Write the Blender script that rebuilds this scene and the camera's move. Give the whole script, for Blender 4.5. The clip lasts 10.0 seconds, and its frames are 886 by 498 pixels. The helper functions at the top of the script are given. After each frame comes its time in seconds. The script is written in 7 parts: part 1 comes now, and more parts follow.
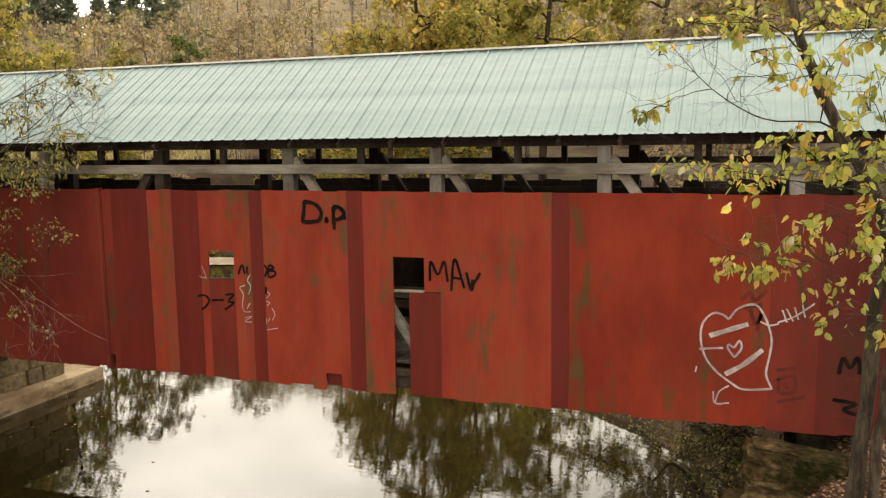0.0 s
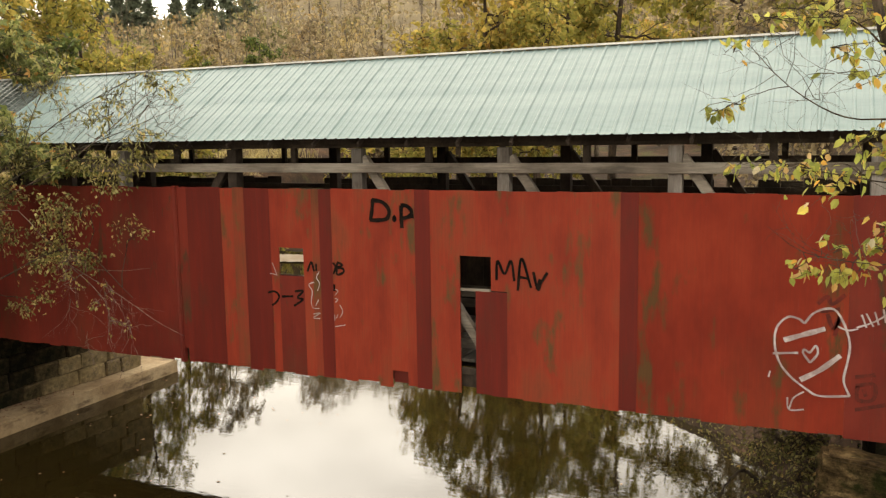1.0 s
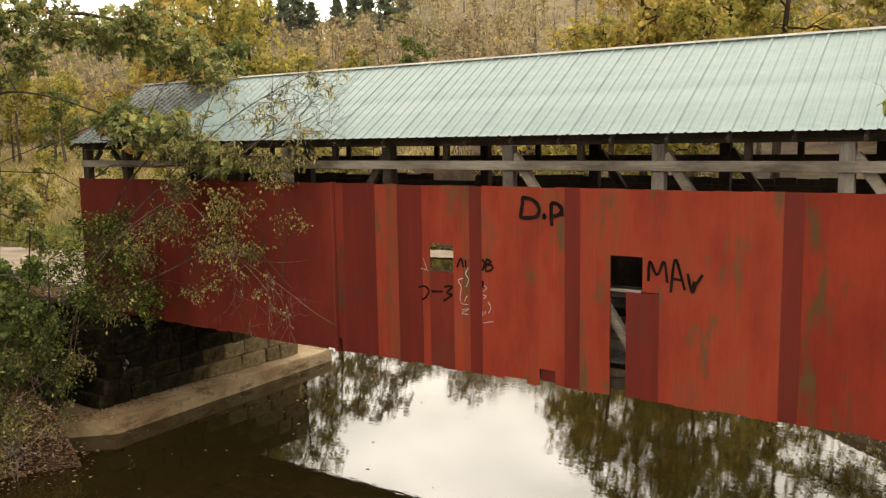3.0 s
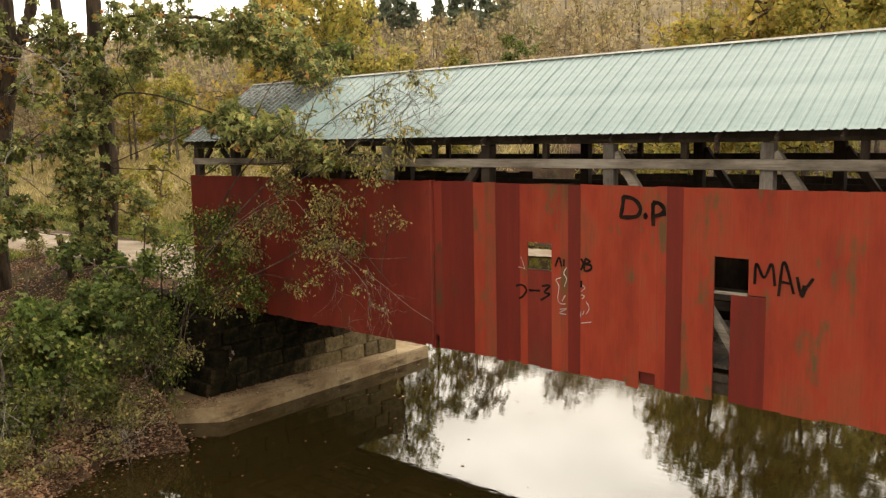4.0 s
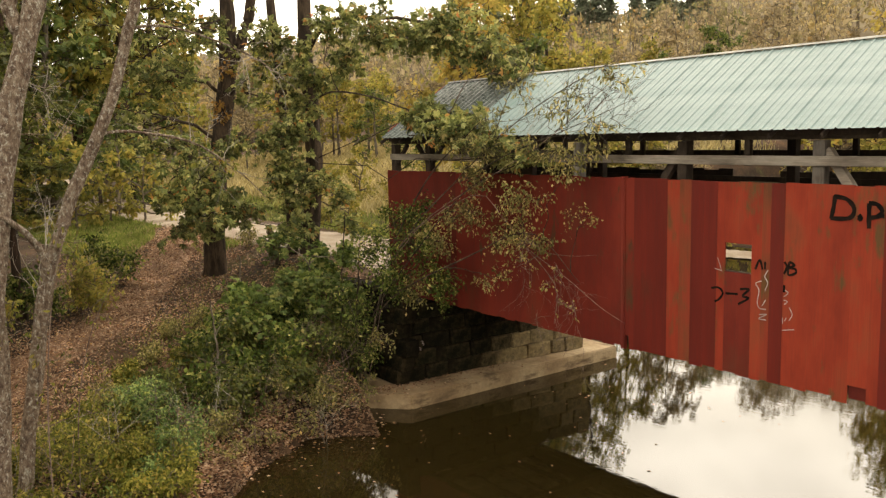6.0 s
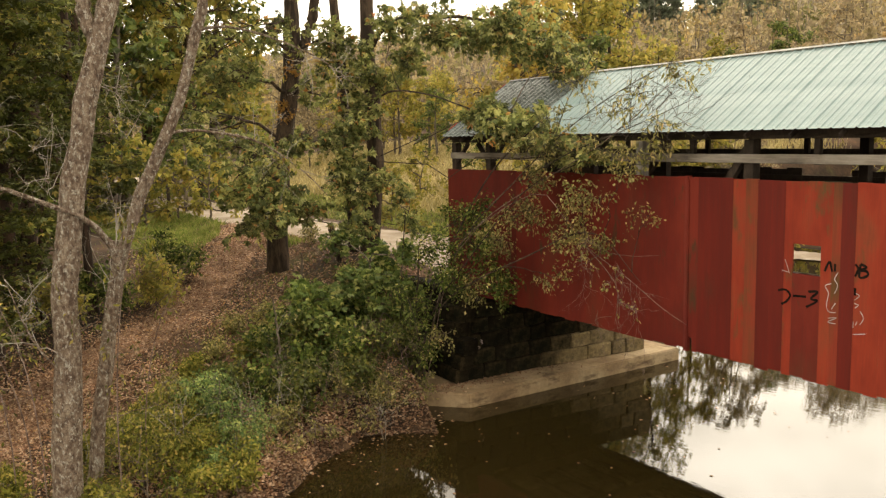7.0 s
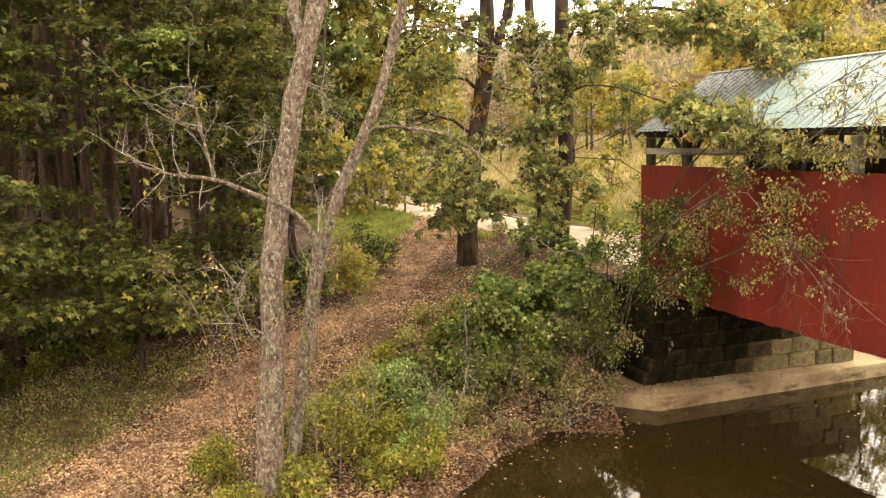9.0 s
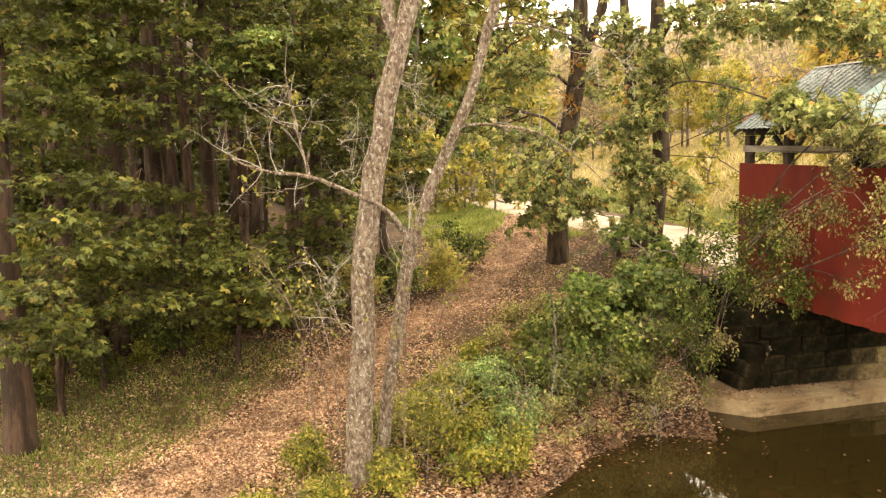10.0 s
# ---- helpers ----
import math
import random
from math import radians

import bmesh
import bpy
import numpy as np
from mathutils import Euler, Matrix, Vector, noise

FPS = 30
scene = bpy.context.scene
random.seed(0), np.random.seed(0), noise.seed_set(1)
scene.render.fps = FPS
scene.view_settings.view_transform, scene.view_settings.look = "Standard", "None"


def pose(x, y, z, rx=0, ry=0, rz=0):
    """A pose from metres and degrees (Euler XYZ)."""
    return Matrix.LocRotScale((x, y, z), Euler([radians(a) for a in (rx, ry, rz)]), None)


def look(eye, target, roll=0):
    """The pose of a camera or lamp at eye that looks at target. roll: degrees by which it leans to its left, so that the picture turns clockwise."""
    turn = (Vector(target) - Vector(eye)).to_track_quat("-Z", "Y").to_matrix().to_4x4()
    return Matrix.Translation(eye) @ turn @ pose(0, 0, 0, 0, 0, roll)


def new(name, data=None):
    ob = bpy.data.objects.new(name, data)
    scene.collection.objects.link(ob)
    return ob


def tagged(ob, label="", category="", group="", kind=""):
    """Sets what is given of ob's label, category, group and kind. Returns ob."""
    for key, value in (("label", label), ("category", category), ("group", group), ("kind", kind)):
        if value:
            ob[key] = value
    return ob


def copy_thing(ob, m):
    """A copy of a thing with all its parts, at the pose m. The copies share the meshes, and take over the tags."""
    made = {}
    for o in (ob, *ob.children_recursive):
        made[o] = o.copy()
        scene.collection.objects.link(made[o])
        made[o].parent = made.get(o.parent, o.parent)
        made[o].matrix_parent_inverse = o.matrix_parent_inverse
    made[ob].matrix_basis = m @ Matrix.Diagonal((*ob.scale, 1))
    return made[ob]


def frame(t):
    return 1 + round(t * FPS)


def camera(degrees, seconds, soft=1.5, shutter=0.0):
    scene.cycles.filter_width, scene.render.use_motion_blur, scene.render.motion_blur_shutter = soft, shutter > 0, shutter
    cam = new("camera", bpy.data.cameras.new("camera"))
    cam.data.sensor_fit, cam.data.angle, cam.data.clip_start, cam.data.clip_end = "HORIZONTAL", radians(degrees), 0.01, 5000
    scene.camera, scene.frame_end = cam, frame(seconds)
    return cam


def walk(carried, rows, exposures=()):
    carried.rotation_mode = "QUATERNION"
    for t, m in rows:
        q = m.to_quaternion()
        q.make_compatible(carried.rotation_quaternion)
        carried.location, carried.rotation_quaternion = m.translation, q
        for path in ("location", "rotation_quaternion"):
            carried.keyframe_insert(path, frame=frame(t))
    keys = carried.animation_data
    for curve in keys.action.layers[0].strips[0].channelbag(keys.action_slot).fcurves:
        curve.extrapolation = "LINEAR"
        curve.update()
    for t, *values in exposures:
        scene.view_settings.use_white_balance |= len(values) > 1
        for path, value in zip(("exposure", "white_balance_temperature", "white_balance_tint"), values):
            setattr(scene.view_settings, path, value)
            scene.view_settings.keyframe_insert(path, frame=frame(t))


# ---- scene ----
cam = camera(54.92, 10.0, soft=1.3)
EYE = Vector((0.0, 0.0, 7.2))


def aim(yaw, roll, pitch=-7.47):
    a, p = radians(yaw), radians(pitch)
    ahead = Vector((-math.sin(a) * math.cos(p), math.cos(a) * math.cos(p), math.sin(p)))
    return look(EYE, EYE + ahead, roll)


PATH = [
    (0.0, 19.73, -0.85), (0.5, 21.96, -0.88), (1.0, 24.26, -0.90), (1.5, 26.62, -0.93), (2.0, 29.07, -0.96),
    (2.2, 30.09, -0.97), (3.3, 36.22, -1.04), (3.5, 37.59, -1.06), (4.0, 40.97, -1.10), (4.5, 44.40, -1.14),
    (5.0, 47.68, -1.18), (5.5, 51.01, -1.22), (5.7, 52.30, -1.23), (6.8, 56.70, -1.29), (7.0, 57.78, -1.30),
    (7.5, 60.41, -1.33), (8.0, 63.70, -1.37), (8.5, 67.13, -1.41), (9.0, 70.51, -1.45), (9.5, 73.67, -1.49), (10.0, 76.58, -1.53),
]
walk(cam, [(t, aim(yaw, roll)) for t, yaw, roll in PATH], exposures=[(0.0, 0.36, 7400, 9), (4.5, 0.37, 7500, 9), (7.0, 0.47, 7800, 9), (8.5, 0.96, 7900, 9), (10.0, 1.56, 8300, 10)])

# ---- world and sun: a bright overcast autumn day ----
SUN_AZ, SUN_EL = -30.0, 34.0
world = bpy.data.worlds.new("overcast_sky")
scene.world = world
world.use_nodes = True
wn, wl = world.node_tree.nodes, world.node_tree.links
sky = wn.new("ShaderNodeTexSky")
sky.sky_type = "NISHITA"
sky.sun_disc = False
sky.sun_elevation, sky.sun_rotation = radians(SUN_EL), radians(SUN_AZ)
sky.air_density, sky.dust_density = 1.0, 5.0
dull = wn.new("ShaderNodeHueSaturation")
dull.inputs["Saturation"].default_value = 0.12
dull.inputs["Value"].default_value = 0.27
wl.new(sky.outputs[0], dull.inputs["Color"])
veil = wn.new("ShaderNodeMixRGB")  # the even white of the cloud sheet over the clear sky's gradient
veil.blend_type = "ADD"
veil.inputs[0].default_value = 1.0
veil.inputs[2].default_value = (9.4, 9.2, 8.9, 1)
wl.new(dull.outputs[0], veil.inputs[1])
cloud_place = wn.new("ShaderNodeTexCoord")
cloud_map = wn.new("ShaderNodeMapping")
cloud_map.inputs["Scale"].default_value = (1.0, 1.0, 1.8)
wl.new(cloud_place.outputs["Generated"], cloud_map.inputs["Vector"])
cloud = wn.new("ShaderNodeTexNoise")  # thicker and thinner cloud
cloud.inputs["Scale"].default_value, cloud.inputs["Detail"].default_value = 3.2, 5.0
wl.new(cloud_map.outputs[0], cloud.inputs["Vector"])
thick = wn.new("ShaderNodeMapRange")
thick.inputs["From Min"].default_value, thick.inputs["From Max"].default_value = 0.32, 0.66
thick.inputs["To Min"].default_value, thick.inputs["To Max"].default_value = 0.42, 1.12
wl.new(cloud.outputs["Fac"], thick.inputs["Value"])
clouded = wn.new("ShaderNodeMixRGB")
clouded.blend_type = "MULTIPLY"
clouded.inputs[0].default_value = 1.0
wl.new(veil.outputs[0], clouded.inputs[1])
wl.new(thick.outputs[0], clouded.inputs[2])
wl.new(clouded.outputs[0], wn["Background"].inputs["Color"])
wn["Background"].inputs["Strength"].default_value = 0.188

sun_data = bpy.data.lights.new("sun", "SUN")
sun_data.energy, sun_data.angle, sun_data.color = 0.85, radians(75), (1.0, 0.9, 0.76)
sun = new("sun", sun_data)
sa, se = radians(SUN_AZ), radians(SUN_EL)
sun.matrix_world = look((0, 0, 0), (-math.sin(sa) * math.cos(se), -math.cos(sa) * math.cos(se), -math.sin(se)))

# ---- materials ----


def ramp_node(nodes, stops):
    r = nodes.new("ShaderNodeValToRGB")
    e = r.color_ramp.elements
    while len(e) < len(stops):
        e.new(0.5)
    for k, (p, c) in zip(e, stops):
        k.position, k.color = p, (*c, 1)
    return r


def surface(name, stops, scale=(1, 1, 1), fine=(8, 8, 8), rough=0.8, metal=0.0, bump=0.3, depth=0.01, vary=0.0, grain=0.35, spec=0.4, rough_var=0.1, patch=None, soft=0.13, streak=None):
    """A two-scale procedural surface: broad tone from stops, fine grain and relief over it. patch: (colour, scale, threshold) of stains, streak: the same once more over it."""
    m = bpy.data.materials.new(name)
    m.use_nodes = True
    n, l = m.node_tree.nodes, m.node_tree.links
    b = n["Principled BSDF"]
    co = n.new("ShaderNodeTexCoord")

    def noise_at(s, detail=5.0, roughness=0.6):
        mp = n.new("ShaderNodeMapping")
        mp.inputs["Scale"].default_value = s
        l.new(co.outputs["Object"], mp.inputs["Vector"])
        t = n.new("ShaderNodeTexNoise")
        t.inputs["Scale"].default_value = 1.0
        t.inputs["Detail"].default_value = detail
        t.inputs["Roughness"].default_value = roughness
        l.new(mp.outputs[0], t.inputs["Vector"])
        return t.outputs["Fac"]

    broad, small = noise_at(scale), noise_at(fine, 6.0, 0.7)
    rp = ramp_node(n, stops)
    wide = n.new("ShaderNodeMapRange")
    wide.inputs["From Min"].default_value, wide.inputs["From Max"].default_value = 0.32, 0.68
    l.new(broad, wide.inputs["Value"])
    l.new(wide.outputs[0], rp.inputs[0])
    colour = rp.outputs[0]
    for stain in (patch, streak):
        if not stain:
            continue
        pc, ps, pt = stain
        pr = ramp_node(n, [(pt, (0, 0, 0)), (min(pt + (soft if stain is patch else 0.1), 1), (1, 1, 1))])
        l.new(noise_at(ps, 6.0, 0.65), pr.inputs[0])
        mx = n.new("ShaderNodeMixRGB")
        l.new(pr.outputs[0], mx.inputs[0])
        l.new(colour, mx.inputs[1])
        mx.inputs[2].default_value = (*pc, 1)
        colour = mx.outputs[0]
    hs = n.new("ShaderNodeHueSaturation")
    mr = n.new("ShaderNodeMapRange")
    mr.inputs["From Min"].default_value, mr.inputs["From Max"].default_value = 0.3, 0.7
    mr.inputs["To Min"].default_value, mr.inputs["To Max"].default_value = 1 - grain, 1 + grain
    l.new(small, mr.inputs["Value"])
    value = mr.outputs[0]
    if vary:
        oi = n.new("ShaderNodeObjectInfo")
        vr = n.new("ShaderNodeMapRange")
        vr.inputs["To Min"].default_value, vr.inputs["To Max"].default_value = 1 - vary, 1 + vary
        l.new(oi.outputs["Random"], vr.inputs["Value"])
        mm = n.new("ShaderNodeMath")
        mm.operation = "MULTIPLY"
        l.new(value, mm.inputs[0])
        l.new(vr.outputs[0], mm.inputs[1])
        value = mm.outputs[0]
    l.new(value, hs.inputs["Value"])
    l.new(colour, hs.inputs["Color"])
    l.new(hs.outputs[0], b.inputs["Base Color"])
    rr = n.new("ShaderNodeMapRange")
    rr.inputs["To Min"].default_value, rr.inputs["To Max"].default_value = max(rough - rough_var, 0.02), min(rough + rough_var, 1)
    l.new(small, rr.inputs["Value"])
    l.new(rr.outputs[0], b.inputs["Roughness"])
    b.inputs["Metallic"].default_value = metal
    b.inputs["Specular IOR Level"].default_value = spec
    if bump:
        bp = n.new("ShaderNodeBump")
        bp.inputs["Strength"].default_value, bp.inputs["Distance"].default_value = bump, depth
        l.new(small, bp.inputs["Height"])
        l.new(bp.outputs[0], b.inputs["Normal"])
    return m


def leafage(name, stops, glow=0.35, rough=0.6, vary=0.12, spec=0.2):
    """Leaves: each one its own tone out of stops, thin enough to let some light through."""
    m = bpy.data.materials.new(name)
    m.use_nodes = True
    n, l = m.node_tree.nodes, m.node_tree.links
    b, out = n["Principled BSDF"], n["Material Output"]
    geo = n.new("ShaderNodeNewGeometry")
    rp = ramp_node(n, stops)
    l.new(geo.outputs["Random Per Island"], rp.inputs[0])
    oi = n.new("ShaderNodeObjectInfo")
    vr = n.new("ShaderNodeMapRange")
    vr.inputs["To Min"].default_value, vr.inputs["To Max"].default_value = 1 - vary, 1 + vary
    l.new(oi.outputs["Random"], vr.inputs["Value"])
    co = n.new("ShaderNodeTexCoord")
    tx = n.new("ShaderNodeTexNoise")
    tx.inputs["Scale"].default_value = 0.9
    tx.inputs["Detail"].default_value = 3
    l.new(co.outputs["Object"], tx.inputs["Vector"])
    mr = n.new("ShaderNodeMapRange")
    mr.inputs["From Min"].default_value, mr.inputs["From Max"].default_value = 0.3, 0.7
    mr.inputs["To Min"].default_value, mr.inputs["To Max"].default_value = 0.55, 1.4
    l.new(tx.outputs["Fac"], mr.inputs["Value"])
    mm = n.new("ShaderNodeMath")
    mm.operation = "MULTIPLY"
    l.new(mr.outputs[0], mm.inputs[0])
    l.new(vr.outputs[0], mm.inputs[1])
    hs = n.new("ShaderNodeHueSaturation")
    l.new(mm.outputs[0], hs.inputs["Value"])
    l.new(rp.outputs[0], hs.inputs["Color"])
    l.new(hs.outputs[0], b.inputs["Base Color"])
    b.inputs["Roughness"].default_value = rough
    b.inputs["Specular IOR Level"].default_value = spec
    tr = n.new("ShaderNodeBsdfTranslucent")
    l.new(hs.outputs[0], tr.inputs["Color"])
    mx = n.new("ShaderNodeMixShader")
    mx.inputs[0].default_value = glow
    l.new(b.outputs[0], mx.inputs[1])
    l.new(tr.outputs[0], mx.inputs[2])
    l.new(mx.outputs[0], out.inputs["Surface"])
    return m


WOODSC, WOODF = (2.2, 2.2, 0.35), (38, 38, 1.6)
paint_red = surface("red_paint", [(0.1, (0.2, 0.0185, 0.0065)), (0.5, (0.255, 0.0265, 0.0098)), (0.9, (0.31, 0.038, 0.014))], (0.9, 0.9, 0.45), WOODF, 0.76, vary=0.02, grain=0.1, bump=0.12, patch=((0.15, 0.028, 0.01), (0.9, 0.9, 0.35), 0.5), soft=0.3, streak=((0.11, 0.052, 0.016), (2.2, 2.2, 0.7), 0.56), spec=0.3)
paint_worn = surface("worn_red_paint", [(0.1, (0.235, 0.025, 0.009)), (0.5, (0.295, 0.034, 0.0122)), (0.9, (0.345, 0.048, 0.0175))], (1.3, 1.3, 0.5), WOODF, 0.78, vary=0.05, grain=0.12, bump=0.15, patch=((0.17, 0.045, 0.017), (1.3, 1.3, 0.5), 0.52), soft=0.24, streak=((0.125, 0.062, 0.02), (2.8, 2.8, 0.85), 0.56))
paint_mid = surface("brown_red_paint", [(0.1, (0.125, 0.0105, 0.0045)), (0.5, (0.16, 0.0145, 0.0062)), (0.9, (0.2, 0.022, 0.0095))], (1.0, 1.0, 0.45), WOODF, 0.72, vary=0.04, grain=0.09, bump=0.12, patch=((0.115, 0.03, 0.012), (1.1, 1.1, 0.5), 0.52), soft=0.26, streak=((0.07, 0.034, 0.012), (2.8, 2.8, 0.9), 0.6))
paint_dark = surface("maroon_paint", [(0.1, (0.118, 0.0088, 0.0034)), (0.9, (0.165, 0.0125, 0.0048))], WOODSC, WOODF, 0.7, vary=0.06, grain=0.1, bump=0.12, patch=((0.085, 0.02, 0.0075), (1.6, 1.6, 0.55), 0.56), soft=0.25)
# Darkest red: a paint tone with shade mixed into its colour.
paint_dark_shade = surface("dark_red_paint_with_shade", [(0.1, (0.085, 0.0072, 0.0033)), (0.5, (0.115, 0.0095, 0.0043)), (0.9, (0.145, 0.015, 0.0065))], (1.0, 1.0, 0.45), WOODF, 0.74, vary=0.05, grain=0.1, bump=0.12, patch=((0.075, 0.02, 0.008), (1.1, 1.1, 0.5), 0.52), soft=0.26)
paint_olive = surface("mildewed_paint", [(0.1, (0.14, 0.05, 0.018)), (0.5, (0.22, 0.05, 0.019)), (0.9, (0.29, 0.04, 0.017))], (1.8, 1.8, 0.55), WOODF, 0.85, vary=0.06, grain=0.14, patch=((0.12, 0.072, 0.022), (2.4, 2.4, 0.8), 0.54))
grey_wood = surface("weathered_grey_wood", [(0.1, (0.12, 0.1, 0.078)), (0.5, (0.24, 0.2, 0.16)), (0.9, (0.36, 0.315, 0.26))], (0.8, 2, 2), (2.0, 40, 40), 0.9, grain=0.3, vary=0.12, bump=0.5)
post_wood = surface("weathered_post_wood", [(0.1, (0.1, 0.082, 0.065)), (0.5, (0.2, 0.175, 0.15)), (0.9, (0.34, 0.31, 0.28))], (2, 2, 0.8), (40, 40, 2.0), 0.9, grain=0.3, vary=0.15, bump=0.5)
# Old dark timber, deepened so that eave and far-side shade lies in its colour.
old_shade_wood = surface("old_and_shaded_timber", [(0.1, (0.024, 0.017, 0.011)), (0.9, (0.066, 0.047, 0.033))], (1.5, 1.5, 1.5), (20, 20, 6), 0.9, grain=0.35, vary=0.2, bump=0.4)
deck_wood = surface("grey_deck_planks", [(0.3, (0.14, 0.12, 0.1)), (0.7, (0.26, 0.23, 0.2))], (3, 0.6, 1), (30, 3, 10), 0.9, grain=0.3, vary=0.15)
roof_metal = surface("pale_green_roof_sheet", [(0.1, (0.185, 0.265, 0.258)), (0.5, (0.222, 0.3, 0.293)), (0.9, (0.265, 0.34, 0.332))], (0.35, 1.6, 1.6), (3, 30, 30), 0.34, grain=0.06, bump=0.06, vary=0.015, spec=0.45, patch=((0.165, 0.245, 0.23), (0.5, 1.2, 1.2), 0.56))

# Roof end: reflected trees and shade put into a grey sheet colour.
shade_grey_metal = surface("shade_grey_roof_sheet", [(0.1, (0.05, 0.064, 0.06)), (0.5, (0.095, 0.115, 0.108)), (0.9, (0.18, 0.21, 0.2))], (0.8, 1.2, 1.2), (4, 20, 20), 0.28, metal=0.35, grain=0.12, bump=0.08, vary=0.1, spec=0.5)
cap_metal = surface("pale_ridge_cap", [(0.3, (0.3, 0.29, 0.26)), (0.7, (0.42, 0.41, 0.37))], (1, 1, 1), (9, 9, 9), 0.5, grain=0.1, bump=0.05)
spray_black = surface("black_spray_paint", [(0.3, (0.008, 0.006, 0.005)), (0.8, (0.024, 0.014, 0.01))], (4, 4, 4), (30, 30, 30), 0.95, grain=0.3, bump=0.0, spec=0.1, rough_var=0.04)
spray_white = surface("white_spray_paint", [(0.3, (0.38, 0.29, 0.27)), (0.8, (0.62, 0.54, 0.52))], (5, 5, 5), (30, 30, 30), 0.7, grain=0.2, bump=0.0)
spray_faint = surface("faded_dark_paint", [(0.3, (0.1, 0.017, 0.009)), (0.8, (0.17, 0.02, 0.01))], (5, 5, 5), (30, 30, 30), 0.8, grain=0.3, bump=0.0)
concrete = surface("weathered_concrete", [(0.1, (0.27, 0.18, 0.1)), (0.5, (0.4, 0.285, 0.165)), (0.9, (0.5, 0.38, 0.24))], (0.7, 0.7, 0.7), (9, 9, 9), 0.9, grain=0.2, patch=((0.14, 0.09, 0.05), (0.9, 0.9, 2.5), 0.55))
sandstone = surface("cut_sandstone", [(0.1, (0.085, 0.062, 0.03)), (0.5, (0.18, 0.132, 0.064)), (0.9, (0.3, 0.225, 0.115))], (1.1, 1.1, 1.1), (10, 10, 10), 0.92, grain=0.35, vary=0.28, bump=0.8, depth=0.03, patch=((0.06, 0.048, 0.028), (0.9, 0.9, 1.1), 0.54))
# Two darker sandstones: some moss, plus shade under the deck put into the colour.
shaded_stone = surface("shaded_mossy_sandstone", [(0.1, (0.007, 0.0055, 0.003)), (0.5, (0.02, 0.015, 0.008)), (0.9, (0.075, 0.054, 0.028))], (1.1, 1.1, 1.1), (10, 10, 10), 0.97, grain=0.45, vary=0.35, bump=0.8, depth=0.03, spec=0.12, rough_var=0.03, patch=((0.009, 0.009, 0.0045), (0.7, 0.7, 0.9), 0.47))
half_shaded_stone = surface("half_shaded_sandstone", [(0.1, (0.026, 0.019, 0.009)), (0.5, (0.075, 0.053, 0.026)), (0.9, (0.17, 0.122, 0.062))], (1.1, 1.1, 1.1), (10, 10, 10), 0.94, grain=0.4, vary=0.35, bump=0.8, depth=0.03, spec=0.2, patch=((0.02, 0.018, 0.008), (0.8, 0.8, 1.0), 0.5))
mortar = surface("dark_joint_earth", [(0.3, (0.014, 0.012, 0.008)), (0.8, (0.04, 0.032, 0.022))], (2, 2, 2), (12, 12, 12), 0.95)
gravel = surface("pale_gravel_road", [(0.3, (0.3, 0.23, 0.165)), (0.6, (0.38, 0.31, 0.235)), (0.85, (0.46, 0.38, 0.3))], (0.5, 0.5, 0.5), (14, 14, 14), 0.95, grain=0.25, bump=0.6, depth=0.02)
path_earth = surface("trodden_leafy_earth", [(0.1, (0.14, 0.077, 0.045)), (0.5, (0.225, 0.134, 0.083)), (0.9, (0.335, 0.217, 0.143))], (0.9, 0.9, 0.9), (26, 26, 26), 0.95, grain=0.5, bump=1.0, depth=0.03, patch=((0.42, 0.305, 0.2), (0.45, 0.45, 0.45), 0.6))
bark_pale = surface("pale_ridged_bark", [(0.1, (0.1, 0.062, 0.041)), (0.5, (0.21, 0.148, 0.104)), (0.9, (0.34, 0.265, 0.195))], (13, 13, 8.0), (62, 62, 34), 0.95, grain=0.65, bump=1.0, depth=0.05, patch=((0.56, 0.52, 0.43), (18, 18, 13), 0.53))
bark_warm = surface("brown_forest_bark", [(0.3, (0.03, 0.017, 0.01)), (0.7, (0.085, 0.05, 0.031))], (5, 5, 1.0), (28, 28, 5), 0.95, grain=0.4, bump=0.9, depth=0.03, vary=0.25)
bark_mid = surface("grey_umber_bark", [(0.3, (0.034, 0.023, 0.014)), (0.7, (0.095, 0.07, 0.045))], (9, 9, 2.4), (40, 40, 8), 0.95, grain=0.5, bump=1.0, depth=0.02)
moss_rock = surface("mossy_sandstone", [(0.1, (0.03, 0.019, 0.008)), (0.5, (0.1, 0.066, 0.029)), (0.9, (0.26, 0.18, 0.088))], (2.4, 2.4, 5.0), (13, 13, 13), 0.97, grain=0.6, bump=1.0, depth=0.08, spec=0.1, patch=((0.022, 0.024, 0.006), (1.7, 1.7, 2.2), 0.47))
bark_dark = surface("dark_oak_bark", [(0.3, (0.028, 0.018, 0.011)), (0.7, (0.085, 0.057, 0.036))], (5, 5, 1.2), (28, 28, 5), 0.95, grain=0.4, bump=0.9, depth=0.03, vary=0.2)
bark_grey = surface("grey_brown_bark", [(0.3, (0.09, 0.07, 0.05)), (0.7, (0.2, 0.165, 0.125))], (4, 4, 1.2), (25, 25, 5), 0.95, grain=0.4, bump=0.8, depth=0.02, vary=0.2)
blue_paint = surface("pale_blue_grey_paint", [(0.3, (0.34, 0.4, 0.44)), (0.7, (0.46, 0.52, 0.56))], (3, 3, 3), (30, 30, 30), 0.7, grain=0.15, bump=0.1)
twig_pale = surface("pale_dead_twigs", [(0.3, (0.24, 0.2, 0.16)), (0.7, (0.42, 0.38, 0.32))], (6, 6, 6), (30, 30, 30), 0.9, grain=0.3, bump=0.3)
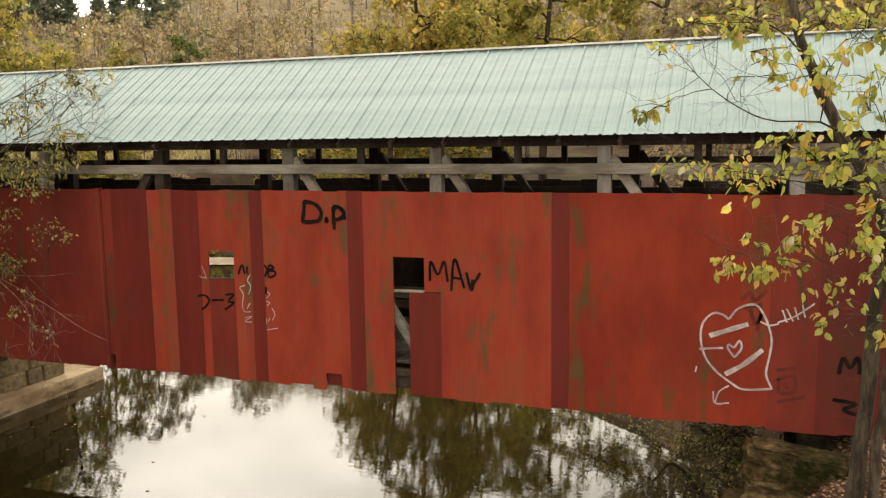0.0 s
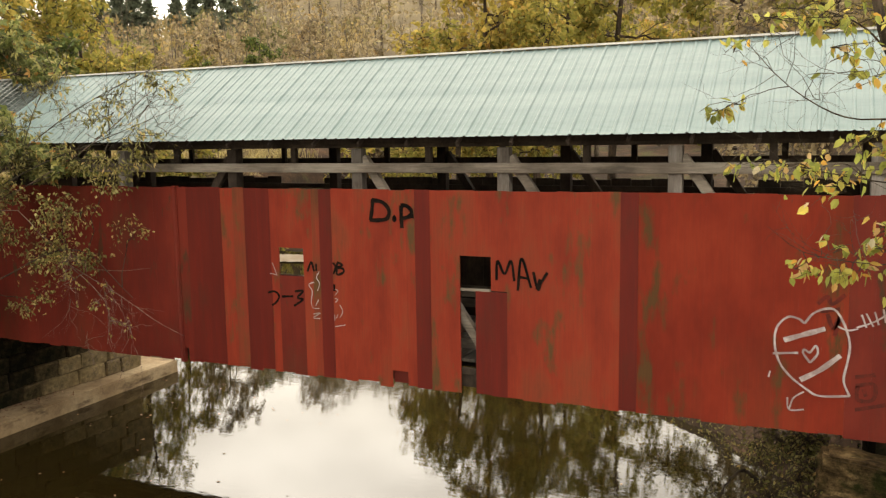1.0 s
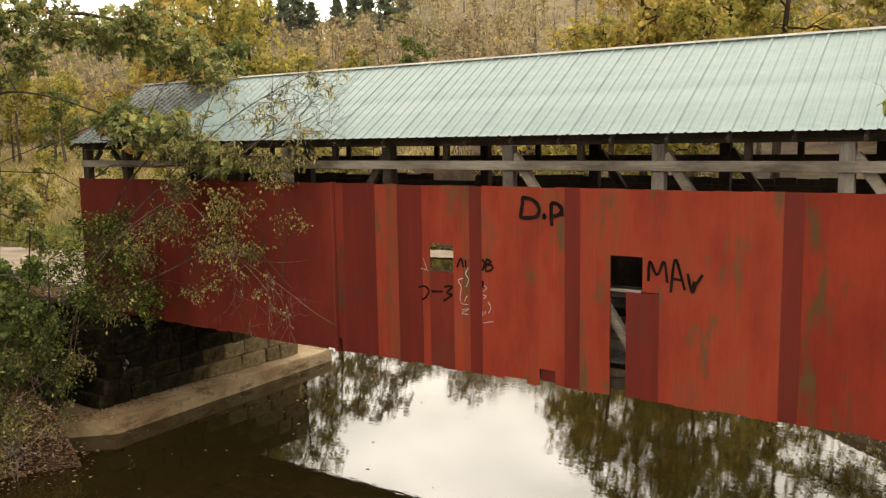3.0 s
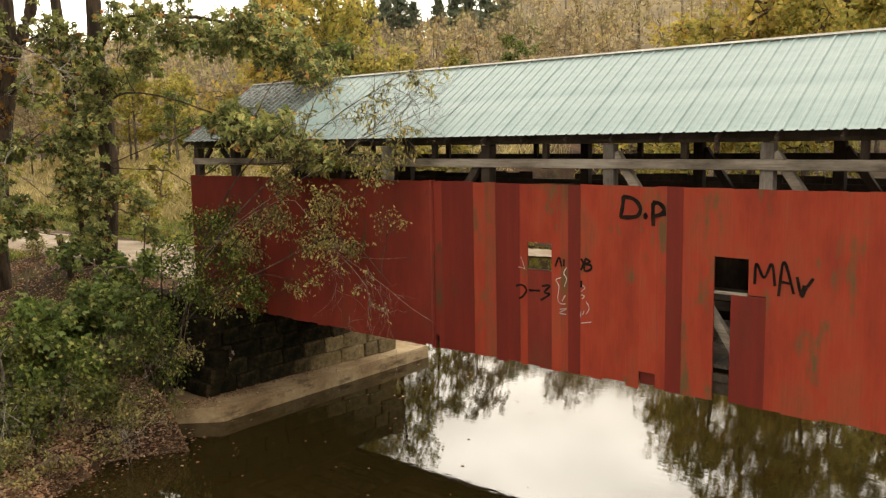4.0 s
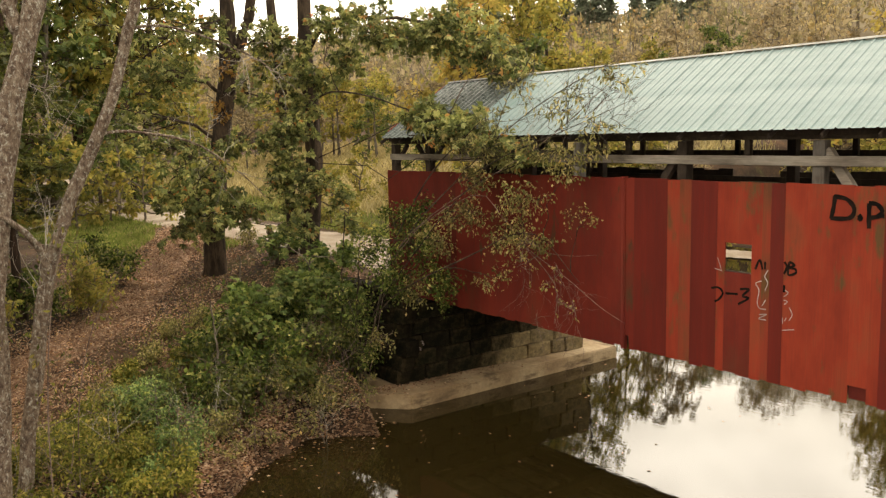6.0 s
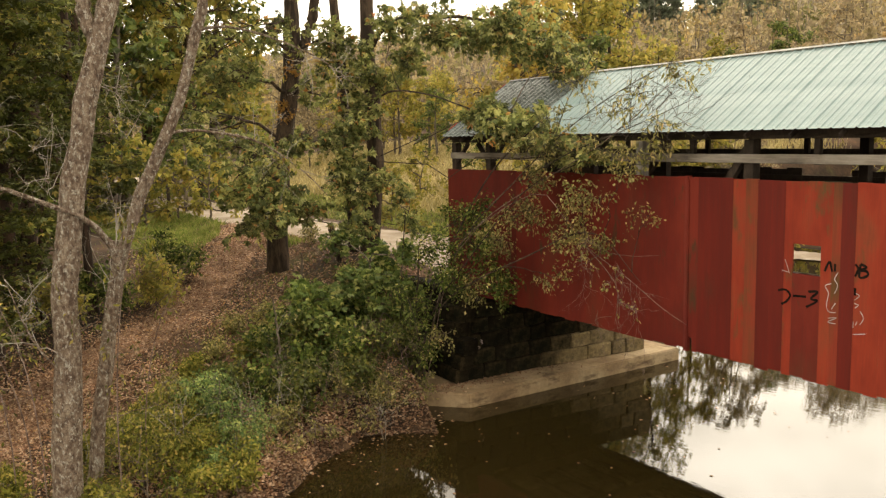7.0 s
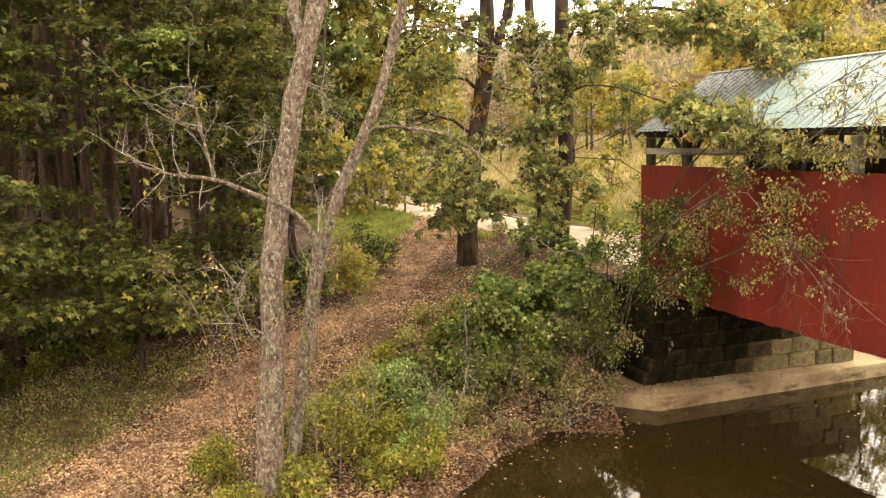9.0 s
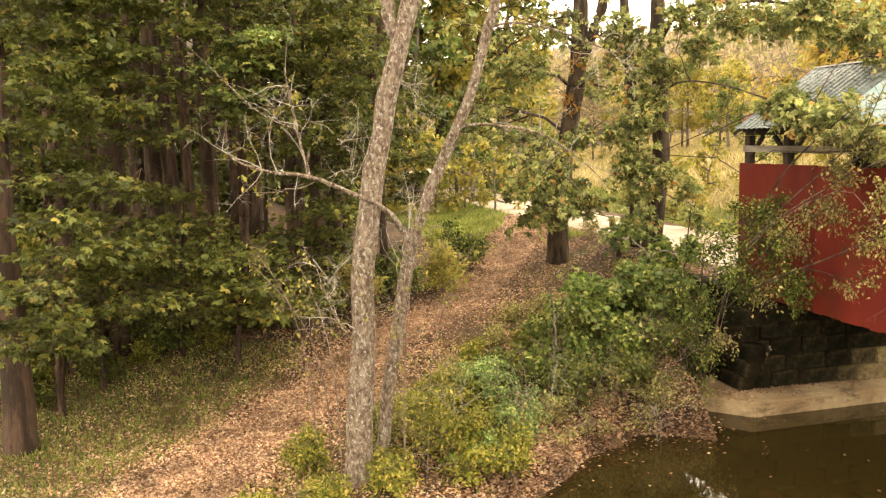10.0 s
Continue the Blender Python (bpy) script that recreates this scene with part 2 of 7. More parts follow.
twig_olive = surface("olive_brown_twigs", [(0.3, (0.045, 0.036, 0.024)), (0.7, (0.11, 0.09, 0.062))], (6, 6, 6), (30, 30, 30), 0.9, grain=0.3, bump=0.3)
twig_red = surface("reddish_twigs", [(0.3, (0.13, 0.085, 0.065)), (0.7, (0.25, 0.18, 0.145))], (6, 6, 6), (30, 30, 30), 0.9, grain=0.3, bump=0.3)

leaf_right = leafage("yellow_green_leaves", [(0.0, (0.25, 0.29, 0.07)), (0.3, (0.38, 0.41, 0.1)), (0.6, (0.53, 0.5, 0.13)), (0.82, (0.66, 0.54, 0.13)), (0.92, (0.62, 0.33, 0.07)), (1.0, (0.62, 0.57, 0.38))], 0.55)
leaf_oak = leafage("grey_green_oak_leaves", [(0.0, (0.08, 0.1, 0.03)), (0.35, (0.18, 0.21, 0.066)), (0.7, (0.35, 0.365, 0.125)), (0.95, (0.56, 0.51, 0.2)), (1.0, (0.55, 0.2, 0.05))], 0.42, 0.5, spec=0.35)
leaf_green = leafage("deep_green_leaves", [(0.0, (0.042, 0.052, 0.01)), (0.45, (0.085, 0.1, 0.02)), (0.85, (0.15, 0.162, 0.035)), (1.0, (0.28, 0.225, 0.05))], 0.35, 0.5, spec=0.3)
leaf_maple = leafage("fresh_maple_leaves", [(0.0, (0.05, 0.08, 0.018)), (0.45, (0.125, 0.172, 0.04)), (0.8, (0.23, 0.275, 0.075)), (1.0, (0.38, 0.36, 0.11))], 0.4, 0.5, spec=0.3)
leaf_willow = leafage("pale_olive_leaves", [(0.0, (0.12, 0.118, 0.034)), (0.5, (0.29, 0.268, 0.09)), (0.85, (0.52, 0.455, 0.19)), (1.0, (0.604, 0.406, 0.156))], 0.4)
# Shade inside the bushes is put into the dark tones, glints into the palest.
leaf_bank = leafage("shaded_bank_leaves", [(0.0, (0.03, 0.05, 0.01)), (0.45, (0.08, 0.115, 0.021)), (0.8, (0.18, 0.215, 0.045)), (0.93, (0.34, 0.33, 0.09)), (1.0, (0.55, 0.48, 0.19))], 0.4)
leaf_fern = leafage("blue_green_leaves", [(0.0, (0.075, 0.13, 0.04)), (0.5, (0.18, 0.26, 0.085)), (0.85, (0.33, 0.4, 0.13)), (1.0, (0.46, 0.45, 0.14))], 0.4)
leaf_lime = leafage("lime_weed_leaves", [(0.0, (0.09, 0.105, 0.02)), (0.5, (0.23, 0.235, 0.045)), (0.85, (0.43, 0.38, 0.085)), (1.0, (0.62, 0.46, 0.14))], 0.5)
leaf_yellow = leafage("golden_leaves", [(0.0, (0.32, 0.26, 0.07)), (0.4, (0.45, 0.36, 0.09)), (0.75, (0.56, 0.44, 0.12)), (1.0, (0.52, 0.31, 0.08))], 0.6)
leaf_limey = leafage("yellow_olive_leaves", [(0.0, (0.2, 0.195, 0.05)), (0.5, (0.35, 0.32, 0.08)), (0.85, (0.5, 0.42, 0.11)), (1.0, (0.54, 0.36, 0.1))], 0.6)
leaf_brown = leafage("tan_russet_leaves", [(0.0, (0.26, 0.2, 0.115)), (0.5, (0.39, 0.31, 0.18)), (0.85, (0.48, 0.385, 0.23)), (1.0, (0.5, 0.34, 0.15))], 0.5)
leaf_orange = leafage("orange_leaves", [(0.0, (0.38, 0.19, 0.05)), (0.6, (0.48, 0.26, 0.06)), (1.0, (0.5, 0.33, 0.1))], 0.4)
# Needle colour is greyed and lightened to carry the distance haze.
leaf_pine = leafage("hazy_pine_needles", [(0.0, (0.14, 0.165, 0.11)), (0.6, (0.2, 0.225, 0.15)), (1.0, (0.26, 0.28, 0.185))], 0.4)
litter_leaf = leafage("fallen_leaves", [(0.0, (0.12, 0.057, 0.03)), (0.35, (0.28, 0.15, 0.086)), (0.65, (0.45, 0.28, 0.178)), (0.9, (0.62, 0.45, 0.31)), (1.0, (0.52, 0.29, 0.11))], 0.15, 0.8)
grass_blade = leafage("autumn_grass", [(0.0, (0.1, 0.14, 0.026)), (0.5, (0.18, 0.225, 0.042)), (0.85, (0.27, 0.27, 0.07)), (1.0, (0.4, 0.3, 0.14))], 0.35, 0.7)
verge_blade = leafage("green_verge_grass", [(0.0, (0.13, 0.19, 0.04)), (0.5, (0.25, 0.3, 0.07)), (0.85, (0.36, 0.36, 0.11)), (1.0, (0.45, 0.37, 0.17))], 0.35, 0.7)
straw_blade = leafage("dry_field_grass", [(0.0, (0.34, 0.275, 0.11)), (0.5, (0.5, 0.405, 0.19)), (1.0, (0.6, 0.51, 0.28))], 0.3, 0.8)


def far_leafage():
    """Distant autumn woods: tone changes from crown to crown, with a little speckle."""
    m = leafage("distant_autumn_leaves", [(0.0, (0.8, 0.8, 0.8)), (1.0, (1.0, 1.0, 1.0))], 0.3, 0.9, 0.0, 0.1)
    n, l = m.node_tree.nodes, m.node_tree.links
    co = n.new("ShaderNodeTexCoord")
    t = n.new("ShaderNodeTexNoise")
    t.inputs["Scale"].default_value, t.inputs["Detail"].default_value = 0.085, 2.5
    l.new(co.outputs["Object"], t.inputs["Vector"])
    w = n.new("ShaderNodeMapRange")
    w.inputs["From Min"].default_value, w.inputs["From Max"].default_value = 0.3, 0.7
    l.new(t.outputs["Fac"], w.inputs["Value"])
    # Crown tones are paled so the colour itself holds the haze.
    rp = ramp_node(n, [(0.0, (0.22, 0.22, 0.09)), (0.2, (0.33, 0.29, 0.135)), (0.42, (0.45, 0.355, 0.2)), (0.62, (0.4, 0.32, 0.2)), (0.8, (0.5, 0.39, 0.18)), (1.0, (0.5, 0.34, 0.14))])
    l.new(w.outputs[0], rp.inputs[0])
    hs = n["Hue/Saturation/Value"]
    old = hs.inputs["Color"].links[0].from_socket
    mx = n.new("ShaderNodeMixRGB")
    mx.blend_type = "MULTIPLY"
    mx.inputs[0].default_value = 1.0
    l.new(old, mx.inputs[1])
    l.new(rp.outputs[0], mx.inputs[2])
    l.new(mx.outputs[0], hs.inputs["Color"])
    return m


leaf_far = far_leafage()


def ground_material():
    m = surface("leaf_strewn_earth", [(0.1, (0.026, 0.014, 0.007)), (0.5, (0.062, 0.034, 0.017)), (0.9, (0.12, 0.066, 0.034))], (0.35, 0.35, 0.35), (6, 6, 6), 0.95, grain=0.45, bump=0.8, depth=0.05, patch=((0.085, 0.08, 0.024), (0.22, 0.22, 0.22), 0.55))
    n, l = m.node_tree.nodes, m.node_tree.links
    co, sp, far = n.new("ShaderNodeTexCoord"), n.new("ShaderNodeSeparateXYZ"), n.new("ShaderNodeMapRange")
    l.new(co.outputs["Object"], sp.inputs[0])
    far.inputs["From Min"].default_value, far.inputs["From Max"].default_value = 115.0, 160.0
    l.new(sp.outputs["Y"], far.inputs["Value"])
    t = n.new("ShaderNodeTexNoise")
    t.inputs["Scale"].default_value, t.inputs["Detail"].default_value = 0.12, 6
    l.new(co.outputs["Object"], t.inputs["Vector"])
    tan = ramp_node(n, [(0.3, (0.15, 0.115, 0.068)), (0.5, (0.24, 0.19, 0.11)), (0.7, (0.32, 0.255, 0.15))])
    l.new(t.outputs["Fac"], tan.inputs[0])
    mx = n.new("ShaderNodeMixRGB")  # dry leaf litter covers the wooded slopes
    b = n["Principled BSDF"]
    l.new(far.outputs[0], mx.inputs[0])
    l.new(b.inputs["Base Color"].links[0].from_socket, mx.inputs[1])
    l.new(tan.outputs[0], mx.inputs[2])
    l.new(mx.outputs[0], b.inputs["Base Color"])
    return m


earth = ground_material()


def water_material():
    m = bpy.data.materials.new("dark_still_river_water")
    m.use_nodes = True
    n, l = m.node_tree.nodes, m.node_tree.links
    b = n["Principled BSDF"]
    co = n.new("ShaderNodeTexCoord")
    t1 = n.new("ShaderNodeTexNoise")
    t1.inputs["Scale"].default_value, t1.inputs["Detail"].default_value = 0.25, 3
    l.new(co.outputs["Object"], t1.inputs["Vector"])
    rp = ramp_node(n, [(0.3, (0.018, 0.012, 0.0035)), (0.7, (0.031, 0.0215, 0.0065))])
    l.new(t1.outputs["Fac"], rp.inputs[0])
    l.new(rp.outputs[0], b.inputs["Base Color"])
    b.inputs["Roughness"].default_value = 0.02
    b.inputs["IOR"].default_value = 1.46
    b.inputs["Specular IOR Level"].default_value = 0.5
    mp = n.new("ShaderNodeMapping")
    mp.inputs["Scale"].default_value = (1.0, 2.2, 1.0)
    l.new(co.outputs["Object"], mp.inputs["Vector"])
    t2 = n.new("ShaderNodeTexNoise")
    t2.inputs["Scale"].default_value, t2.inputs["Detail"].default_value = 3.2, 2.8
    l.new(mp.outputs[0], t2.inputs["Vector"])
    bp = n.new("ShaderNodeBump")
    bp.inputs["Strength"].default_value, bp.inputs["Distance"].default_value = 0.05, 0.02
    l.new(t2.outputs["Fac"], bp.inputs["Height"])
    l.new(bp.outputs[0], b.inputs["Normal"])
    return m


water_mat = water_material()

# ---- mesh helpers ----


def mesh_np(name, verts, faces, material=None, smooth=False):
    """A mesh out of arrays: faces is an array, or a list of arrays, of 3 or 4 corners."""
    me = bpy.data.meshes.new(name)
    groups = [np.asarray(f, np.int32) for f in (faces if isinstance(faces, list) else [faces]) if len(f)]
    verts = np.asarray(verts, np.float32)
    sizes = np.concatenate([np.full(len(f), f.shape[1], np.int32) for f in groups])
    index = np.concatenate([f.ravel() for f in groups])
    me.vertices.add(len(verts))
    me.vertices.foreach_set("co", verts.ravel())
    me.loops.add(len(index))
    me.loops.foreach_set("vertex_index", index)
    me.polygons.add(len(sizes))
    me.polygons.foreach_set("loop_start", np.concatenate([[0], np.cumsum(sizes)[:-1]]).astype(np.int32))
    me.polygons.foreach_set("use_smooth", np.full(len(sizes), smooth))
    if material:
        me.materials.append(material)
    me.update(calc_edges=True)
    return me


class Build:
    """Collects pieces of one mesh."""

    def __init__(self):
        self.v, self.f, self.n = [], {3: [], 4: []}, 0

    def add(self, verts, faces):
        verts, faces = np.asarray(verts, float), np.asarray(faces, int)
        if len(faces) == 0:
            return self
        self.v.append(verts)
        self.f[faces.shape[1]].append(faces + self.n)
        self.n += len(verts)
        return self

    def mesh(self, name, material, smooth=False):
        return mesh_np(name, np.concatenate(self.v), [np.concatenate(f) for f in self.f.values() if f], material, smooth)


def part(name, mesh, parent, label=""):
    ob = new(name, mesh)
    ob.parent = parent
    return tagged(ob, label) if label else ob


def chamfered(x0, x1, y0, y1, z0, z1, c=0.006):
    """A box with worn, chamfered edges: verts and quads plus corner triangles."""
    c = min(c, (x1 - x0) / 3, (y1 - y0) / 3, (z1 - z0) / 3)
    lo, hi = np.array([x0, y0, z0]), np.array([x1, y1, z1])
    v, ids = [], {}
    for sx in (0, 1):
        for sy in (0, 1):
            for sz in (0, 1):
                s = (sx, sy, sz)
                for a in range(3):
                    p = np.where(s, hi - c, lo + c)
                    p[a] = hi[a] if s[a] else lo[a]
                    ids[(s, a)] = len(v)
                    v.append(p)
    quads, tris = [], []
    for a in range(3):
        b, d = (a + 1) % 3, (a + 2) % 3
        for side in (0, 1):
            q = []
            for u, w in ((0, 0), (1, 0), (1, 1), (0, 1)):
                s = [0, 0, 0]
                s[a], s[b], s[d] = side, u, w
                q.append(ids[(tuple(s), a)])
            quads.append(q if side else q[::-1])
        for u in (0, 1):
            for w in (0, 1):
                s0, s1 = [0, 0, 0], [0, 0, 0]
                s0[a], s1[a] = 0, 1
                s0[b] = s1[b] = u
                s0[d] = s1[d] = w
                s0, s1 = tuple(s0), tuple(s1)
                q = [ids[(s0, b)], ids[(s1, b)], ids[(s1, d)], ids[(s0, d)]]
                quads.append(q if u == w else q[::-1])
    for s in {k[0] for k in ids}:
        t = [ids[(s, 0)], ids[(s, 1)], ids[(s, 2)]]
        tris.append(t if sum(s) % 2 else t[::-1])
    return np.array(v), np.array(quads), np.array(tris)


def box_mesh(name, material, boxes, c=0.006):
    b = Build()
    for bx in boxes:
        v, q, t = chamfered(*bx, c)
        n = b.n
        b.add(v, q)
        b.f[3].append(t + n)
    return b.mesh(name, material)


def beam_mesh(name, material, p, q, width, height, c=0.008):
    """A straight timber from p to q; width across, height in its upright plane."""
    p, q = Vector(p), Vector(q)
    d = (q - p).normalized()
    side = d.cross(Vector((0, 1, 0)) if abs(d.y) < 0.9 else Vector((0, 0, 1))).normalized()
    up = side.cross(d).normalized()
    v, qd, t = chamfered(0, (q - p).length, -width / 2, width / 2, -height / 2, height / 2, c)
    m = np.array([list(d), list(up), list(side)])
    b = Build()
    b.add(v @ m + np.array(p), qd)
    b.f[3].append(t)
    return b.mesh(name, material)


def tubes(points, radii, sides=3):
    """Many tubes at once: points (n, k, 3), radii (n, k)."""
    points, radii = np.asarray(points, float), np.asarray(radii, float)
    n, k = radii.shape
    d = np.gradient(points, axis=1)
    d /= np.linalg.norm(d, axis=-1, keepdims=True) + 1e-9
    ref = np.where(np.abs(d[..., 2:3]) > 0.9, [1.0, 0, 0], [0, 0, 1.0])
    a = np.cross(d, ref)
    a /= np.linalg.norm(a, axis=-1, keepdims=True) + 1e-9
    b = np.cross(d, a)
    ang = np.arange(sides) * 2 * np.pi / sides
    ring = a[:, :, None] * np.cos(ang)[:, None] + b[:, :, None] * np.sin(ang)[:, None]
    v = (points[:, :, None] + ring * radii[..., None, None]).reshape(-1, 3)
    i = np.arange(n)[:, None, None] * k * sides + np.arange(k - 1)[None, :, None] * sides
    s = np.arange(sides)[None, None, :]
    s2 = (s + 1) % sides
    f = np.stack([i + s, i + s2, i + sides + s2, i + sides + s], -1).reshape(-1, 4)
    return v, f


def smooth_line(pts, k):
    """A Catmull-Rom line of k points through pts (any number of columns)."""
    p = np.asarray(pts, float)
    p = np.concatenate([[2 * p[0] - p[1]], p, [2 * p[-1] - p[-2]]])
    u = np.linspace(0, len(p) - 3 - 1e-6, k)
    i, t = u.astype(int), (u % 1)[:, None]
    a, b, c, d = p[i], p[i + 1], p[i + 2], p[i + 3]
    return 0.5 * (2 * b + (c - a) * t + (2 * a - 5 * b + 4 * c - d) * t**2 + (3 * b - a - 3 * c + d) * t**3)


def unit(v):
    return v / (np.linalg.norm(v, axis=-1, keepdims=True) + 1e-9)


def leaves(rng, at, along, length, width, droop=0.4, flat=0.5, fine=False):
    """Folded leaf blades at the points, pointing roughly along, hanging and turned at random."""
    n = len(at)
    d = unit(along * 0.7 + rng.normal(0, 0.6, (n, 3)) - [0, 0, droop])
    up = unit(rng.normal(0, 1 - flat * 0.6, (n, 3)) + [0, 0, flat * 1.6])
    s = unit(np.cross(d, up))
    up = np.cross(s, d)
    ln = (length * rng.uniform(0.65, 1.25, n))[:, None]
    wd = ln * (width / length) * 0.5 * rng.uniform(0.8, 1.15, (n, 1))
    fold = rng.uniform(0.05, 0.35, (n, 1)) * wd
    if fine == "lobed":  # three broad lobes from one stalk, as on oak and maple
        v, f = [at], []
        for q, (turn, size) in enumerate(((0.0, 1.0), (0.85, 0.8), (-0.85, 0.8))):
            ax = unit(d * math.cos(turn) + s * math.sin(turn) - up * (0.12 + 0.25 * abs(turn)) * rng.uniform(0.2, 1.5, (n, 1)))
            sd = unit(np.cross(ax, up))
            w = wd * 0.62 * size
            v += [at + ax * ln * 0.55 * size + sd * w + up * fold, at + ax * ln * size, at + ax * ln * 0.55 * size - sd * w + up * fold]
            f.append([0, 1 + q * 3, 2 + q * 3, 3 + q * 3])
        i = np.arange(n)[:, None] * 10
        return np.stack(v, 1).reshape(-1, 3), np.concatenate([i + np.array(k) for k in f])
    if not fine:
        v = np.stack([at, at + d * ln * 0.5 + s * wd + up * fold, at + d * ln - up * fold * 0.6, at + d * ln * 0.5 - s * wd + up * fold], 1)
        return v.reshape(-1, 3), np.arange(n * 4).reshape(-1, 4)
    v = np.stack([at, at + d * ln * 0.22 + s * wd * 0.85 + up * fold, at + d * ln * 0.62 + s * wd * 0.9 + up * fold * 0.8, at + d * ln * 1.05 - up * fold * 0.9,
                  at + d * ln * 0.62 - s * wd * 0.9 + up * fold * 0.8, at + d * ln * 0.22 - s * wd * 0.85 + up * fold], 1)
    i = np.arange(n)[:, None] * 6
    return v.reshape(-1, 3), np.concatenate([i + [0, 1, 2, 3], i + [3, 4, 5, 0]])


def foliage(rng, masses, attach, leaf=(0.12, 0.06), per_twig=12, droop=0.4, flat=0.5, fine=False, twig=0.006, limb=0.05, sag=0.15, spread=0.03, start=0.15, shown=1.0, clump=0.8):
    """Limbs from the attach points to each mass, twigs inside it, leaves on the twigs. masses: x, y, z, rx, ry, rz, twigs."""
    wood, green = Build(), Build()
    attach = np.asarray(attach, float)
    for mx in masses:
        c, r, n = np.array(mx[:3], float), np.array(mx[3:6], float), int(mx[6])
        low = attach[attach[:, 2] < c[2] + 0.3]
        low = low if len(low) else attach
        a = low[np.argmin(np.linalg.norm((low[:, :3] - c) * [1, 1, 0.7], axis=1))]
        span = np.linalg.norm(c - a[:3])
        mid = (a[:3] + c) / 2 + rng.normal(0, 0.07, 3) * span + [0, 0, 0.06 * span]
        line = smooth_line([a[:3], mid, c], 7)
        line[1:-1] += rng.normal(0, 0.025, (5, 3)) * span
        wood.add(*tubes([line], [np.linspace(limb, limb * 0.45, 7)], 5))
        hubs = max(3, n // 5)
        h = c + unit(rng.normal(0, 1, (hubs, 3))) * (rng.uniform(0, 1, (hubs, 1)) ** 0.5) * r * 0.8
        start_at = line[rng.integers(3, 7, hubs)]
        mids = (start_at + h) / 2 + rng.normal(0, 0.08, (hubs, 3)) * r.mean()
        wood.add(*tubes(np.stack([start_at, mids, h], 1), np.tile([limb * 0.42, limb * 0.3, limb * 0.18], (hubs, 1)), 4))
        pick = rng.integers(0, hubs, n)
        o = h[pick] + rng.normal(0, 0.03, (n, 3)) * r
        tip = o + unit(rng.normal(0, 1, (n, 3))) * rng.uniform(0.3, 1.0, (n, 1)) * r * clump
        far = np.linalg.norm(tip - o, axis=1, keepdims=True)
        m1 = o + (tip - o) * 0.4 + rng.normal(0, 0.1, (n, 3)) * far + [0, 0, 1] * far * 0.08
        m2 = o + (tip - o) * 0.75 + rng.normal(0, 0.07, (n, 3)) * far
        tip = tip - [0, 0, 1] * far * sag
        tw = np.stack([o, m1, m2, tip], 1)
        seen = tw[: max(1, int(n * shown))]
        wood.add(*tubes(seen, np.tile([twig * 1.6, twig * 1.2, twig * 0.8, twig * 0.35], (len(seen), 1)), 3))
        k = rng.poisson(per_twig, n).clip(1)
        who = np.repeat(np.arange(n), k)
        u = rng.uniform(start, 1.0, len(who)) * 2.999
        seg, f = u.astype(int), (u % 1)[:, None]
        pa, pb = tw[who, seg], tw[who, seg + 1]
        at = pa + (pb - pa) * f + rng.normal(0, spread, (len(who), 3))
        green.add(*leaves(rng, at, unit(pb - pa), leaf[0], leaf[1], droop, flat, fine))
    return wood, green


def twiggy(build, rng, lines, n, length, r, sub=2, up=0.1):
    """Crooked bare twigs off given lines of x, y, z (more columns are dropped), with smaller ones off those."""
    out = []
    for ln in lines:
        ln = np.asarray(ln)[:, :3]
        u = rng.uniform(0.25, 1.0, n) * (len(ln) - 1.001)
        i, f = u.astype(int), (u % 1)[:, None]
        o = ln[i] + (ln[i + 1] - ln[i]) * f
        d = unit(unit(ln[i + 1] - ln[i]) * 0.6 + rng.normal(0, 0.6, (n, 3)) + [0, 0, up])
        ls = (length * rng.uniform(0.4, 1.2, n))[:, None]
        pts, p = [o], o
        for k in range(4):
            d = unit(d + rng.normal(0, 0.28, (n, 3)))
            p = p + d * ls / 4
            pts.append(p)
        tw = np.stack(pts, 1)
        build.add(*tubes(tw, np.tile([r, r * 0.8, r * 0.6, r * 0.42, r * 0.2], (n, 1)), 4 if r > 0.008 else 3))
        out += list(tw)
    return out + (twiggy(build, rng, out, 3, length * 0.5, r * 0.55, sub - 1, up) if sub > 0 else [])


def trunk_line(build, pts, sides=10, k=22, wob=0.02, seed=3):
    """One stem through pts of x, y, z, radius, a little uneven, with a flared foot."""
    rng = np.random.default_rng(seed)
    line = smooth_line(pts, k)
    line[:, :2] += rng.normal(0, wob, (k, 2)) * (line[:, 3:4] > 0.02)
    rad = line[:, 3] * rng.uniform(0.93, 1.07, k)
    v, f = tubes([line[:, :3]], [rad], sides)
    v += rng.normal(0, 0.025, v.shape) * np.repeat(rad, sides)[:, None]
    build.add(v, f)
    return line


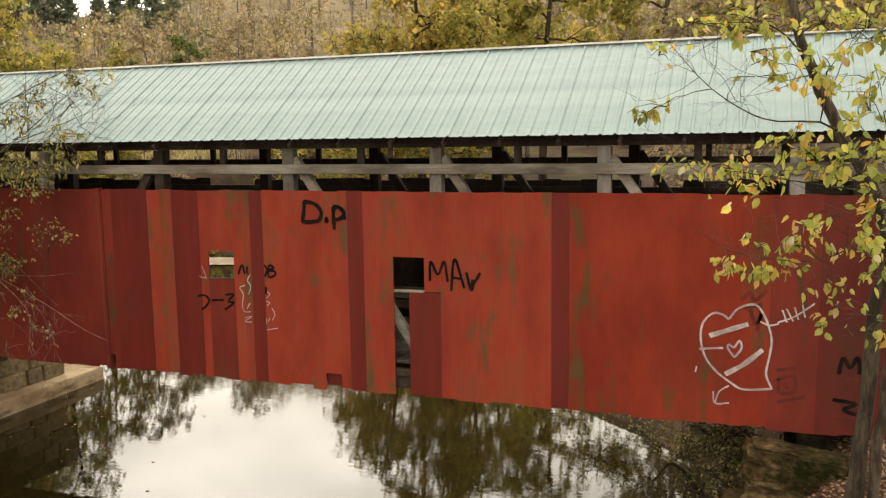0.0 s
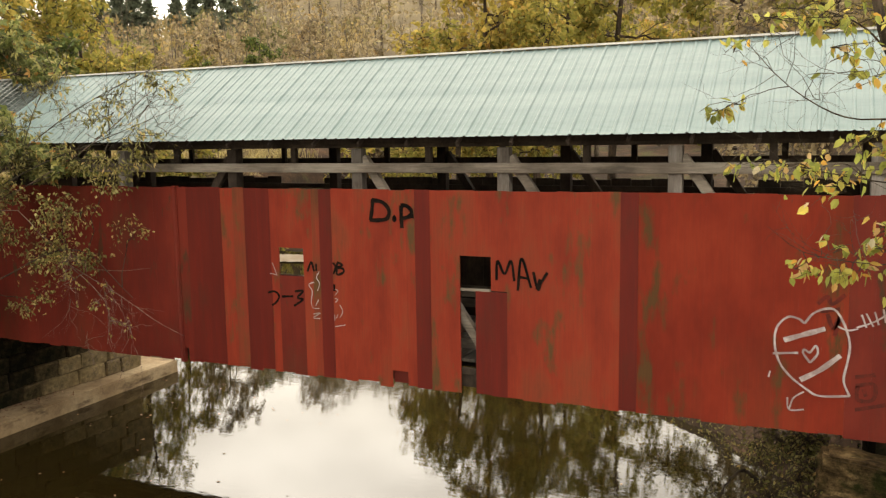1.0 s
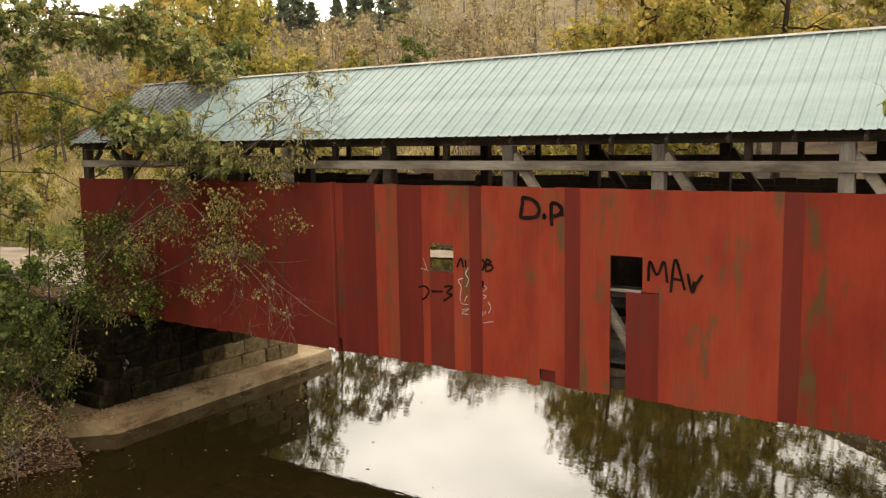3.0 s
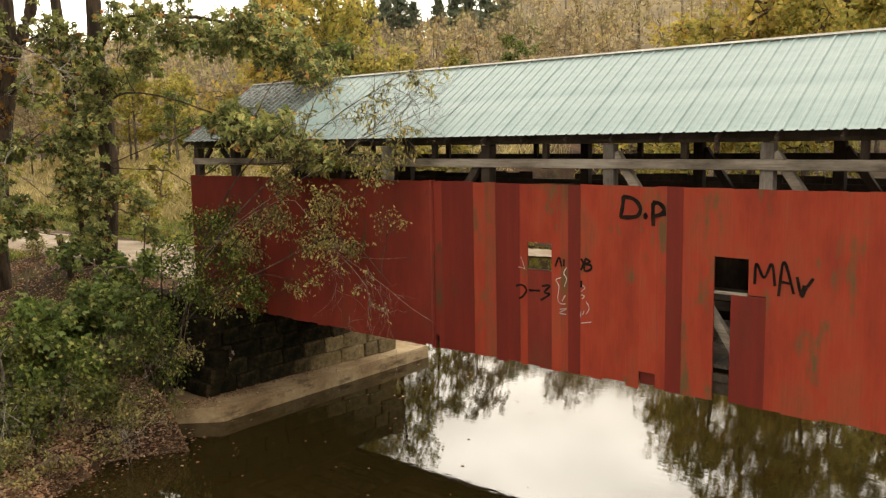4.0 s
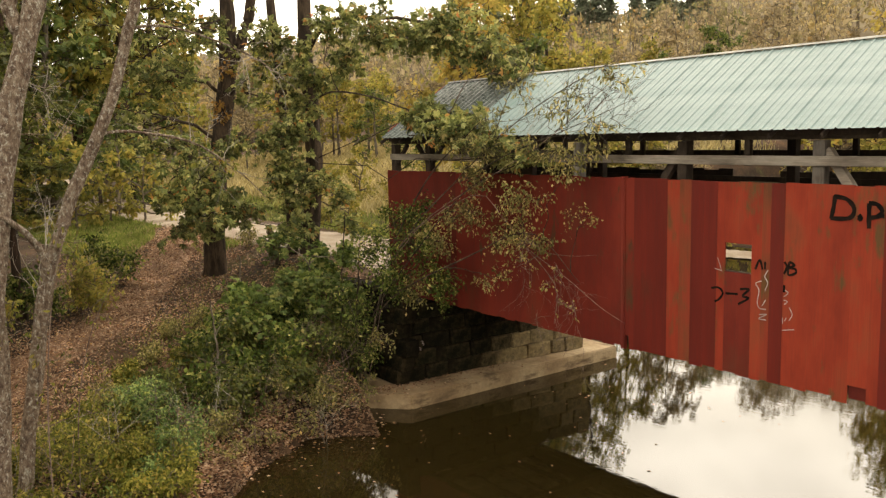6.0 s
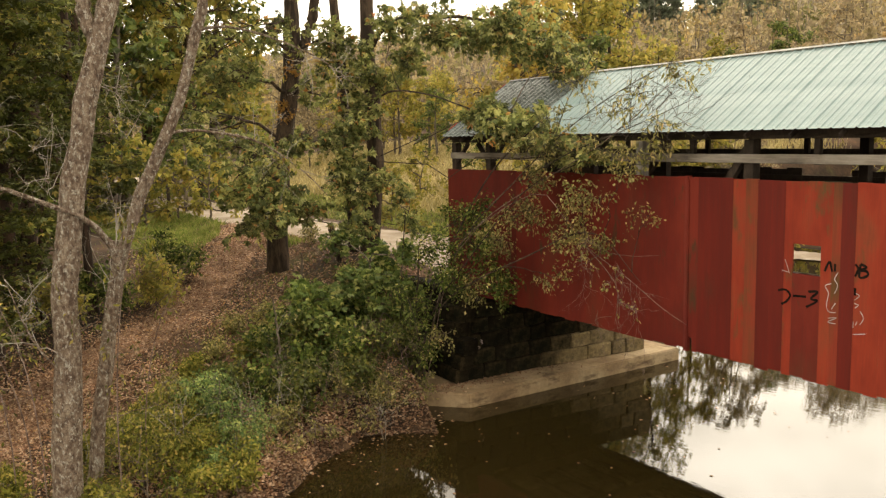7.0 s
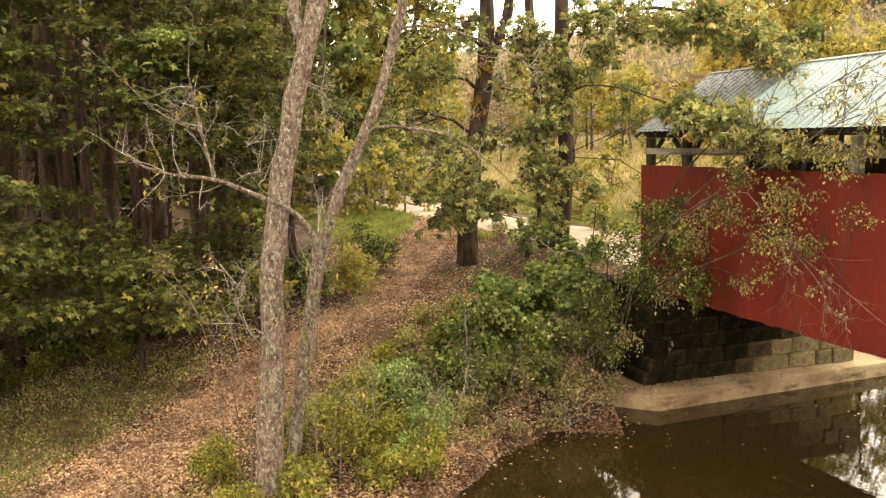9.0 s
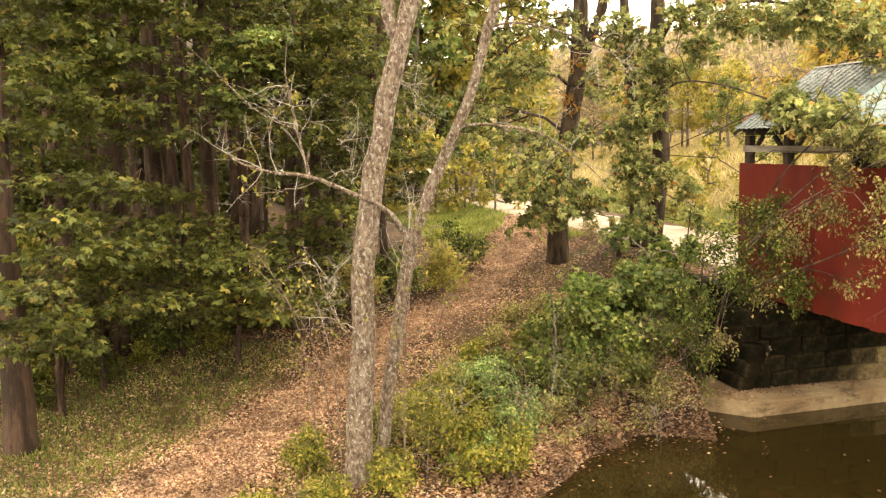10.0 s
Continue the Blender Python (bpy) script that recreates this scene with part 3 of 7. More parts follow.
def plant(name, label, category, base, trunks, masses, bark, leaf_mat, group="", attach_extra=(), seed=1, trunk_label="", stems=(), **kw):
    """A tree or bush: an Empty at its base with a trunk mesh, a branch mesh and a crown of leaves. Places are in the world."""
    rng = np.random.default_rng(seed)
    root = tagged(new(name), label, category, group)
    root.location = base
    off = np.array(base, float)
    attach = []
    for i, t in enumerate(list(trunks) + list(stems)):
        b = Build()
        if i < len(trunks):
            attach.append(trunk_line(b, t, seed=seed + i))
        else:
            attach.append(trunk_line(b, t, sides=6, k=14, wob=0.008, seed=seed + 7))
        b.v = [v - off for v in b.v]
        part("trunk" if i < len(trunks) else "limb", b.mesh("trunk", bark, True), root, trunk_label)
    at = np.concatenate(attach + ([np.array(attach_extra, float)] if len(attach_extra) else []))
    if masses:
        wood, green = foliage(rng, masses, at, **kw)
        wood.v, green.v = [v - off for v in wood.v], [v - off for v in green.v]
        tagged(part("branchwork", wood.mesh("branchwork", bark, True), root), kind="stuff")
        tagged(part("crown", green.mesh("crown", leaf_mat), root), kind="stuff")
    return root

# ---- ground, river, road ----
WATER_L = [(-60, -9), (-20, -9), (-3, -9.6), (2, -12.5), (4, -14.0), (5.4, -15.3), (5.9, -15.8), (7.4, -17.3), (8.9, -17.9), (9.9, -17.7), (10.5, -17.3), (11.0, -18.2), (11.5, -18.8), (12, -19.0), (20.5, -19.2), (26, -24.5), (30, -29), (46, -38), (60, -38), (400, -38)]
WATER_R = [(-60, 9), (0, 6), (8, 3.2), (11.5, 0.5), (13, 0.05), (17.5, 0.3), (21, -2.6), (30, -12), (46, -30), (60, -34), (400, -60)]


def shore(table, y):
    return np.interp(y, [p[0] for p in table], [p[1] for p in table])


def lump(x, y, s, seed):
    return np.sin(x * s + seed) * np.cos(y * s * 1.13 + seed * 2.1) + 0.5 * np.sin(x * s * 2.3 + y * s * 1.9 + seed * 3.3)


def smooth(a, b, v):
    t = np.clip((v - a) / (b - a), 0, 1)
    return t * t * (3 - 2 * t)


ROAD_Z = 3.2


def ground_z(x, y):
    x, y = np.asarray(x, float), np.asarray(y, float)
    u = -x * 0.87 + y * 0.5
    left = np.interp(u, [8, 13, 19, 25.6, 34, 60, 140], [0.9, 1.0, 1.05, 2.0, 3.0, 3.4, 4.5])
    left = left + smooth(4.0, -9, y) * np.interp(x, [-140, -90, -45, -28, -19], [42.0, 24.0, 8.5, 2.0, 0.0])
    left = left + lump(x, y, 0.35, 1.0) * 0.09
    road = smooth(4.5, 2.6, np.abs(y - 15.9)) * smooth(-20.3, -22.5, x)
    left = left * (1 - road) + ROAD_Z * road
    right = np.interp(x, [-0.5, 0.4, 1.0, 2, 10, 40], [0.7, 1.5, 2.2, 2.5, 3.2, 3.6]) + lump(x, y, 0.5, 2.0) * 0.08
    right = np.where(y > 18, np.minimum(right, 3.2), right)
    rise = np.interp(y, [0, 34, 60, 110, 160, 260, 420, 1300], [0, 0, 2.5, 8.0, 19.0, 44.0, 62.0, 70.0])
    rise = np.maximum(rise, np.interp(y + 0.32 * np.maximum(0, -x - 70), [0, 60, 110, 160, 260, 420, 1300], [0, 0, 7.0, 19.0, 44.0, 62.0, 70.0]))
    rise = rise * (1 + 0.45 * smooth(120, 240, y) * smooth(-0.76, -0.62, x / np.maximum(y, 1.0)))
    rise = rise * (1 - 0.2 * smooth(120, 200, y) * smooth(-0.74, -0.82, x / np.maximum(y, 1.0)) * smooth(-1.25, -1.1, x / np.maximum(y, 1.0)))
    dl, dr = shore(WATER_L, y) - x, x - shore(WATER_R, y)
    behind = smooth(10.5, 11.5, y) * smooth(21.5, 20.4, y)
    dl = dl - 2.0 * behind + lump(x, y, 1.9, 4.0) * 0.16 * (1 - behind)
    bank_l = np.where(dl > 0, left * (1 - np.exp(-np.maximum(dl, 0) / 0.75)), -0.7 * (1 - np.exp(np.minimum(dl, 0) / 1.2)))
    bank_r = np.where(dr > 0, right * (1 - np.exp(-np.maximum(dr, 0) / 0.45)), -0.7 * (1 - np.exp(np.minimum(dr, 0) / 1.2)))
    z = np.where(dl > dr, bank_l, bank_r)
    return z + rise * np.where(np.maximum(dl, dr) > 0, 1, 0)


def stretched(centre, near, step, far, grow):
    out, s = [centre], step
    while out[-1] < far:
        if out[-1] > centre + near:
            s *= grow
        out.append(out[-1] + s)
    return np.array(out)


xs_r = stretched(-12, 16, 0.3, 900, 1.09)
xs_l = -stretched(12, 26, 0.3, 900, 1.09)[1:][::-1]
gx = np.concatenate([xs_l, xs_r])
gy = np.concatenate([-stretched(-4, 6, 0.3, 600, 1.1)[1:][::-1], stretched(4, 22, 0.3, 1200, 1.09)])
GX, GY = np.meshgrid(gx, gy)
GZ = ground_z(GX, GY)
nx, ny = len(gx), len(gy)
idx = np.arange(nx * ny).reshape(ny, nx)
ground_me = mesh_np("ground", np.stack([GX, GY, GZ], -1).reshape(-1, 3), np.stack([idx[:-1, :-1], idx[:-1, 1:], idx[1:, 1:], idx[1:, :-1]], -1).reshape(-1, 4), earth, True)
tagged(new("ground", ground_me), "brown earth strewn with fallen leaves and weeds", "ground", kind="structure")

wys = np.array([-60, -20, -3, 2, 5.4, 7.4, 8.9, 10.5, 12, 20.5, 30, 46.0])
wl_, wr_ = shore(WATER_L, wys) - 3, shore(WATER_R, wys) + 3
wv = np.concatenate([np.stack([wl_, wys, 0 * wys], -1), np.stack([wr_, wys, 0 * wys], -1)])
k = len(wys)
i = np.arange(k - 1)
water_me = mesh_np("water", wv, np.stack([i, i + k, i + k + 1, i + 1], -1), water_mat)
tagged(new("water", water_me), "dark still river water mirroring a white sky", "river", kind="structure")


def strip(name, line, half, lift, material, k=60):
    """A track laid over the ground along a line of x, y."""
    p = smooth_line(line, k)
    d = unit(np.gradient(p, axis=0))
    s = np.stack([-d[:, 1], d[:, 0]], -1)
    cols = np.linspace(-1, 1, 7)
    rng = np.random.default_rng(5)
    w = half * rng.uniform(0.9, 1.1, k)
    pts = p[:, None] + s[:, None] * (cols[None, :, None] * w[:, None, None])
    z = ground_z(pts[..., 0], pts[..., 1]) + lift - 0.06 * (np.abs(cols) > 0.9)
    v = np.concatenate([pts, z[..., None]], -1).reshape(-1, 3)
    g = np.arange(k * 7).reshape(k, 7)
    return mesh_np(name, v, np.stack([g[:-1, :-1], g[1:, :-1], g[1:, 1:], g[:-1, 1:]], -1).reshape(-1, 4), material, True)


TRACK = [(-12.4, -2.8), (-15, -1.4), (-17.2, -0.2), (-20.4, 1.5), (-23, 3.5), (-25.8, 6.6), (-31, 10), (-36, 12.6), (-40, 14)]
tagged(new("path", strip("path", TRACK, 1.05, 0.02, path_earth, 160)), "trodden earth path strewn with brown leaves", "path", kind="structure")
tagged(new("road", strip("road", [(-21.6, 15.9), (-30, 16.2), (-42, 15.4), (-60, 15.8), (-95, 19)], 2.1, 0.05, gravel)), "pale gravel road leading into the bridge", "road", kind="structure")

bar_me = strip("sand_bar", [(-37, 41.0), (-33, 42.1), (-29.8, 43.0), (-26, 44.0), (-22, 45.0)], 1.6, 0.06, gravel)
for v in bar_me.vertices:
    v.co.z = 0.06
tagged(new("sand_bar", bar_me), "pale flat strip at the water's edge beyond the bridge", "sand", kind="structure")

# ---- covered bridge ----
Y_NEAR, Y_FAR, Y_RIDGE = 13.75, 18.05, 15.9
X_L, X_R = -21.4, 2.1
Z_BOT, Z_TOP, Z_EAVE, Z_RIDGE = 2.63, 6.27, 7.2, 8.82
bridge = tagged(new("covered_bridge"), "old red wooden covered bridge with pale green metal roof", "bridge")

near_siding = part("siding", box_mesh("siding_girts", old_shade_wood, [(X_L, X_R, Y_NEAR + 0.03, Y_NEAR + 0.1, z, z + 0.12) for z in (2.95, 4.38, 6.02)]), bridge, "faded red vertical board siding with graffiti")
BOARDS = []
x = X_L
while x < -12.1:
    BOARDS.append((x, min(x + 0.33, -11.93), "r"))
    x += 0.33
BOARDS[-1] = (BOARDS[-1][0], -11.93, "r")
EDGES = "-11.68d -11.07d -10.77w -10.49o -10.19d -9.89d -9.71w -9.43w -9.14w -8.93w -8.76o -8.49d -8.25w -8.01w -7.52w -7.26w -6.93w -6.74w -6.44d -6.17w -5.87w -5.57w -5.28w -4.98w -4.7w -4.4w -4.1w -3.8w -3.5w -3.25w -3.02w -2.73d"
last = -11.93
for e in EDGES.split():
    BOARDS.append((last, float(e[:-1]), e[-1]))
    last = float(e[:-1])
while last < X_R - 0.1:
    BOARDS.append((last, min(last + 0.345, X_R), "r"))
    last += 0.345
torn = next(q for q, bd in enumerate(BOARDS) if bd[0] <= -12.16 < bd[1])
BOARDS[torn:torn + 1] = [(BOARDS[torn][0], -12.26, "r"), (-12.26, -12.06, "t"), (-12.06, BOARDS[torn][1], "r")]
rng = np.random.default_rng(11)
PAINT = {"r": paint_red, "w": paint_worn, "d": paint_dark, "o": paint_olive, "t": paint_mid, "m": paint_mid, "k": paint_dark_shade}
for x0, x1, c in BOARDS:
    mid = (x0 + x1) / 2
    if c == "r":  # end bays are darker: paint tones plus tree shade put into the colour
        c = "k" if mid < -18.0 else "m" if mid < -11.9 or 0.45 < mid < 1.15 else "k" if mid > 1.15 else "r"
    low = Z_BOT + rng.uniform(-0.025, 0.025)
    high = Z_TOP + rng.uniform(-0.012, 0.012)
    spans = [(low, high, c)]
    if -9.72 < mid < -9.13:
        spans = [(low, 4.57, "m"), (5.12, high, c)]
    elif -5.88 < mid < -5.56:
        spans = [(5.12, high, c)]
    elif -5.58 < mid < -5.27:
        spans = [(5.12, high, c), (low, 4.5, "d")]
    elif -5.29 < mid < -4.97:
        spans = [(4.52, high, c), (low, 4.5, "d")]
    elif -7.27 < mid < -6.92:
        spans = [(2.9, high, c)]
    elif -7.53 < mid < -7.25:
        spans = [(low - 0.07, high, c)]
    elif -11.94 < mid < -11.67:
        spans = [(low, high, c)]
    elif c == "t":
        spans = [(2.9, high, c)]
    proud = rng.uniform(0, 0.0015) + (0.007 if c == "d" else 0)
    for z0, z1, cc in spans:
        g = 0.0002
        part("board", box_mesh("board", PAINT[cc], [(x0 + g, x1 - g, Y_NEAR - 0.022 - proud, Y_NEAR + 0.012 - proud, z0, z1)], 0.0005), near_siding)
# torn notch beside the abutment, and a worn hole's sill
part("sill_strip", box_mesh("sill_strip", grey_wood, [(-5.87, -5.3, Y_NEAR - 0.02, Y_NEAR + 0.06, 4.49, 4.535)]), near_siding, "grey splintered strip under the square hole")
part("splinter", mesh_np("splinter", [(-12.26, Y_NEAR - 0.02, 2.91), (-12.2, Y_NEAR - 0.02, 2.91), (-12.258, Y_NEAR - 0.02, 2.7), (-12.26, Y_NEAR, 2.91), (-12.2, Y_NEAR, 2.91), (-12.258, Y_NEAR, 2.7)], [np.array([(0, 2, 1), (3, 4, 5)]), np.array([(0, 1, 4, 3), (1, 2, 5, 4), (2, 0, 3, 5)])], paint_red), near_siding)
# Dark piece behind the short board, added for the shade in the gap.
part("girt_lower", box_mesh("girt_lower", paint_dark_shade, [(-7.26, -6.93, Y_NEAR + 0.04, Y_NEAR + 0.07, 2.66, 2.9)]), near_siding)

far_siding = part("far_siding", box_mesh("far_girts", old_shade_wood, [(X_L, X_R, Y_FAR - 0.1, Y_FAR - 0.03, z, z + 0.12) for z in (2.95, 4.9, 6.0)]), bridge)
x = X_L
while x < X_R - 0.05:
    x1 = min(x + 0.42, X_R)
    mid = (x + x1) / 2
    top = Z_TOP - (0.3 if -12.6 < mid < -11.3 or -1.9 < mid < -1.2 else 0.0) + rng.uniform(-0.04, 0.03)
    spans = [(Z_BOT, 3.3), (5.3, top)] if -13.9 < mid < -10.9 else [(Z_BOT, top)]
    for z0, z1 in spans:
        part("board", box_mesh("board", old_shade_wood, [(x + 0.003, x1 - 0.003, Y_FAR - 0.012, Y_FAR + 0.02, z0, z1)], 0.004), far_siding)
    x = x1

# roof: ribbed sheets on both slopes
half_run, rise = Y_RIDGE - 13.4, Z_RIDGE - Z_EAVE
PITCH = 0.9144
prof = []  # the last rib of a sheet laps over the first of the next
for r in range(4):
    c = r * PITCH / 4
    k_ = 0.025 if r == 0 else 0.018
    prof += [(c - 0.033, 0), (c - 0.014, k_), (c + 0.014, k_), (c + 0.033, 0), (c + 0.09, 0.0), (c + 0.098, 0.004), (c + 0.128, 0.004), (c + 0.136, 0.0)]
prof += [(PITCH - 0.033, 0.0), (PITCH - 0.014, 0.0265), (PITCH + 0.014, 0.0265), (PITCH + 0.03, 0.004)]
prof = np.array(prof)


CORR = np.stack([np.linspace(0, PITCH, 49), 0.016 + 0.016 * np.cos(np.arange(49) * np.pi / 6)], -1)  # grey end sheets, corrugated to draw the dark reflected lines


def sheet(name, flip, prof, material):
    sl = math.hypot(half_run, rise)
    ups = np.linspace(0, 1, 5)
    nrm = np.array([0, -rise, half_run]) / sl
    v = []
    for u in ups:
        base = np.array([0, 13.4 + u * half_run, Z_EAVE + u * rise])
        v.append(base + np.stack([prof[:, 0], 0 * prof[:, 0], 0 * prof[:, 0]], -1) + prof[:, 1:2] * nrm)
    v = np.concatenate(v)
    if flip:
        v[:, 1] = 2 * Y_RIDGE - v[:, 1]
    m = len(prof)
    g = np.arange(m * 5).reshape(5, m)
    f = np.stack([g[:-1, :-1], g[:-1, 1:], g[1:, 1:], g[1:, :-1]], -1).reshape(-1, 4)
    return mesh_np(name, v, f if not flip else f[:, ::-1], material)


roof = part("roof", box_mesh("ridge_board", old_shade_wood, [(X_L, X_R, Y_RIDGE - 0.02, Y_RIDGE + 0.02, Z_RIDGE - 0.22, Z_RIDGE - 0.05)]), bridge, "pale green ribbed metal roof with light ridge cap")
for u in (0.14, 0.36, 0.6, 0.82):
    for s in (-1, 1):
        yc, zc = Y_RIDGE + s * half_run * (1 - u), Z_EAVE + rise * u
        part("purlin", box_mesh("purlin", old_shade_wood, [(X_L, X_R, yc - 0.05, yc + 0.05, zc - 0.12, zc - 0.03)]), roof)
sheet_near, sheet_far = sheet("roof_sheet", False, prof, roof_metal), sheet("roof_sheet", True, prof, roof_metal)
end_near, end_far = sheet("roof_sheet", False, CORR, shade_grey_metal), sheet("roof_sheet", True, CORR, shade_grey_metal)
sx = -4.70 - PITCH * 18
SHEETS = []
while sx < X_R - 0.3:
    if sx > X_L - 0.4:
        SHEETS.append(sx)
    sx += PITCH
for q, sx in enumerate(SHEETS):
    for me in (sheet_near, sheet_far) if sx > -18.3 else (end_near, end_far):
        ob = part("roof_sheet", me, roof, "" if sx > -18.3 else "grey corrugated roof sheet, darkened for reflected trees")
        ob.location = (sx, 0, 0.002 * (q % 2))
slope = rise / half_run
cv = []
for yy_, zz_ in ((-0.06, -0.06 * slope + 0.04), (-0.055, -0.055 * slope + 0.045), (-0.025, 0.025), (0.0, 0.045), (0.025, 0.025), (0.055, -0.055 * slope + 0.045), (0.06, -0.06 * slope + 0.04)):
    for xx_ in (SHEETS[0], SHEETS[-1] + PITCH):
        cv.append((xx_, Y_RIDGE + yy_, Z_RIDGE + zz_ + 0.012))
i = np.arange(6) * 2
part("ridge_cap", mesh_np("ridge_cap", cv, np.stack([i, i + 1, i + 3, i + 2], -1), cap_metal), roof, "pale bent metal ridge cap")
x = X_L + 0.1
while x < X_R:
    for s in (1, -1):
        part("rafter", beam_mesh("rafter", old_shade_wood, (x, Y_RIDGE - s * (half_run - 0.06), Z_EAVE - 0.13), (x, Y_RIDGE, Z_RIDGE - 0.16), 0.09, 0.05), roof)
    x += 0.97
part("fascia", box_mesh("fascia", old_shade_wood, [(X_L, X_R, 13.8, 13.84, Z_EAVE - 0.1, Z_EAVE + 0.1)]), roof)

# trusses, rails, ties
POSTS = [-21.3, -19.56, -16.66, -13.76, -10.86, -8.0, -5.1, -2.2, 0.7, 2.0]
# Far truss and portal posts take the dark wood: shade put into colour.
for yt, ys, wood_post in ((13.98, -1, post_wood), (17.82, 1, old_shade_wood)):
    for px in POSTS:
        part("post", box_mesh("post", wood_post if px > -9.5 or -14 < px < -13 else old_shade_wood, [(px - 0.11, px + 0.11, yt - 0.1, yt + 0.1, 2.75, 7.02)], 0.012), bridge)
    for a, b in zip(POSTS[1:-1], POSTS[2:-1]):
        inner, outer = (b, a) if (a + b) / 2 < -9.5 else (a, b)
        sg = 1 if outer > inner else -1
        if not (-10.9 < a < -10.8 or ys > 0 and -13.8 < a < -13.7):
            part("brace", beam_mesh("brace", grey_wood if ys < 0 and a > -9.5 else old_shade_wood, (inner + sg * 0.1, yt + 0.02, 6.85), (outer - sg * 0.12, yt + 0.02, 2.95), 0.14, 0.16), bridge)
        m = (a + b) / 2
        part("stud", box_mesh("stud", old_shade_wood, [(m - 0.06, m + 0.06, yt - 0.05, yt + 0.05, 6.55, 7.05)], 0.008), bridge)
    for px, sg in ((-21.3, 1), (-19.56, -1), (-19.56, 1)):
        part("knee_brace", beam_mesh("knee_brace", old_shade_wood, (px + sg * 0.05, yt, 6.45), (px + sg * 0.62, yt, 7.0), 0.1, 0.1), bridge)
    part("rail", box_mesh("rail", grey_wood if ys < 0 else old_shade_wood, [(X_L, X_R, yt + ys * 0.13 - 0.03, yt + ys * 0.13 + 0.03, 6.57, 6.745)], 0.01), bridge, "weathered grey rail above the siding" if ys < 0 else "")
    part("top_chord", box_mesh("top_chord", old_shade_wood, [(X_L, X_R, yt - 0.1, yt + 0.1, 7.03, 7.14)], 0.01), bridge)
    part("bottom_chord", box_mesh("bottom_chord", old_shade_wood, [(X_L, X_R, yt - 0.12, yt + 0.12, 2.7, 3.0)], 0.01), bridge)
    part("inner_rail", box_mesh("inner_rail", grey_wood, [(X_L, X_R, yt - ys * 0.14 - 0.02, yt - ys * 0.14 + 0.02, z, z + 0.2) for z in (3.35, 3.65)], 0.006), bridge)
for px in POSTS:
    part("tie_beam", box_mesh("tie_beam", old_shade_wood, [(px - 0.08, px + 0.08, 13.9, 17.9, 7.145, 7.3)], 0.01), bridge)
    part("floor_beam", box_mesh("floor_beam", old_shade_wood, [(px - 0.12, px + 0.12, 13.85, 17.95, 2.66, 2.94)], 0.01), bridge)
deck = part("deck", box_mesh("deck_joists", old_shade_wood, [(X_L, X_R, y, y + 0.1, 2.95, 3.09) for y in (14.3, 15.2, 16.1, 17.0, 17.6)]), bridge)
x = X_L
while x < X_R - 0.05:
    part("plank", box_mesh("plank", deck_wood, [(x + 0.005, x + 0.285, 14.1, 17.7, 3.095, 3.15)], 0.006), deck)
    x += 0.29
# portal frame and boarding above the far entrance
for px in (X_L - 0.02, X_R + 0.02):
    gable = Build()
    for a in range(14):
        y0 = 13.75 + a * 4.3 / 14
        y1 = y0 + 4.3 / 14 - 0.006
        zt = [Z_EAVE + slope * (min(yv, 2 * Y_RIDGE - yv) - 13.4) - 0.04 for yv in (y0, y1)]
        z0 = 7.15
        if min(zt) <= z0 + 0.02:
            continue
        v = [(px - 0.015, y0, z0), (px - 0.015, y1, z0), (px - 0.015, y1, zt[1]), (px - 0.015, y0, zt[0]), (px + 0.015, y0, z0), (px + 0.015, y1, z0), (px + 0.015, y1, zt[1]), (px + 0.015, y0, zt[0])]
        gable.add(v, [(0, 3, 2, 1), (4, 5, 6, 7), (0, 1, 5, 4), (1, 2, 6, 5), (2, 3, 7, 6), (3, 0, 4, 7)])
    part("gable", gable.mesh("gable", paint_red), bridge)

# graffiti on the siding: strokes of paint lying on the boards


def stroke_mesh(name, lines, width, material, y=Y_NEAR - 0.037):
    b = Build()
    for ln in lines:
        y -= 0.0004  # each stroke a film of paint over the one before
        p = smooth_line(np.array(ln, float), max(8, len(ln) * 6))
        d = unit(np.gradient(p, axis=0))
        s = np.stack([-d[:, 1], d[:, 0]], -1) * width / 2
        w = 0.95 + 0.09 * np.sin(np.arange(len(p)) * 0.7)[:, None]
        a, c = p + s * w, p - s * w
        v = np.concatenate([np.stack([a[:, 0], np.full(len(p), y), a[:, 1]], -1), np.stack([c[:, 0], np.full(len(p), y), c[:, 1]], -1)])
        i = np.arange(len(p) - 1)
        b.add(v, np.stack([i, i + 1, i + len(p) + 1, i + len(p)], -1))
    return b.mesh(name, material)


def strokes(name, lines, width, material, label):
    for k, ln in enumerate(lines):
        part(name, stroke_mesh("graffiti", [ln], width, material, Y_NEAR - 0.0335 - 0.0003 * k), near_siding, label)


part("graffiti_tag", stroke_mesh("graffiti", [
    [(-7.58, 6.09), (-7.6, 5.9), (-7.64, 5.7)], [(-7.6, 6.08), (-7.38, 6.04), (-7.25, 5.9), (-7.29, 5.75), (-7.46, 5.71), (-7.65, 5.71)], [(-7.17, 5.79), (-7.13, 5.75), (-7.17, 5.7)],
    [(-7.0, 5.99), (-7.0, 5.79), (-6.99, 5.58)], [(-7.01, 5.99), (-6.88, 5.98), (-6.79, 5.88), (-6.85, 5.79), (-7.0, 5.75)], [(-6.85, 5.8), (-6.75, 5.8)]], 0.078, spray_black), near_siding, "black sprayed letters D.A")
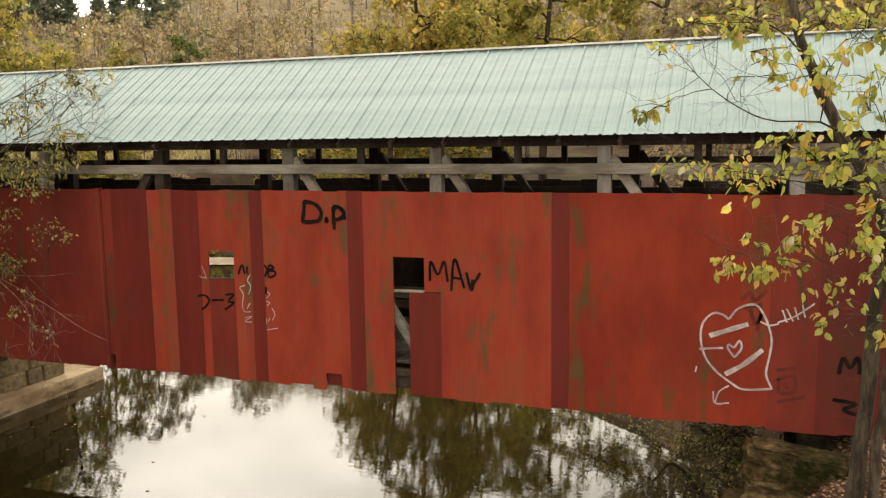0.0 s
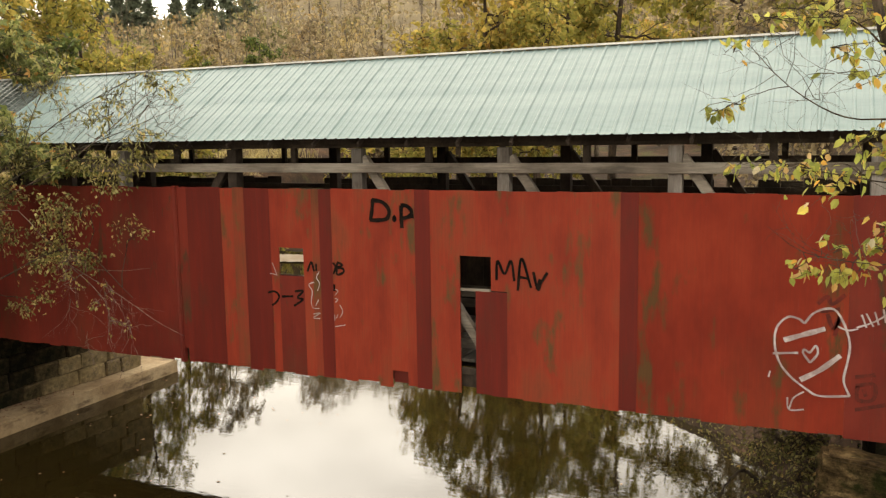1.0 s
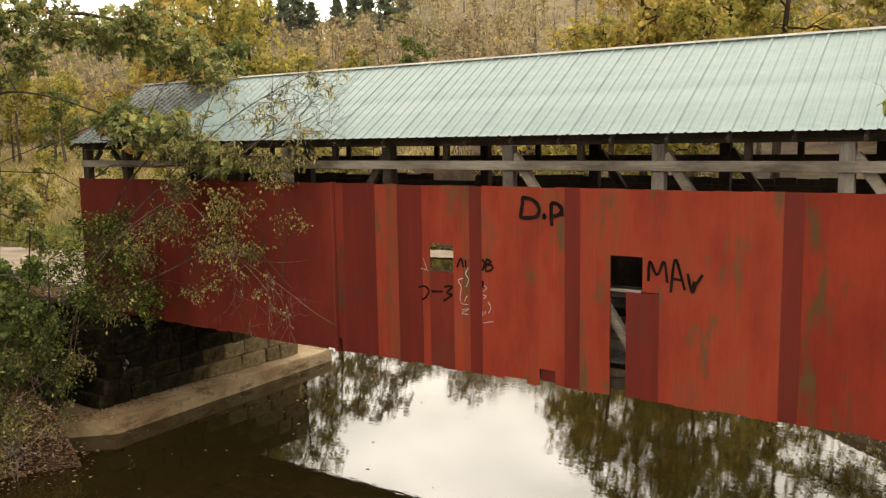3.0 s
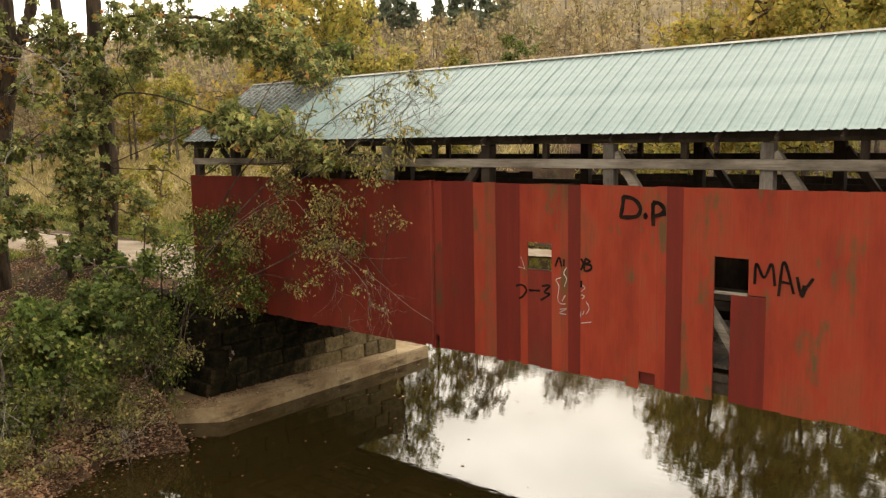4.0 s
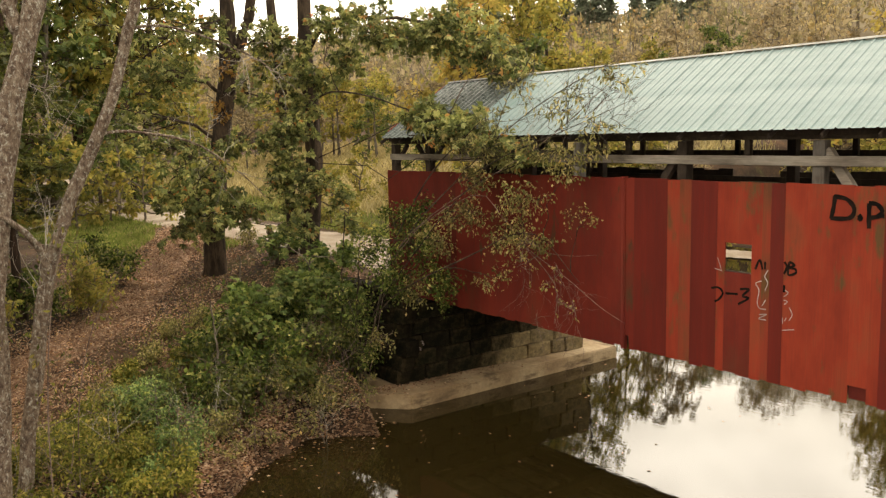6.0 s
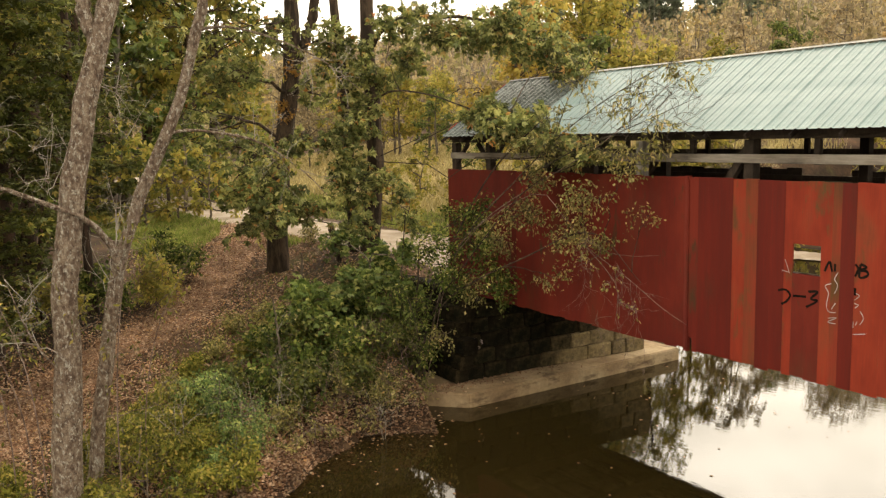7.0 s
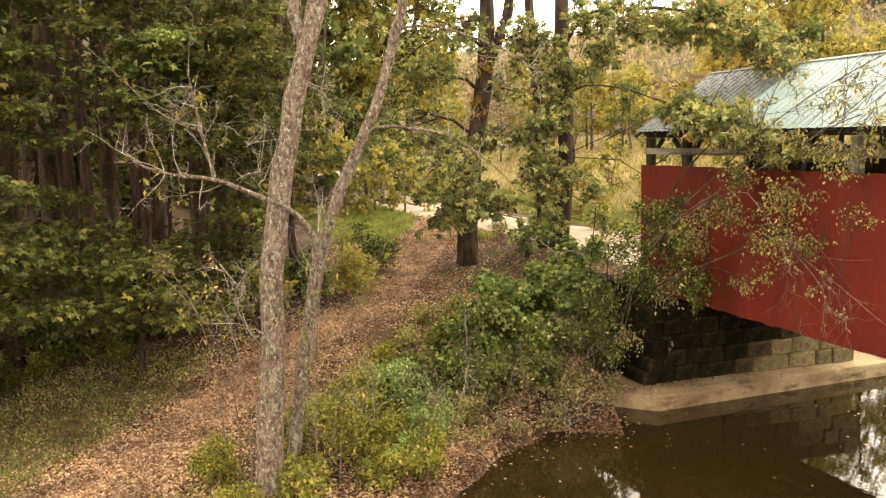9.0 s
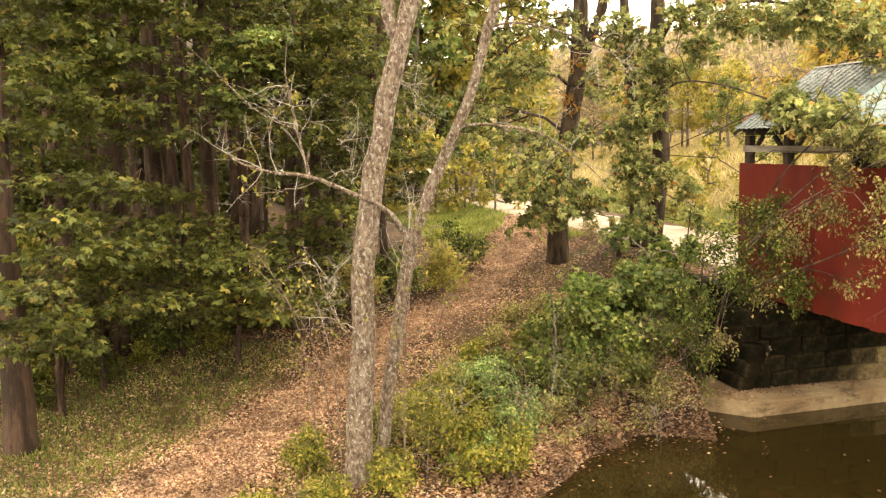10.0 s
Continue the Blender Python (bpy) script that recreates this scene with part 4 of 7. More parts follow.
part("graffiti_word", stroke_mesh("graffiti", [
    [(-5.17, 4.72), (-5.15, 5.06), (-5.02, 4.84), (-4.9, 5.07), (-4.84, 4.72)], [(-4.78, 4.56), (-4.71, 5.12), (-4.54, 4.62)], [(-4.78, 4.8), (-4.58, 4.78)], [(-4.5, 4.9), (-4.42, 4.6), (-4.36, 4.72), (-4.25, 4.9)], [(-4.44, 4.6), (-4.38, 4.78)]], 0.05, spray_black), near_siding, "black sprayed letters MAV")
strokes("graffiti_mark", [
    [(-9.99, 4.21), (-9.83, 4.24), (-9.73, 4.15), (-9.81, 4.02), (-9.91, 3.96)], [(-9.67, 4.15), (-9.4, 4.17)], [(-9.36, 4.27), (-9.17, 4.29), (-9.3, 4.15), (-9.18, 4.12), (-9.39, 3.98)],
    [(-9.05, 4.68), (-8.96, 4.86), (-8.9, 4.69)], [(-8.85, 4.84), (-8.85, 4.7)], [(-8.47, 4.88), (-8.42, 4.79), (-8.47, 4.66)], [(-8.38, 4.88), (-8.39, 4.66), (-8.25, 4.7), (-8.26, 4.77), (-8.37, 4.78), (-8.27, 4.84), (-8.38, 4.89)], [(-8.46, 4.46), (-8.46, 4.33)]], 0.045, spray_black, "small black scrawled mark")
strokes("graffiti_bar", [
    [(-8.79, 4.69), (-8.85, 4.57), (-8.79, 4.46), (-8.84, 4.31)], [(-8.91, 4.48), (-9.03, 4.42), (-8.96, 4.3), (-8.99, 4.08), (-8.94, 3.97), (-8.81, 3.97)], [(-8.82, 4.14), (-8.89, 4.02)], [(-8.95, 3.85), (-8.79, 3.88), (-8.95, 3.78), (-8.8, 3.77)],
    [(-9.86, 4.81), (-9.81, 4.7), (-9.76, 4.56)], [(-9.92, 4.6), (-9.78, 4.58)], [(-8.44, 4.37), (-8.38, 4.33), (-8.46, 4.25)], [(-8.46, 4.19), (-8.39, 4.17), (-8.45, 4.11)],
    [(-8.35, 4.07), (-8.29, 3.95), (-8.35, 3.83)], [(-8.47, 3.87), (-8.47, 3.76)], [(-8.43, 3.81), (-8.4, 3.88)], [(-8.47, 3.64), (-8.24, 3.69)]], 0.017, spray_white, "thin white painted scrawl beside the small hole")
part("graffiti_heart", stroke_mesh("graffiti", [
    [(0.44, 3.27), (0.03, 3.23), (-0.16, 3.32), (-0.4, 3.5), (-0.56, 3.72), (-0.63, 4.0), (-0.6, 4.25), (-0.46, 4.41), (-0.31, 4.4), (-0.22, 4.33)], [(-0.22, 4.33), (-0.08, 4.51), (0.16, 4.58), (0.31, 4.39), (0.41, 4.07), (0.39, 3.79), (0.35, 3.5), (0.44, 3.27)],
    [(-0.12, 3.73), (-0.22, 3.87), (-0.2, 3.93), (-0.13, 3.89), (-0.05, 4.0), (-0.02, 3.88), (-0.12, 3.73)]], 0.034, spray_white), near_siding, "white sprayed heart with a small heart inside")
for bar, wide in (([(-0.5, 4.05), (-0.22, 4.16), (0.07, 4.27)], 0.08), ([(-0.25, 3.45), (0.02, 3.63), (0.29, 3.88)], 0.08), ([(-0.65, 3.83), (-0.29, 3.87)], 0.035)):
    part("graffiti_bar", stroke_mesh("graffiti", [bar], wide, spray_white, Y_NEAR - 0.0365), near_siding, "white painted bar inside the heart")
strokes("graffiti_stroke", [[(-0.19, 3.27), (-0.33, 3.16), (-0.39, 2.98)], [(-0.42, 3.16), (-0.39, 2.97), (-0.18, 2.99)], [(-0.68, 3.55), (-0.7, 3.45)], [(0.49, 4.32), (0.73, 4.43), (1.0, 4.64)], [(0.55, 4.52), (0.62, 4.33)], [(0.61, 4.54), (0.71, 4.35)], [(0.72, 4.57), (0.78, 4.38)], [(0.83, 4.62), (0.87, 4.42)], [(0.24, 4.32), (0.37, 4.27), (0.51, 4.3)]], 0.026, spray_white, "thin white sprayed stroke")
strokes("graffiti_faded_mark", [[(-0.05, 4.64), (0.08, 4.76), (0.15, 4.65), (0.32, 4.8)], [(0.09, 4.5), (0.18, 4.28), (0.26, 4.47), (0.2, 4.17)], [(-0.01, 4.53), (0.26, 4.58)], [(0.5, 3.57), (0.77, 3.63)], [(0.51, 3.44), (0.76, 3.48), (0.75, 3.25), (0.55, 3.23), (0.54, 3.44)], [(0.62, 3.4), (0.66, 3.29)], [(0.52, 3.07), (0.92, 3.19)], [(1.29, 4.6), (1.58, 4.58), (1.33, 4.41)], [(1.47, 3.52), (1.65, 3.51)], [(1.28, 2.94), (1.62, 2.92)]], 0.06, spray_faint, "faded dark graffiti stroke")
strokes("graffiti_dark_mark", [[(1.37, 3.58), (1.42, 3.83), (1.52, 3.69), (1.62, 3.85), (1.66, 3.6)], [(1.3, 3.18), (1.62, 3.14), (1.46, 3.04), (1.63, 2.97)]], 0.06, spray_black, "black scrawled stroke beside the end of the siding")

# ---- abutments ----
slab_pts = [(-18.32, 12.3), (-18.45, 20.45), (-21.2, 20.5), (-21.2, 10.95), (-19.65, 11.0)]
bm = bmesh.new()
low = [bm.verts.new((a, b, -0.9)) for a, b in slab_pts]
face = bm.faces.new(low)
bmesh.ops.recalc_face_normals(bm, faces=bm.faces)
up = bmesh.ops.extrude_face_region(bm, geom=[face])
bmesh.ops.translate(bm, verts=[g for g in up["geom"] if isinstance(g, bmesh.types.BMVert)], vec=(0, 0, 1.28))
bmesh.ops.recalc_face_normals(bm, faces=bm.faces)
bmesh.ops.bevel(bm, geom=list(bm.edges), offset=0.035, segments=2, affect="EDGES")
bmesh.ops.subdivide_edges(bm, edges=[e for e in bm.edges if e.calc_length() > 1.5], cuts=8)
for v in bm.verts:
    v.co += Vector((noise.noise(v.co * 1.3), noise.noise(v.co * 1.7 + Vector((5, 0, 0))), noise.noise(v.co * 1.1 + Vector((0, 9, 0))))) * 0.018
slab_me = bpy.data.meshes.new("footing")
bm.to_mesh(slab_me)
bm.free()
slab_me.materials.append(concrete)
tagged(new("concrete_footing", slab_me), "pale stained concrete footing slab at the water", "footing", kind="structure")


def stone_mesh(sx, sy, sz, seed, material=None):
    """A rough-faced block, its faces bulging and its edges worn."""
    b = bmesh.new()
    bmesh.ops.create_cube(b, size=1.0)
    bmesh.ops.scale(b, verts=b.verts, vec=(sx, sy, sz))
    bmesh.ops.bevel(b, geom=list(b.edges), offset=min(0.035, sz * 0.1), segments=1, affect="EDGES")
    r = random.Random(seed)
    for v in b.verts:
        v.co += Vector((r.uniform(-1, 1), r.uniform(-1, 1), r.uniform(-1, 1))) * 0.024
    me = bpy.data.meshes.new("stone")
    b.to_mesh(me)
    b.free()
    me.materials.append(material or sandstone)
    return me


def masonry(name, label, core, courses, line, z0, hgt, seed, batter=0.0, shade_run=0.0):
    """A dry stone wall face: blocks in courses along a line (two points), before a dark core."""
    wall = tagged(new(name, box_mesh(name, mortar, [core], 0.02)), label, "abutment", kind="structure")
    a, b = Vector((*line[0], 0)), Vector((*line[1], 0))
    d = (b - a).normalized()
    nrm = Vector((d.y, -d.x, 0))
    L = (b - a).length
    r = random.Random(seed)
    shapes = [(w, stone_mesh(w - 0.007, 0.46, hgt - 0.007, seed + q)) for q, w in enumerate((0.55, 0.75, 0.95, 1.2))]
    # Both darker sets carry the abutment's shade in their stone colour.
    mossy = [(w, stone_mesh(w - 0.007, 0.46, hgt - 0.007, seed + q, shaded_stone)) for q, w in enumerate((0.55, 0.75, 0.95, 1.2))]
    stained = [(w, stone_mesh(w - 0.007, 0.46, hgt - 0.007, seed + q, half_shaded_stone)) for q, w in enumerate((0.55, 0.75, 0.95, 1.2))]
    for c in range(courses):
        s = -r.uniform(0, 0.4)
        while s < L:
            # The coloured-in shade ends here, further along in higher courses.
            edge = shade_run - 1.2 + 0.75 * c + r.uniform(-0.8, 0.8)
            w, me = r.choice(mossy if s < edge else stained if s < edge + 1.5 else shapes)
            ob = part("stone", me, wall)
            p = a + d * (s + w / 2) + nrm * (-0.2 - batter * c + r.uniform(-0.02, 0.03))
            ob.matrix_basis = Matrix.Translation((p.x, p.y, z0 + hgt * (c + 0.5))) @ Matrix.Rotation(math.atan2(d.y, d.x) + r.uniform(-0.03, 0.03), 4, "Z") @ Matrix.Rotation(r.uniform(-0.02, 0.02), 4, "Y")
            s += w
    return wall


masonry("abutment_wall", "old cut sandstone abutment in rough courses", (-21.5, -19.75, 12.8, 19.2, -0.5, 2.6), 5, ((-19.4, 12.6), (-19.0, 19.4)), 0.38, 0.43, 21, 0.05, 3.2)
masonry("wing_wall", "mossy sandstone wing wall of the abutment, shade put into its colour", (-23.2, -20.2, 12.9, 13.4, -0.5, 2.9), 6, ((-23.6, 12.5), (-19.6, 12.5)), 0.38, 0.43, 31, 0.05, 9.0)
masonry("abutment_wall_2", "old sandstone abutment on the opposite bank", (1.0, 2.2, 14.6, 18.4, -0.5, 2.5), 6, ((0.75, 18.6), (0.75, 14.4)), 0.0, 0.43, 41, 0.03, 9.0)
for q, (my, mz) in enumerate(((13.2, 1.58), (13.32, 1.32), (13.4, 1.5))):
    zig = [(my + (u % 2) * 0.06 + 0.012 * u, mz - 0.035 * u) for u in range(5)]
    v, f = tubes([smooth_line([(-19.4, a_, b_) for a_, b_ in zig], 16)], [np.full(16, 0.011)], 4)
    part("graffiti_mark", mesh_np("graffiti_mark", v, f, spray_white), bpy.data.objects["abutment_wall"], "small white paint mark")


def boulder(name, label, x, y, z, s, seed, rot=0.0, tip=4.0, material=None):
    """A squared, weathered block: flat split faces, chipped edges, bedding lines."""
    b = bmesh.new()
    bmesh.ops.create_cube(b, size=2.0)
    for v in b.verts:
        v.co += noise.noise_vector(v.co * 1.7 + Vector((seed, 0, 0))) * 0.16
    bmesh.ops.bevel(b, geom=list(b.edges), offset=0.13, segments=2, affect="EDGES")
    bmesh.ops.subdivide_edges(b, edges=list(b.edges), cuts=6, use_grid_fill=True)
    for v in b.verts:
        q = Vector((v.co.x * s[0], v.co.y * s[1], v.co.z * s[2])) * 3.0 + Vector((seed, 0, 0))
        v.co *= 1 + 0.09 * noise.noise(q) + 0.07 * noise.noise(q * 2.7) + 0.06 * noise.noise(Vector((q.x, q.y, q.z * 7)))
        v.co = Vector((v.co.x * s[0], v.co.y * s[1], v.co.z * s[2]))
    me = bpy.data.meshes.new(name)
    b.to_mesh(me)
    b.free()
    me.materials.append(material or sandstone)
    ob = tagged(new(name, me), label, "boulder")
    ob.matrix_world = pose(x, y, z, 0, tip, rot)
    return ob


boulder("boulder", "large squared mossy sandstone block on the bank beside the bridge", 0.8, 13.3, 2.2, (0.74, 0.34, 0.3), 3.0, -6, 4, moss_rock)
boulder("boulder", "leaf-covered sandstone slab low on the bank", 0.75, 12.6, 1.72, (0.72, 0.4, 0.22), 7.0, -10, 6, moss_rock)
boulder("boulder", "small mossy stone at the foot of the bank", 0.1, 12.9, 1.62, (0.3, 0.3, 0.24), 11.0, 25, -5, moss_rock)

# ---- trees and bushes by the camera's side of the bridge ----
def ball(x, y, z, r, n, flat=0.8):
    return (x, y, z, r, r, r * flat, n)


# tree standing on the bank at the bridge's nearer end
bank_tree = plant("bank_tree", "slender leaning tree with sparse yellow-green autumn leaves", "tree", (1.35, 11.0, 2.2),
      [[(1.26, 11.0, 1.9, 0.14), (1.33, 11.0, 3.0, 0.1), (1.4, 11.0, 3.78, 0.092), (1.46, 11.0, 5.03, 0.085), (1.56, 11.0, 5.75, 0.083), (1.5, 11.0, 6.25, 0.08), (1.27, 11.0, 6.69, 0.076), (1.01, 11.0, 7.22, 0.07), (0.75, 11.0, 7.74, 0.064), (0.58, 11.0, 8.17, 0.058), (0.44, 11.0, 8.6, 0.052), (0.1, 10.9, 9.8, 0.03)],
       [(1.5, 10.85, 1.9, 0.1), (1.51, 10.85, 2.87, 0.07), (1.55, 10.85, 3.65, 0.062), (1.62, 10.85, 4.5, 0.055), (1.75, 10.9, 5.6, 0.055), (1.9, 10.9, 7.0, 0.045), (2.0, 10.9, 8.6, 0.025)]],
      [(-0.37, 10.0, 8.5, .5, .3, .2, 15), (0.1, 10.0, 8.28, .5, .3, .2, 17), (0.65, 10.0, 8.45, .5, .3, .25, 18), (1.14, 10.0, 8.3, .4, .4, .35, 22), (-0.95, 10.0, 7.52, .4, .25, .14, 12), (-1.08, 10.0, 8.05, .2, .2, .2, 5), (-0.1, 10.0, 7.85, .5, .3, .3, 9), (0.95, 10.0, 7.8, .45, .3, .3, 17), (1.23, 10.0, 7.4, .35, .3, .35, 20),
       (0.43, 10.0, 7.02, .45, .3, .18, 18), (0.77, 10.0, 6.9, .45, .3, .22, 22), (1.2, 10.0, 7.0, .35, .35, .3, 20), (-0.15, 10.0, 6.84, .4, .3, .15, 13), (-0.5, 10.0, 6.86, .4, .25, .12, 10), (0.15, 10.0, 6.66, .35, .3, .18, 14), (-0.85, 10.0, 6.85, .3, .2, .1, 6), (1.27, 10.0, 6.6, .35, .35, .3, 20), (1.02, 10.0, 6.2, .35, .3, .25, 14), (1.25, 10.0, 5.9, .35, .35, .35, 14),
       (0.68, 10.0, 6.17, .3, .3, .14, 8), (0.42, 10.0, 5.95, .3, .25, .14, 10), (0.06, 10.0, 5.9, .3, .2, .12, 7), (-0.12, 10.0, 5.72, .3, .25, .1, 9), (0.3, 10.0, 5.68, .3, .25, .12, 10), (0.93, 10.0, 5.56, .3, .3, .18, 8), (0.89, 10.0, 5.2, .3, .3, .2, 6), (1.3, 10.0, 5.0, .3, .3, .3, 7)],
      bark_mid, leaf_right, seed=5, leaf=(0.11, 0.074), clump=1.4, per_twig=2.7, droop=0.8, flat=0.15, fine=True, twig=0.004, limb=0.006, sag=0.2,
      stems=[[(1.2, 10.8, 6.9, 0.013), (0.8, 10.3, 7.28, 0.012), (0.26, 10.0, 7.32, 0.01), (-0.06, 10.0, 7.44, 0.009), (-0.47, 10.0, 7.74, 0.006), (-0.87, 9.9, 8.2, 0.003)],
             [(1.55, 10.9, 5.7, 0.014), (1.15, 10.2, 5.95, 0.010), (0.68, 10.0, 5.8, 0.008), (-0.15, 10.0, 5.88, 0.005), (-0.57, 9.9, 6.18, 0.002)],
             [(1.4, 10.8, 6.5, 0.014), (0.9, 10.2, 6.6, 0.010), (0.2, 10.0, 6.72, 0.007), (-0.6, 9.9, 6.9, 0.003)],
             [(0.62, 10.9, 8.0, 0.014), (0.3, 10.4, 8.3, 0.010), (-0.1, 10.0, 8.45, 0.006), (-0.6, 9.9, 8.5, 0.003)]])

rng = np.random.default_rng(6)
fine_twigs = Build()
twiggy(fine_twigs, rng, [[(0.8, 10.3, 7.28), (0.26, 10.0, 7.32), (-0.47, 10.0, 7.74), (-0.87, 9.9, 8.2)], [(1.15, 10.2, 5.95), (0.68, 10.0, 5.8), (-0.15, 10.0, 5.88)], [(0.9, 10.2, 6.6), (0.2, 10.0, 6.72), (-0.6, 9.9, 6.9)], [(0.47, 10.6, 8.2), (0.0, 10.2, 8.3), (-0.6, 10.0, 8.2)], [(1.15, 10.0, 7.6), (0.7, 10.0, 7.7), (0.2, 10.0, 7.8)]], 9, 0.9, 0.0042, 1, 0.1)
fine_twigs.v = [v - np.array((1.35, 11.0, 2.2)) for v in fine_twigs.v]
tagged(part("twigwork", fine_twigs.mesh("twigwork", twig_olive, True), bank_tree, "fine bare twigs"), kind="stuff")

# pair of pale stems by the water
pair = plant("river_tree", "pale-barked tree with two bare stems and dead branches", "tree", (-15.2, 1.9, 0.9),
             [[(-15.2, 1.85, 0.6, 0.34), (-15.2, 1.9, 1.1, 0.27), (-15.2, 2.0, 2.6, 0.235), (-15.2, 2.1, 4.7, 0.215), (-15.2, 2.3, 6.2, 0.2), (-15.2, 2.62, 7.7, 0.185), (-15.2, 2.98, 8.9, 0.175), (-15.2, 3.2, 9.7, 0.165), (-15.2, 3.6, 11.2, 0.13), (-15.2, 4.0, 14, 0.06)],
              [(-15.2, 2.9, 8.7, 0.12), (-15.3, 2.75, 9.7, 0.11), (-15.3, 2.6, 11.5, 0.07)],
              [(-15.75, 2.3, 0.7, 0.2), (-15.8, 2.45, 1.2, 0.145), (-15.8, 2.8, 3.4, 0.125), (-15.7, 3.1, 5.1, 0.12), (-15.6, 3.7, 6.6, 0.112), (-15.45, 4.2, 7.7, 0.106), (-15.4, 4.5, 8.7, 0.1), (-15.3, 4.75, 9.7, 0.092), (-15.2, 4.95, 11, 0.06)]],
             # The last two clumps are an unseen crown added to shade siding and bank.
             [(-14.6, 0.3, 6.3, .5, .5, .35, 8), (-15.0, 2.6, 4.3, .5, .9, .9, 16), (-15.5, 5.8, 6.9, .5, .8, .4, 12), (-15.3, 6.6, 8.6, .4, .8, .4, 10), (-15.4, 3.3, 5.4, .5, .6, .7, 12), (-15.4, 3.2, 7.4, .5, .7, .6, 10), (-15.3, 1.2, 4.0, .4, .8, .5, 8), (-14.7, 0.8, 8.0, .3, .5, .5, 12), (-15.2, 3.5, 2.6, .5, .8, .6, 12), ball(-15.6, 4.4, 12.6, 1.8, 40), ball(-15.0, 2.4, 14.4, 2.0, 40)],
             bark_pale, leaf_lime, seed=9, leaf=(0.11, 0.05), per_twig=4.5, droop=0.8, twig=0.0045, limb=0.012, flat=0.2, spread=0.02,
             stems=[[(-15.25, 3.0, 5.0, 0.06), (-15.2, 2.9, 5.5, 0.055), (-15.05, 2.5, 6.0, 0.05), (-14.9, 1.9, 6.28, 0.042), (-14.7, 1.2, 6.6, 0.035), (-14.6, 0.6, 6.68, 0.028), (-14.45, 0.1, 6.85, 0.022), (-14.4, -0.1, 6.98, 0.012)],
                    [(-14.72, 1.2, 6.6, 0.028), (-14.7, 1.05, 7.3, 0.024), (-14.6, 0.95, 7.8, 0.018), (-14.5, 0.85, 8.4, 0.01)],
                    [(-14.7, 1.0, 7.4, 0.014), (-14.6, 0.4, 7.7, 0.01), (-14.5, -0.4, 8.5, 0.006), (-14.4, -0.8, 8.9, 0.003)],
                    [(-15.5, 4.0, 7.38, 0.035), (-15.5, 4.6, 7.42, 0.028), (-15.5, 5.7, 7.2, 0.022), (-15.5, 6.6, 6.6, 0.014), (-15.5, 7.1, 6.1, 0.006)],
                    [(-15.35, 4.7, 9.2, 0.03), (-15.3, 5.2, 9.25, 0.024), (-15.2, 5.9, 9.1, 0.019), (-15.1, 6.9, 8.7, 0.013), (-15.1, 7.9, 8.0, 0.005)],
                    [(-15.2, 2.2, 3.2, 0.02), (-15.0, 1.6, 4.0, 0.014), (-14.9, 1.2, 5.2, 0.006)]])

rng = np.random.default_rng(19)
dead = Build()
DEAD = [[(-14.72, 1.2, 6.6), (-14.7, 1.05, 7.3), (-14.6, 0.95, 7.8), (-14.5, 0.85, 8.4)], [(-14.9, 1.9, 6.28), (-14.7, 1.2, 6.6), (-14.6, 0.6, 6.68), (-14.4, -0.1, 6.98)], [(-15.15, 2.2, 6.0), (-15.0, 1.9, 7.0), (-14.9, 1.6, 7.4)],
        [(-15.5, 4.6, 7.42), (-15.5, 5.7, 7.2), (-15.5, 6.6, 6.6)], [(-15.3, 5.2, 9.25), (-15.2, 5.9, 9.1), (-15.1, 6.9, 8.7), (-15.1, 7.6, 8.2)], [(-15.6, 3.6, 6.5), (-15.5, 3.3, 7.4), (-15.4, 3.2, 8.2)], [(-15.2, 2.2, 3.2), (-15.0, 1.6, 4.0), (-14.9, 1.2, 5.2)], [(-15.3, 2.6, 4.2), (-15.1, 2.9, 5.2), (-15.0, 3.0, 5.8)]]
twiggy(dead, rng, DEAD, 9, 1.0, 0.0085, 2, 0.15)
dead.v = [v - np.array((-15.2, 1.9, 0.9)) for v in dead.v]
tagged(part("dead_twigwork", dead.mesh("dead_twigwork", twig_pale, True), pair, "bare pale crooked twigs"), kind="stuff")

# thin saplings and vines round the pale stems
for q, (x, y, h, lean) in enumerate([(-15.9, 1.2, 4.6, -0.9), (-16.2, 1.5, 4.2, -1.2), (-15.0, 2.75, 5.4, 0.5), (-15.9, 3.4, 4.2, 0.8), (-15.3, 1.6, 4.4, -0.6)]):
    z = float(ground_z(x, y))
    plant("thin_sapling", "thin bare sapling with a few yellow leaves", "sapling", (x, y, z), [[(x, y, z - 0.1, 0.013), (x, y + lean * 0.05, z + h * 0.35, 0.011), (x + 0.1, y + lean * 0.4, z + h * 0.7, 0.008), (x + 0.1, y + lean * 1.2, z + h, 0.003)]],
          [(x, y + lean * 0.3, z + h * 0.5, .35, .5, .5, 7), (x, y + lean * 0.8, z + h * 0.75, .35, .6, .6, 9), (x, y + lean, z + h * 0.95, .3, .5, .4, 7)], twig_red, leaf_lime, group="saplings round the river tree", seed=600 + q, leaf=(0.1, 0.05), per_twig=2.6, droop=0.9, twig=0.0035, limb=0.006, flat=0.2, clump=1.3)

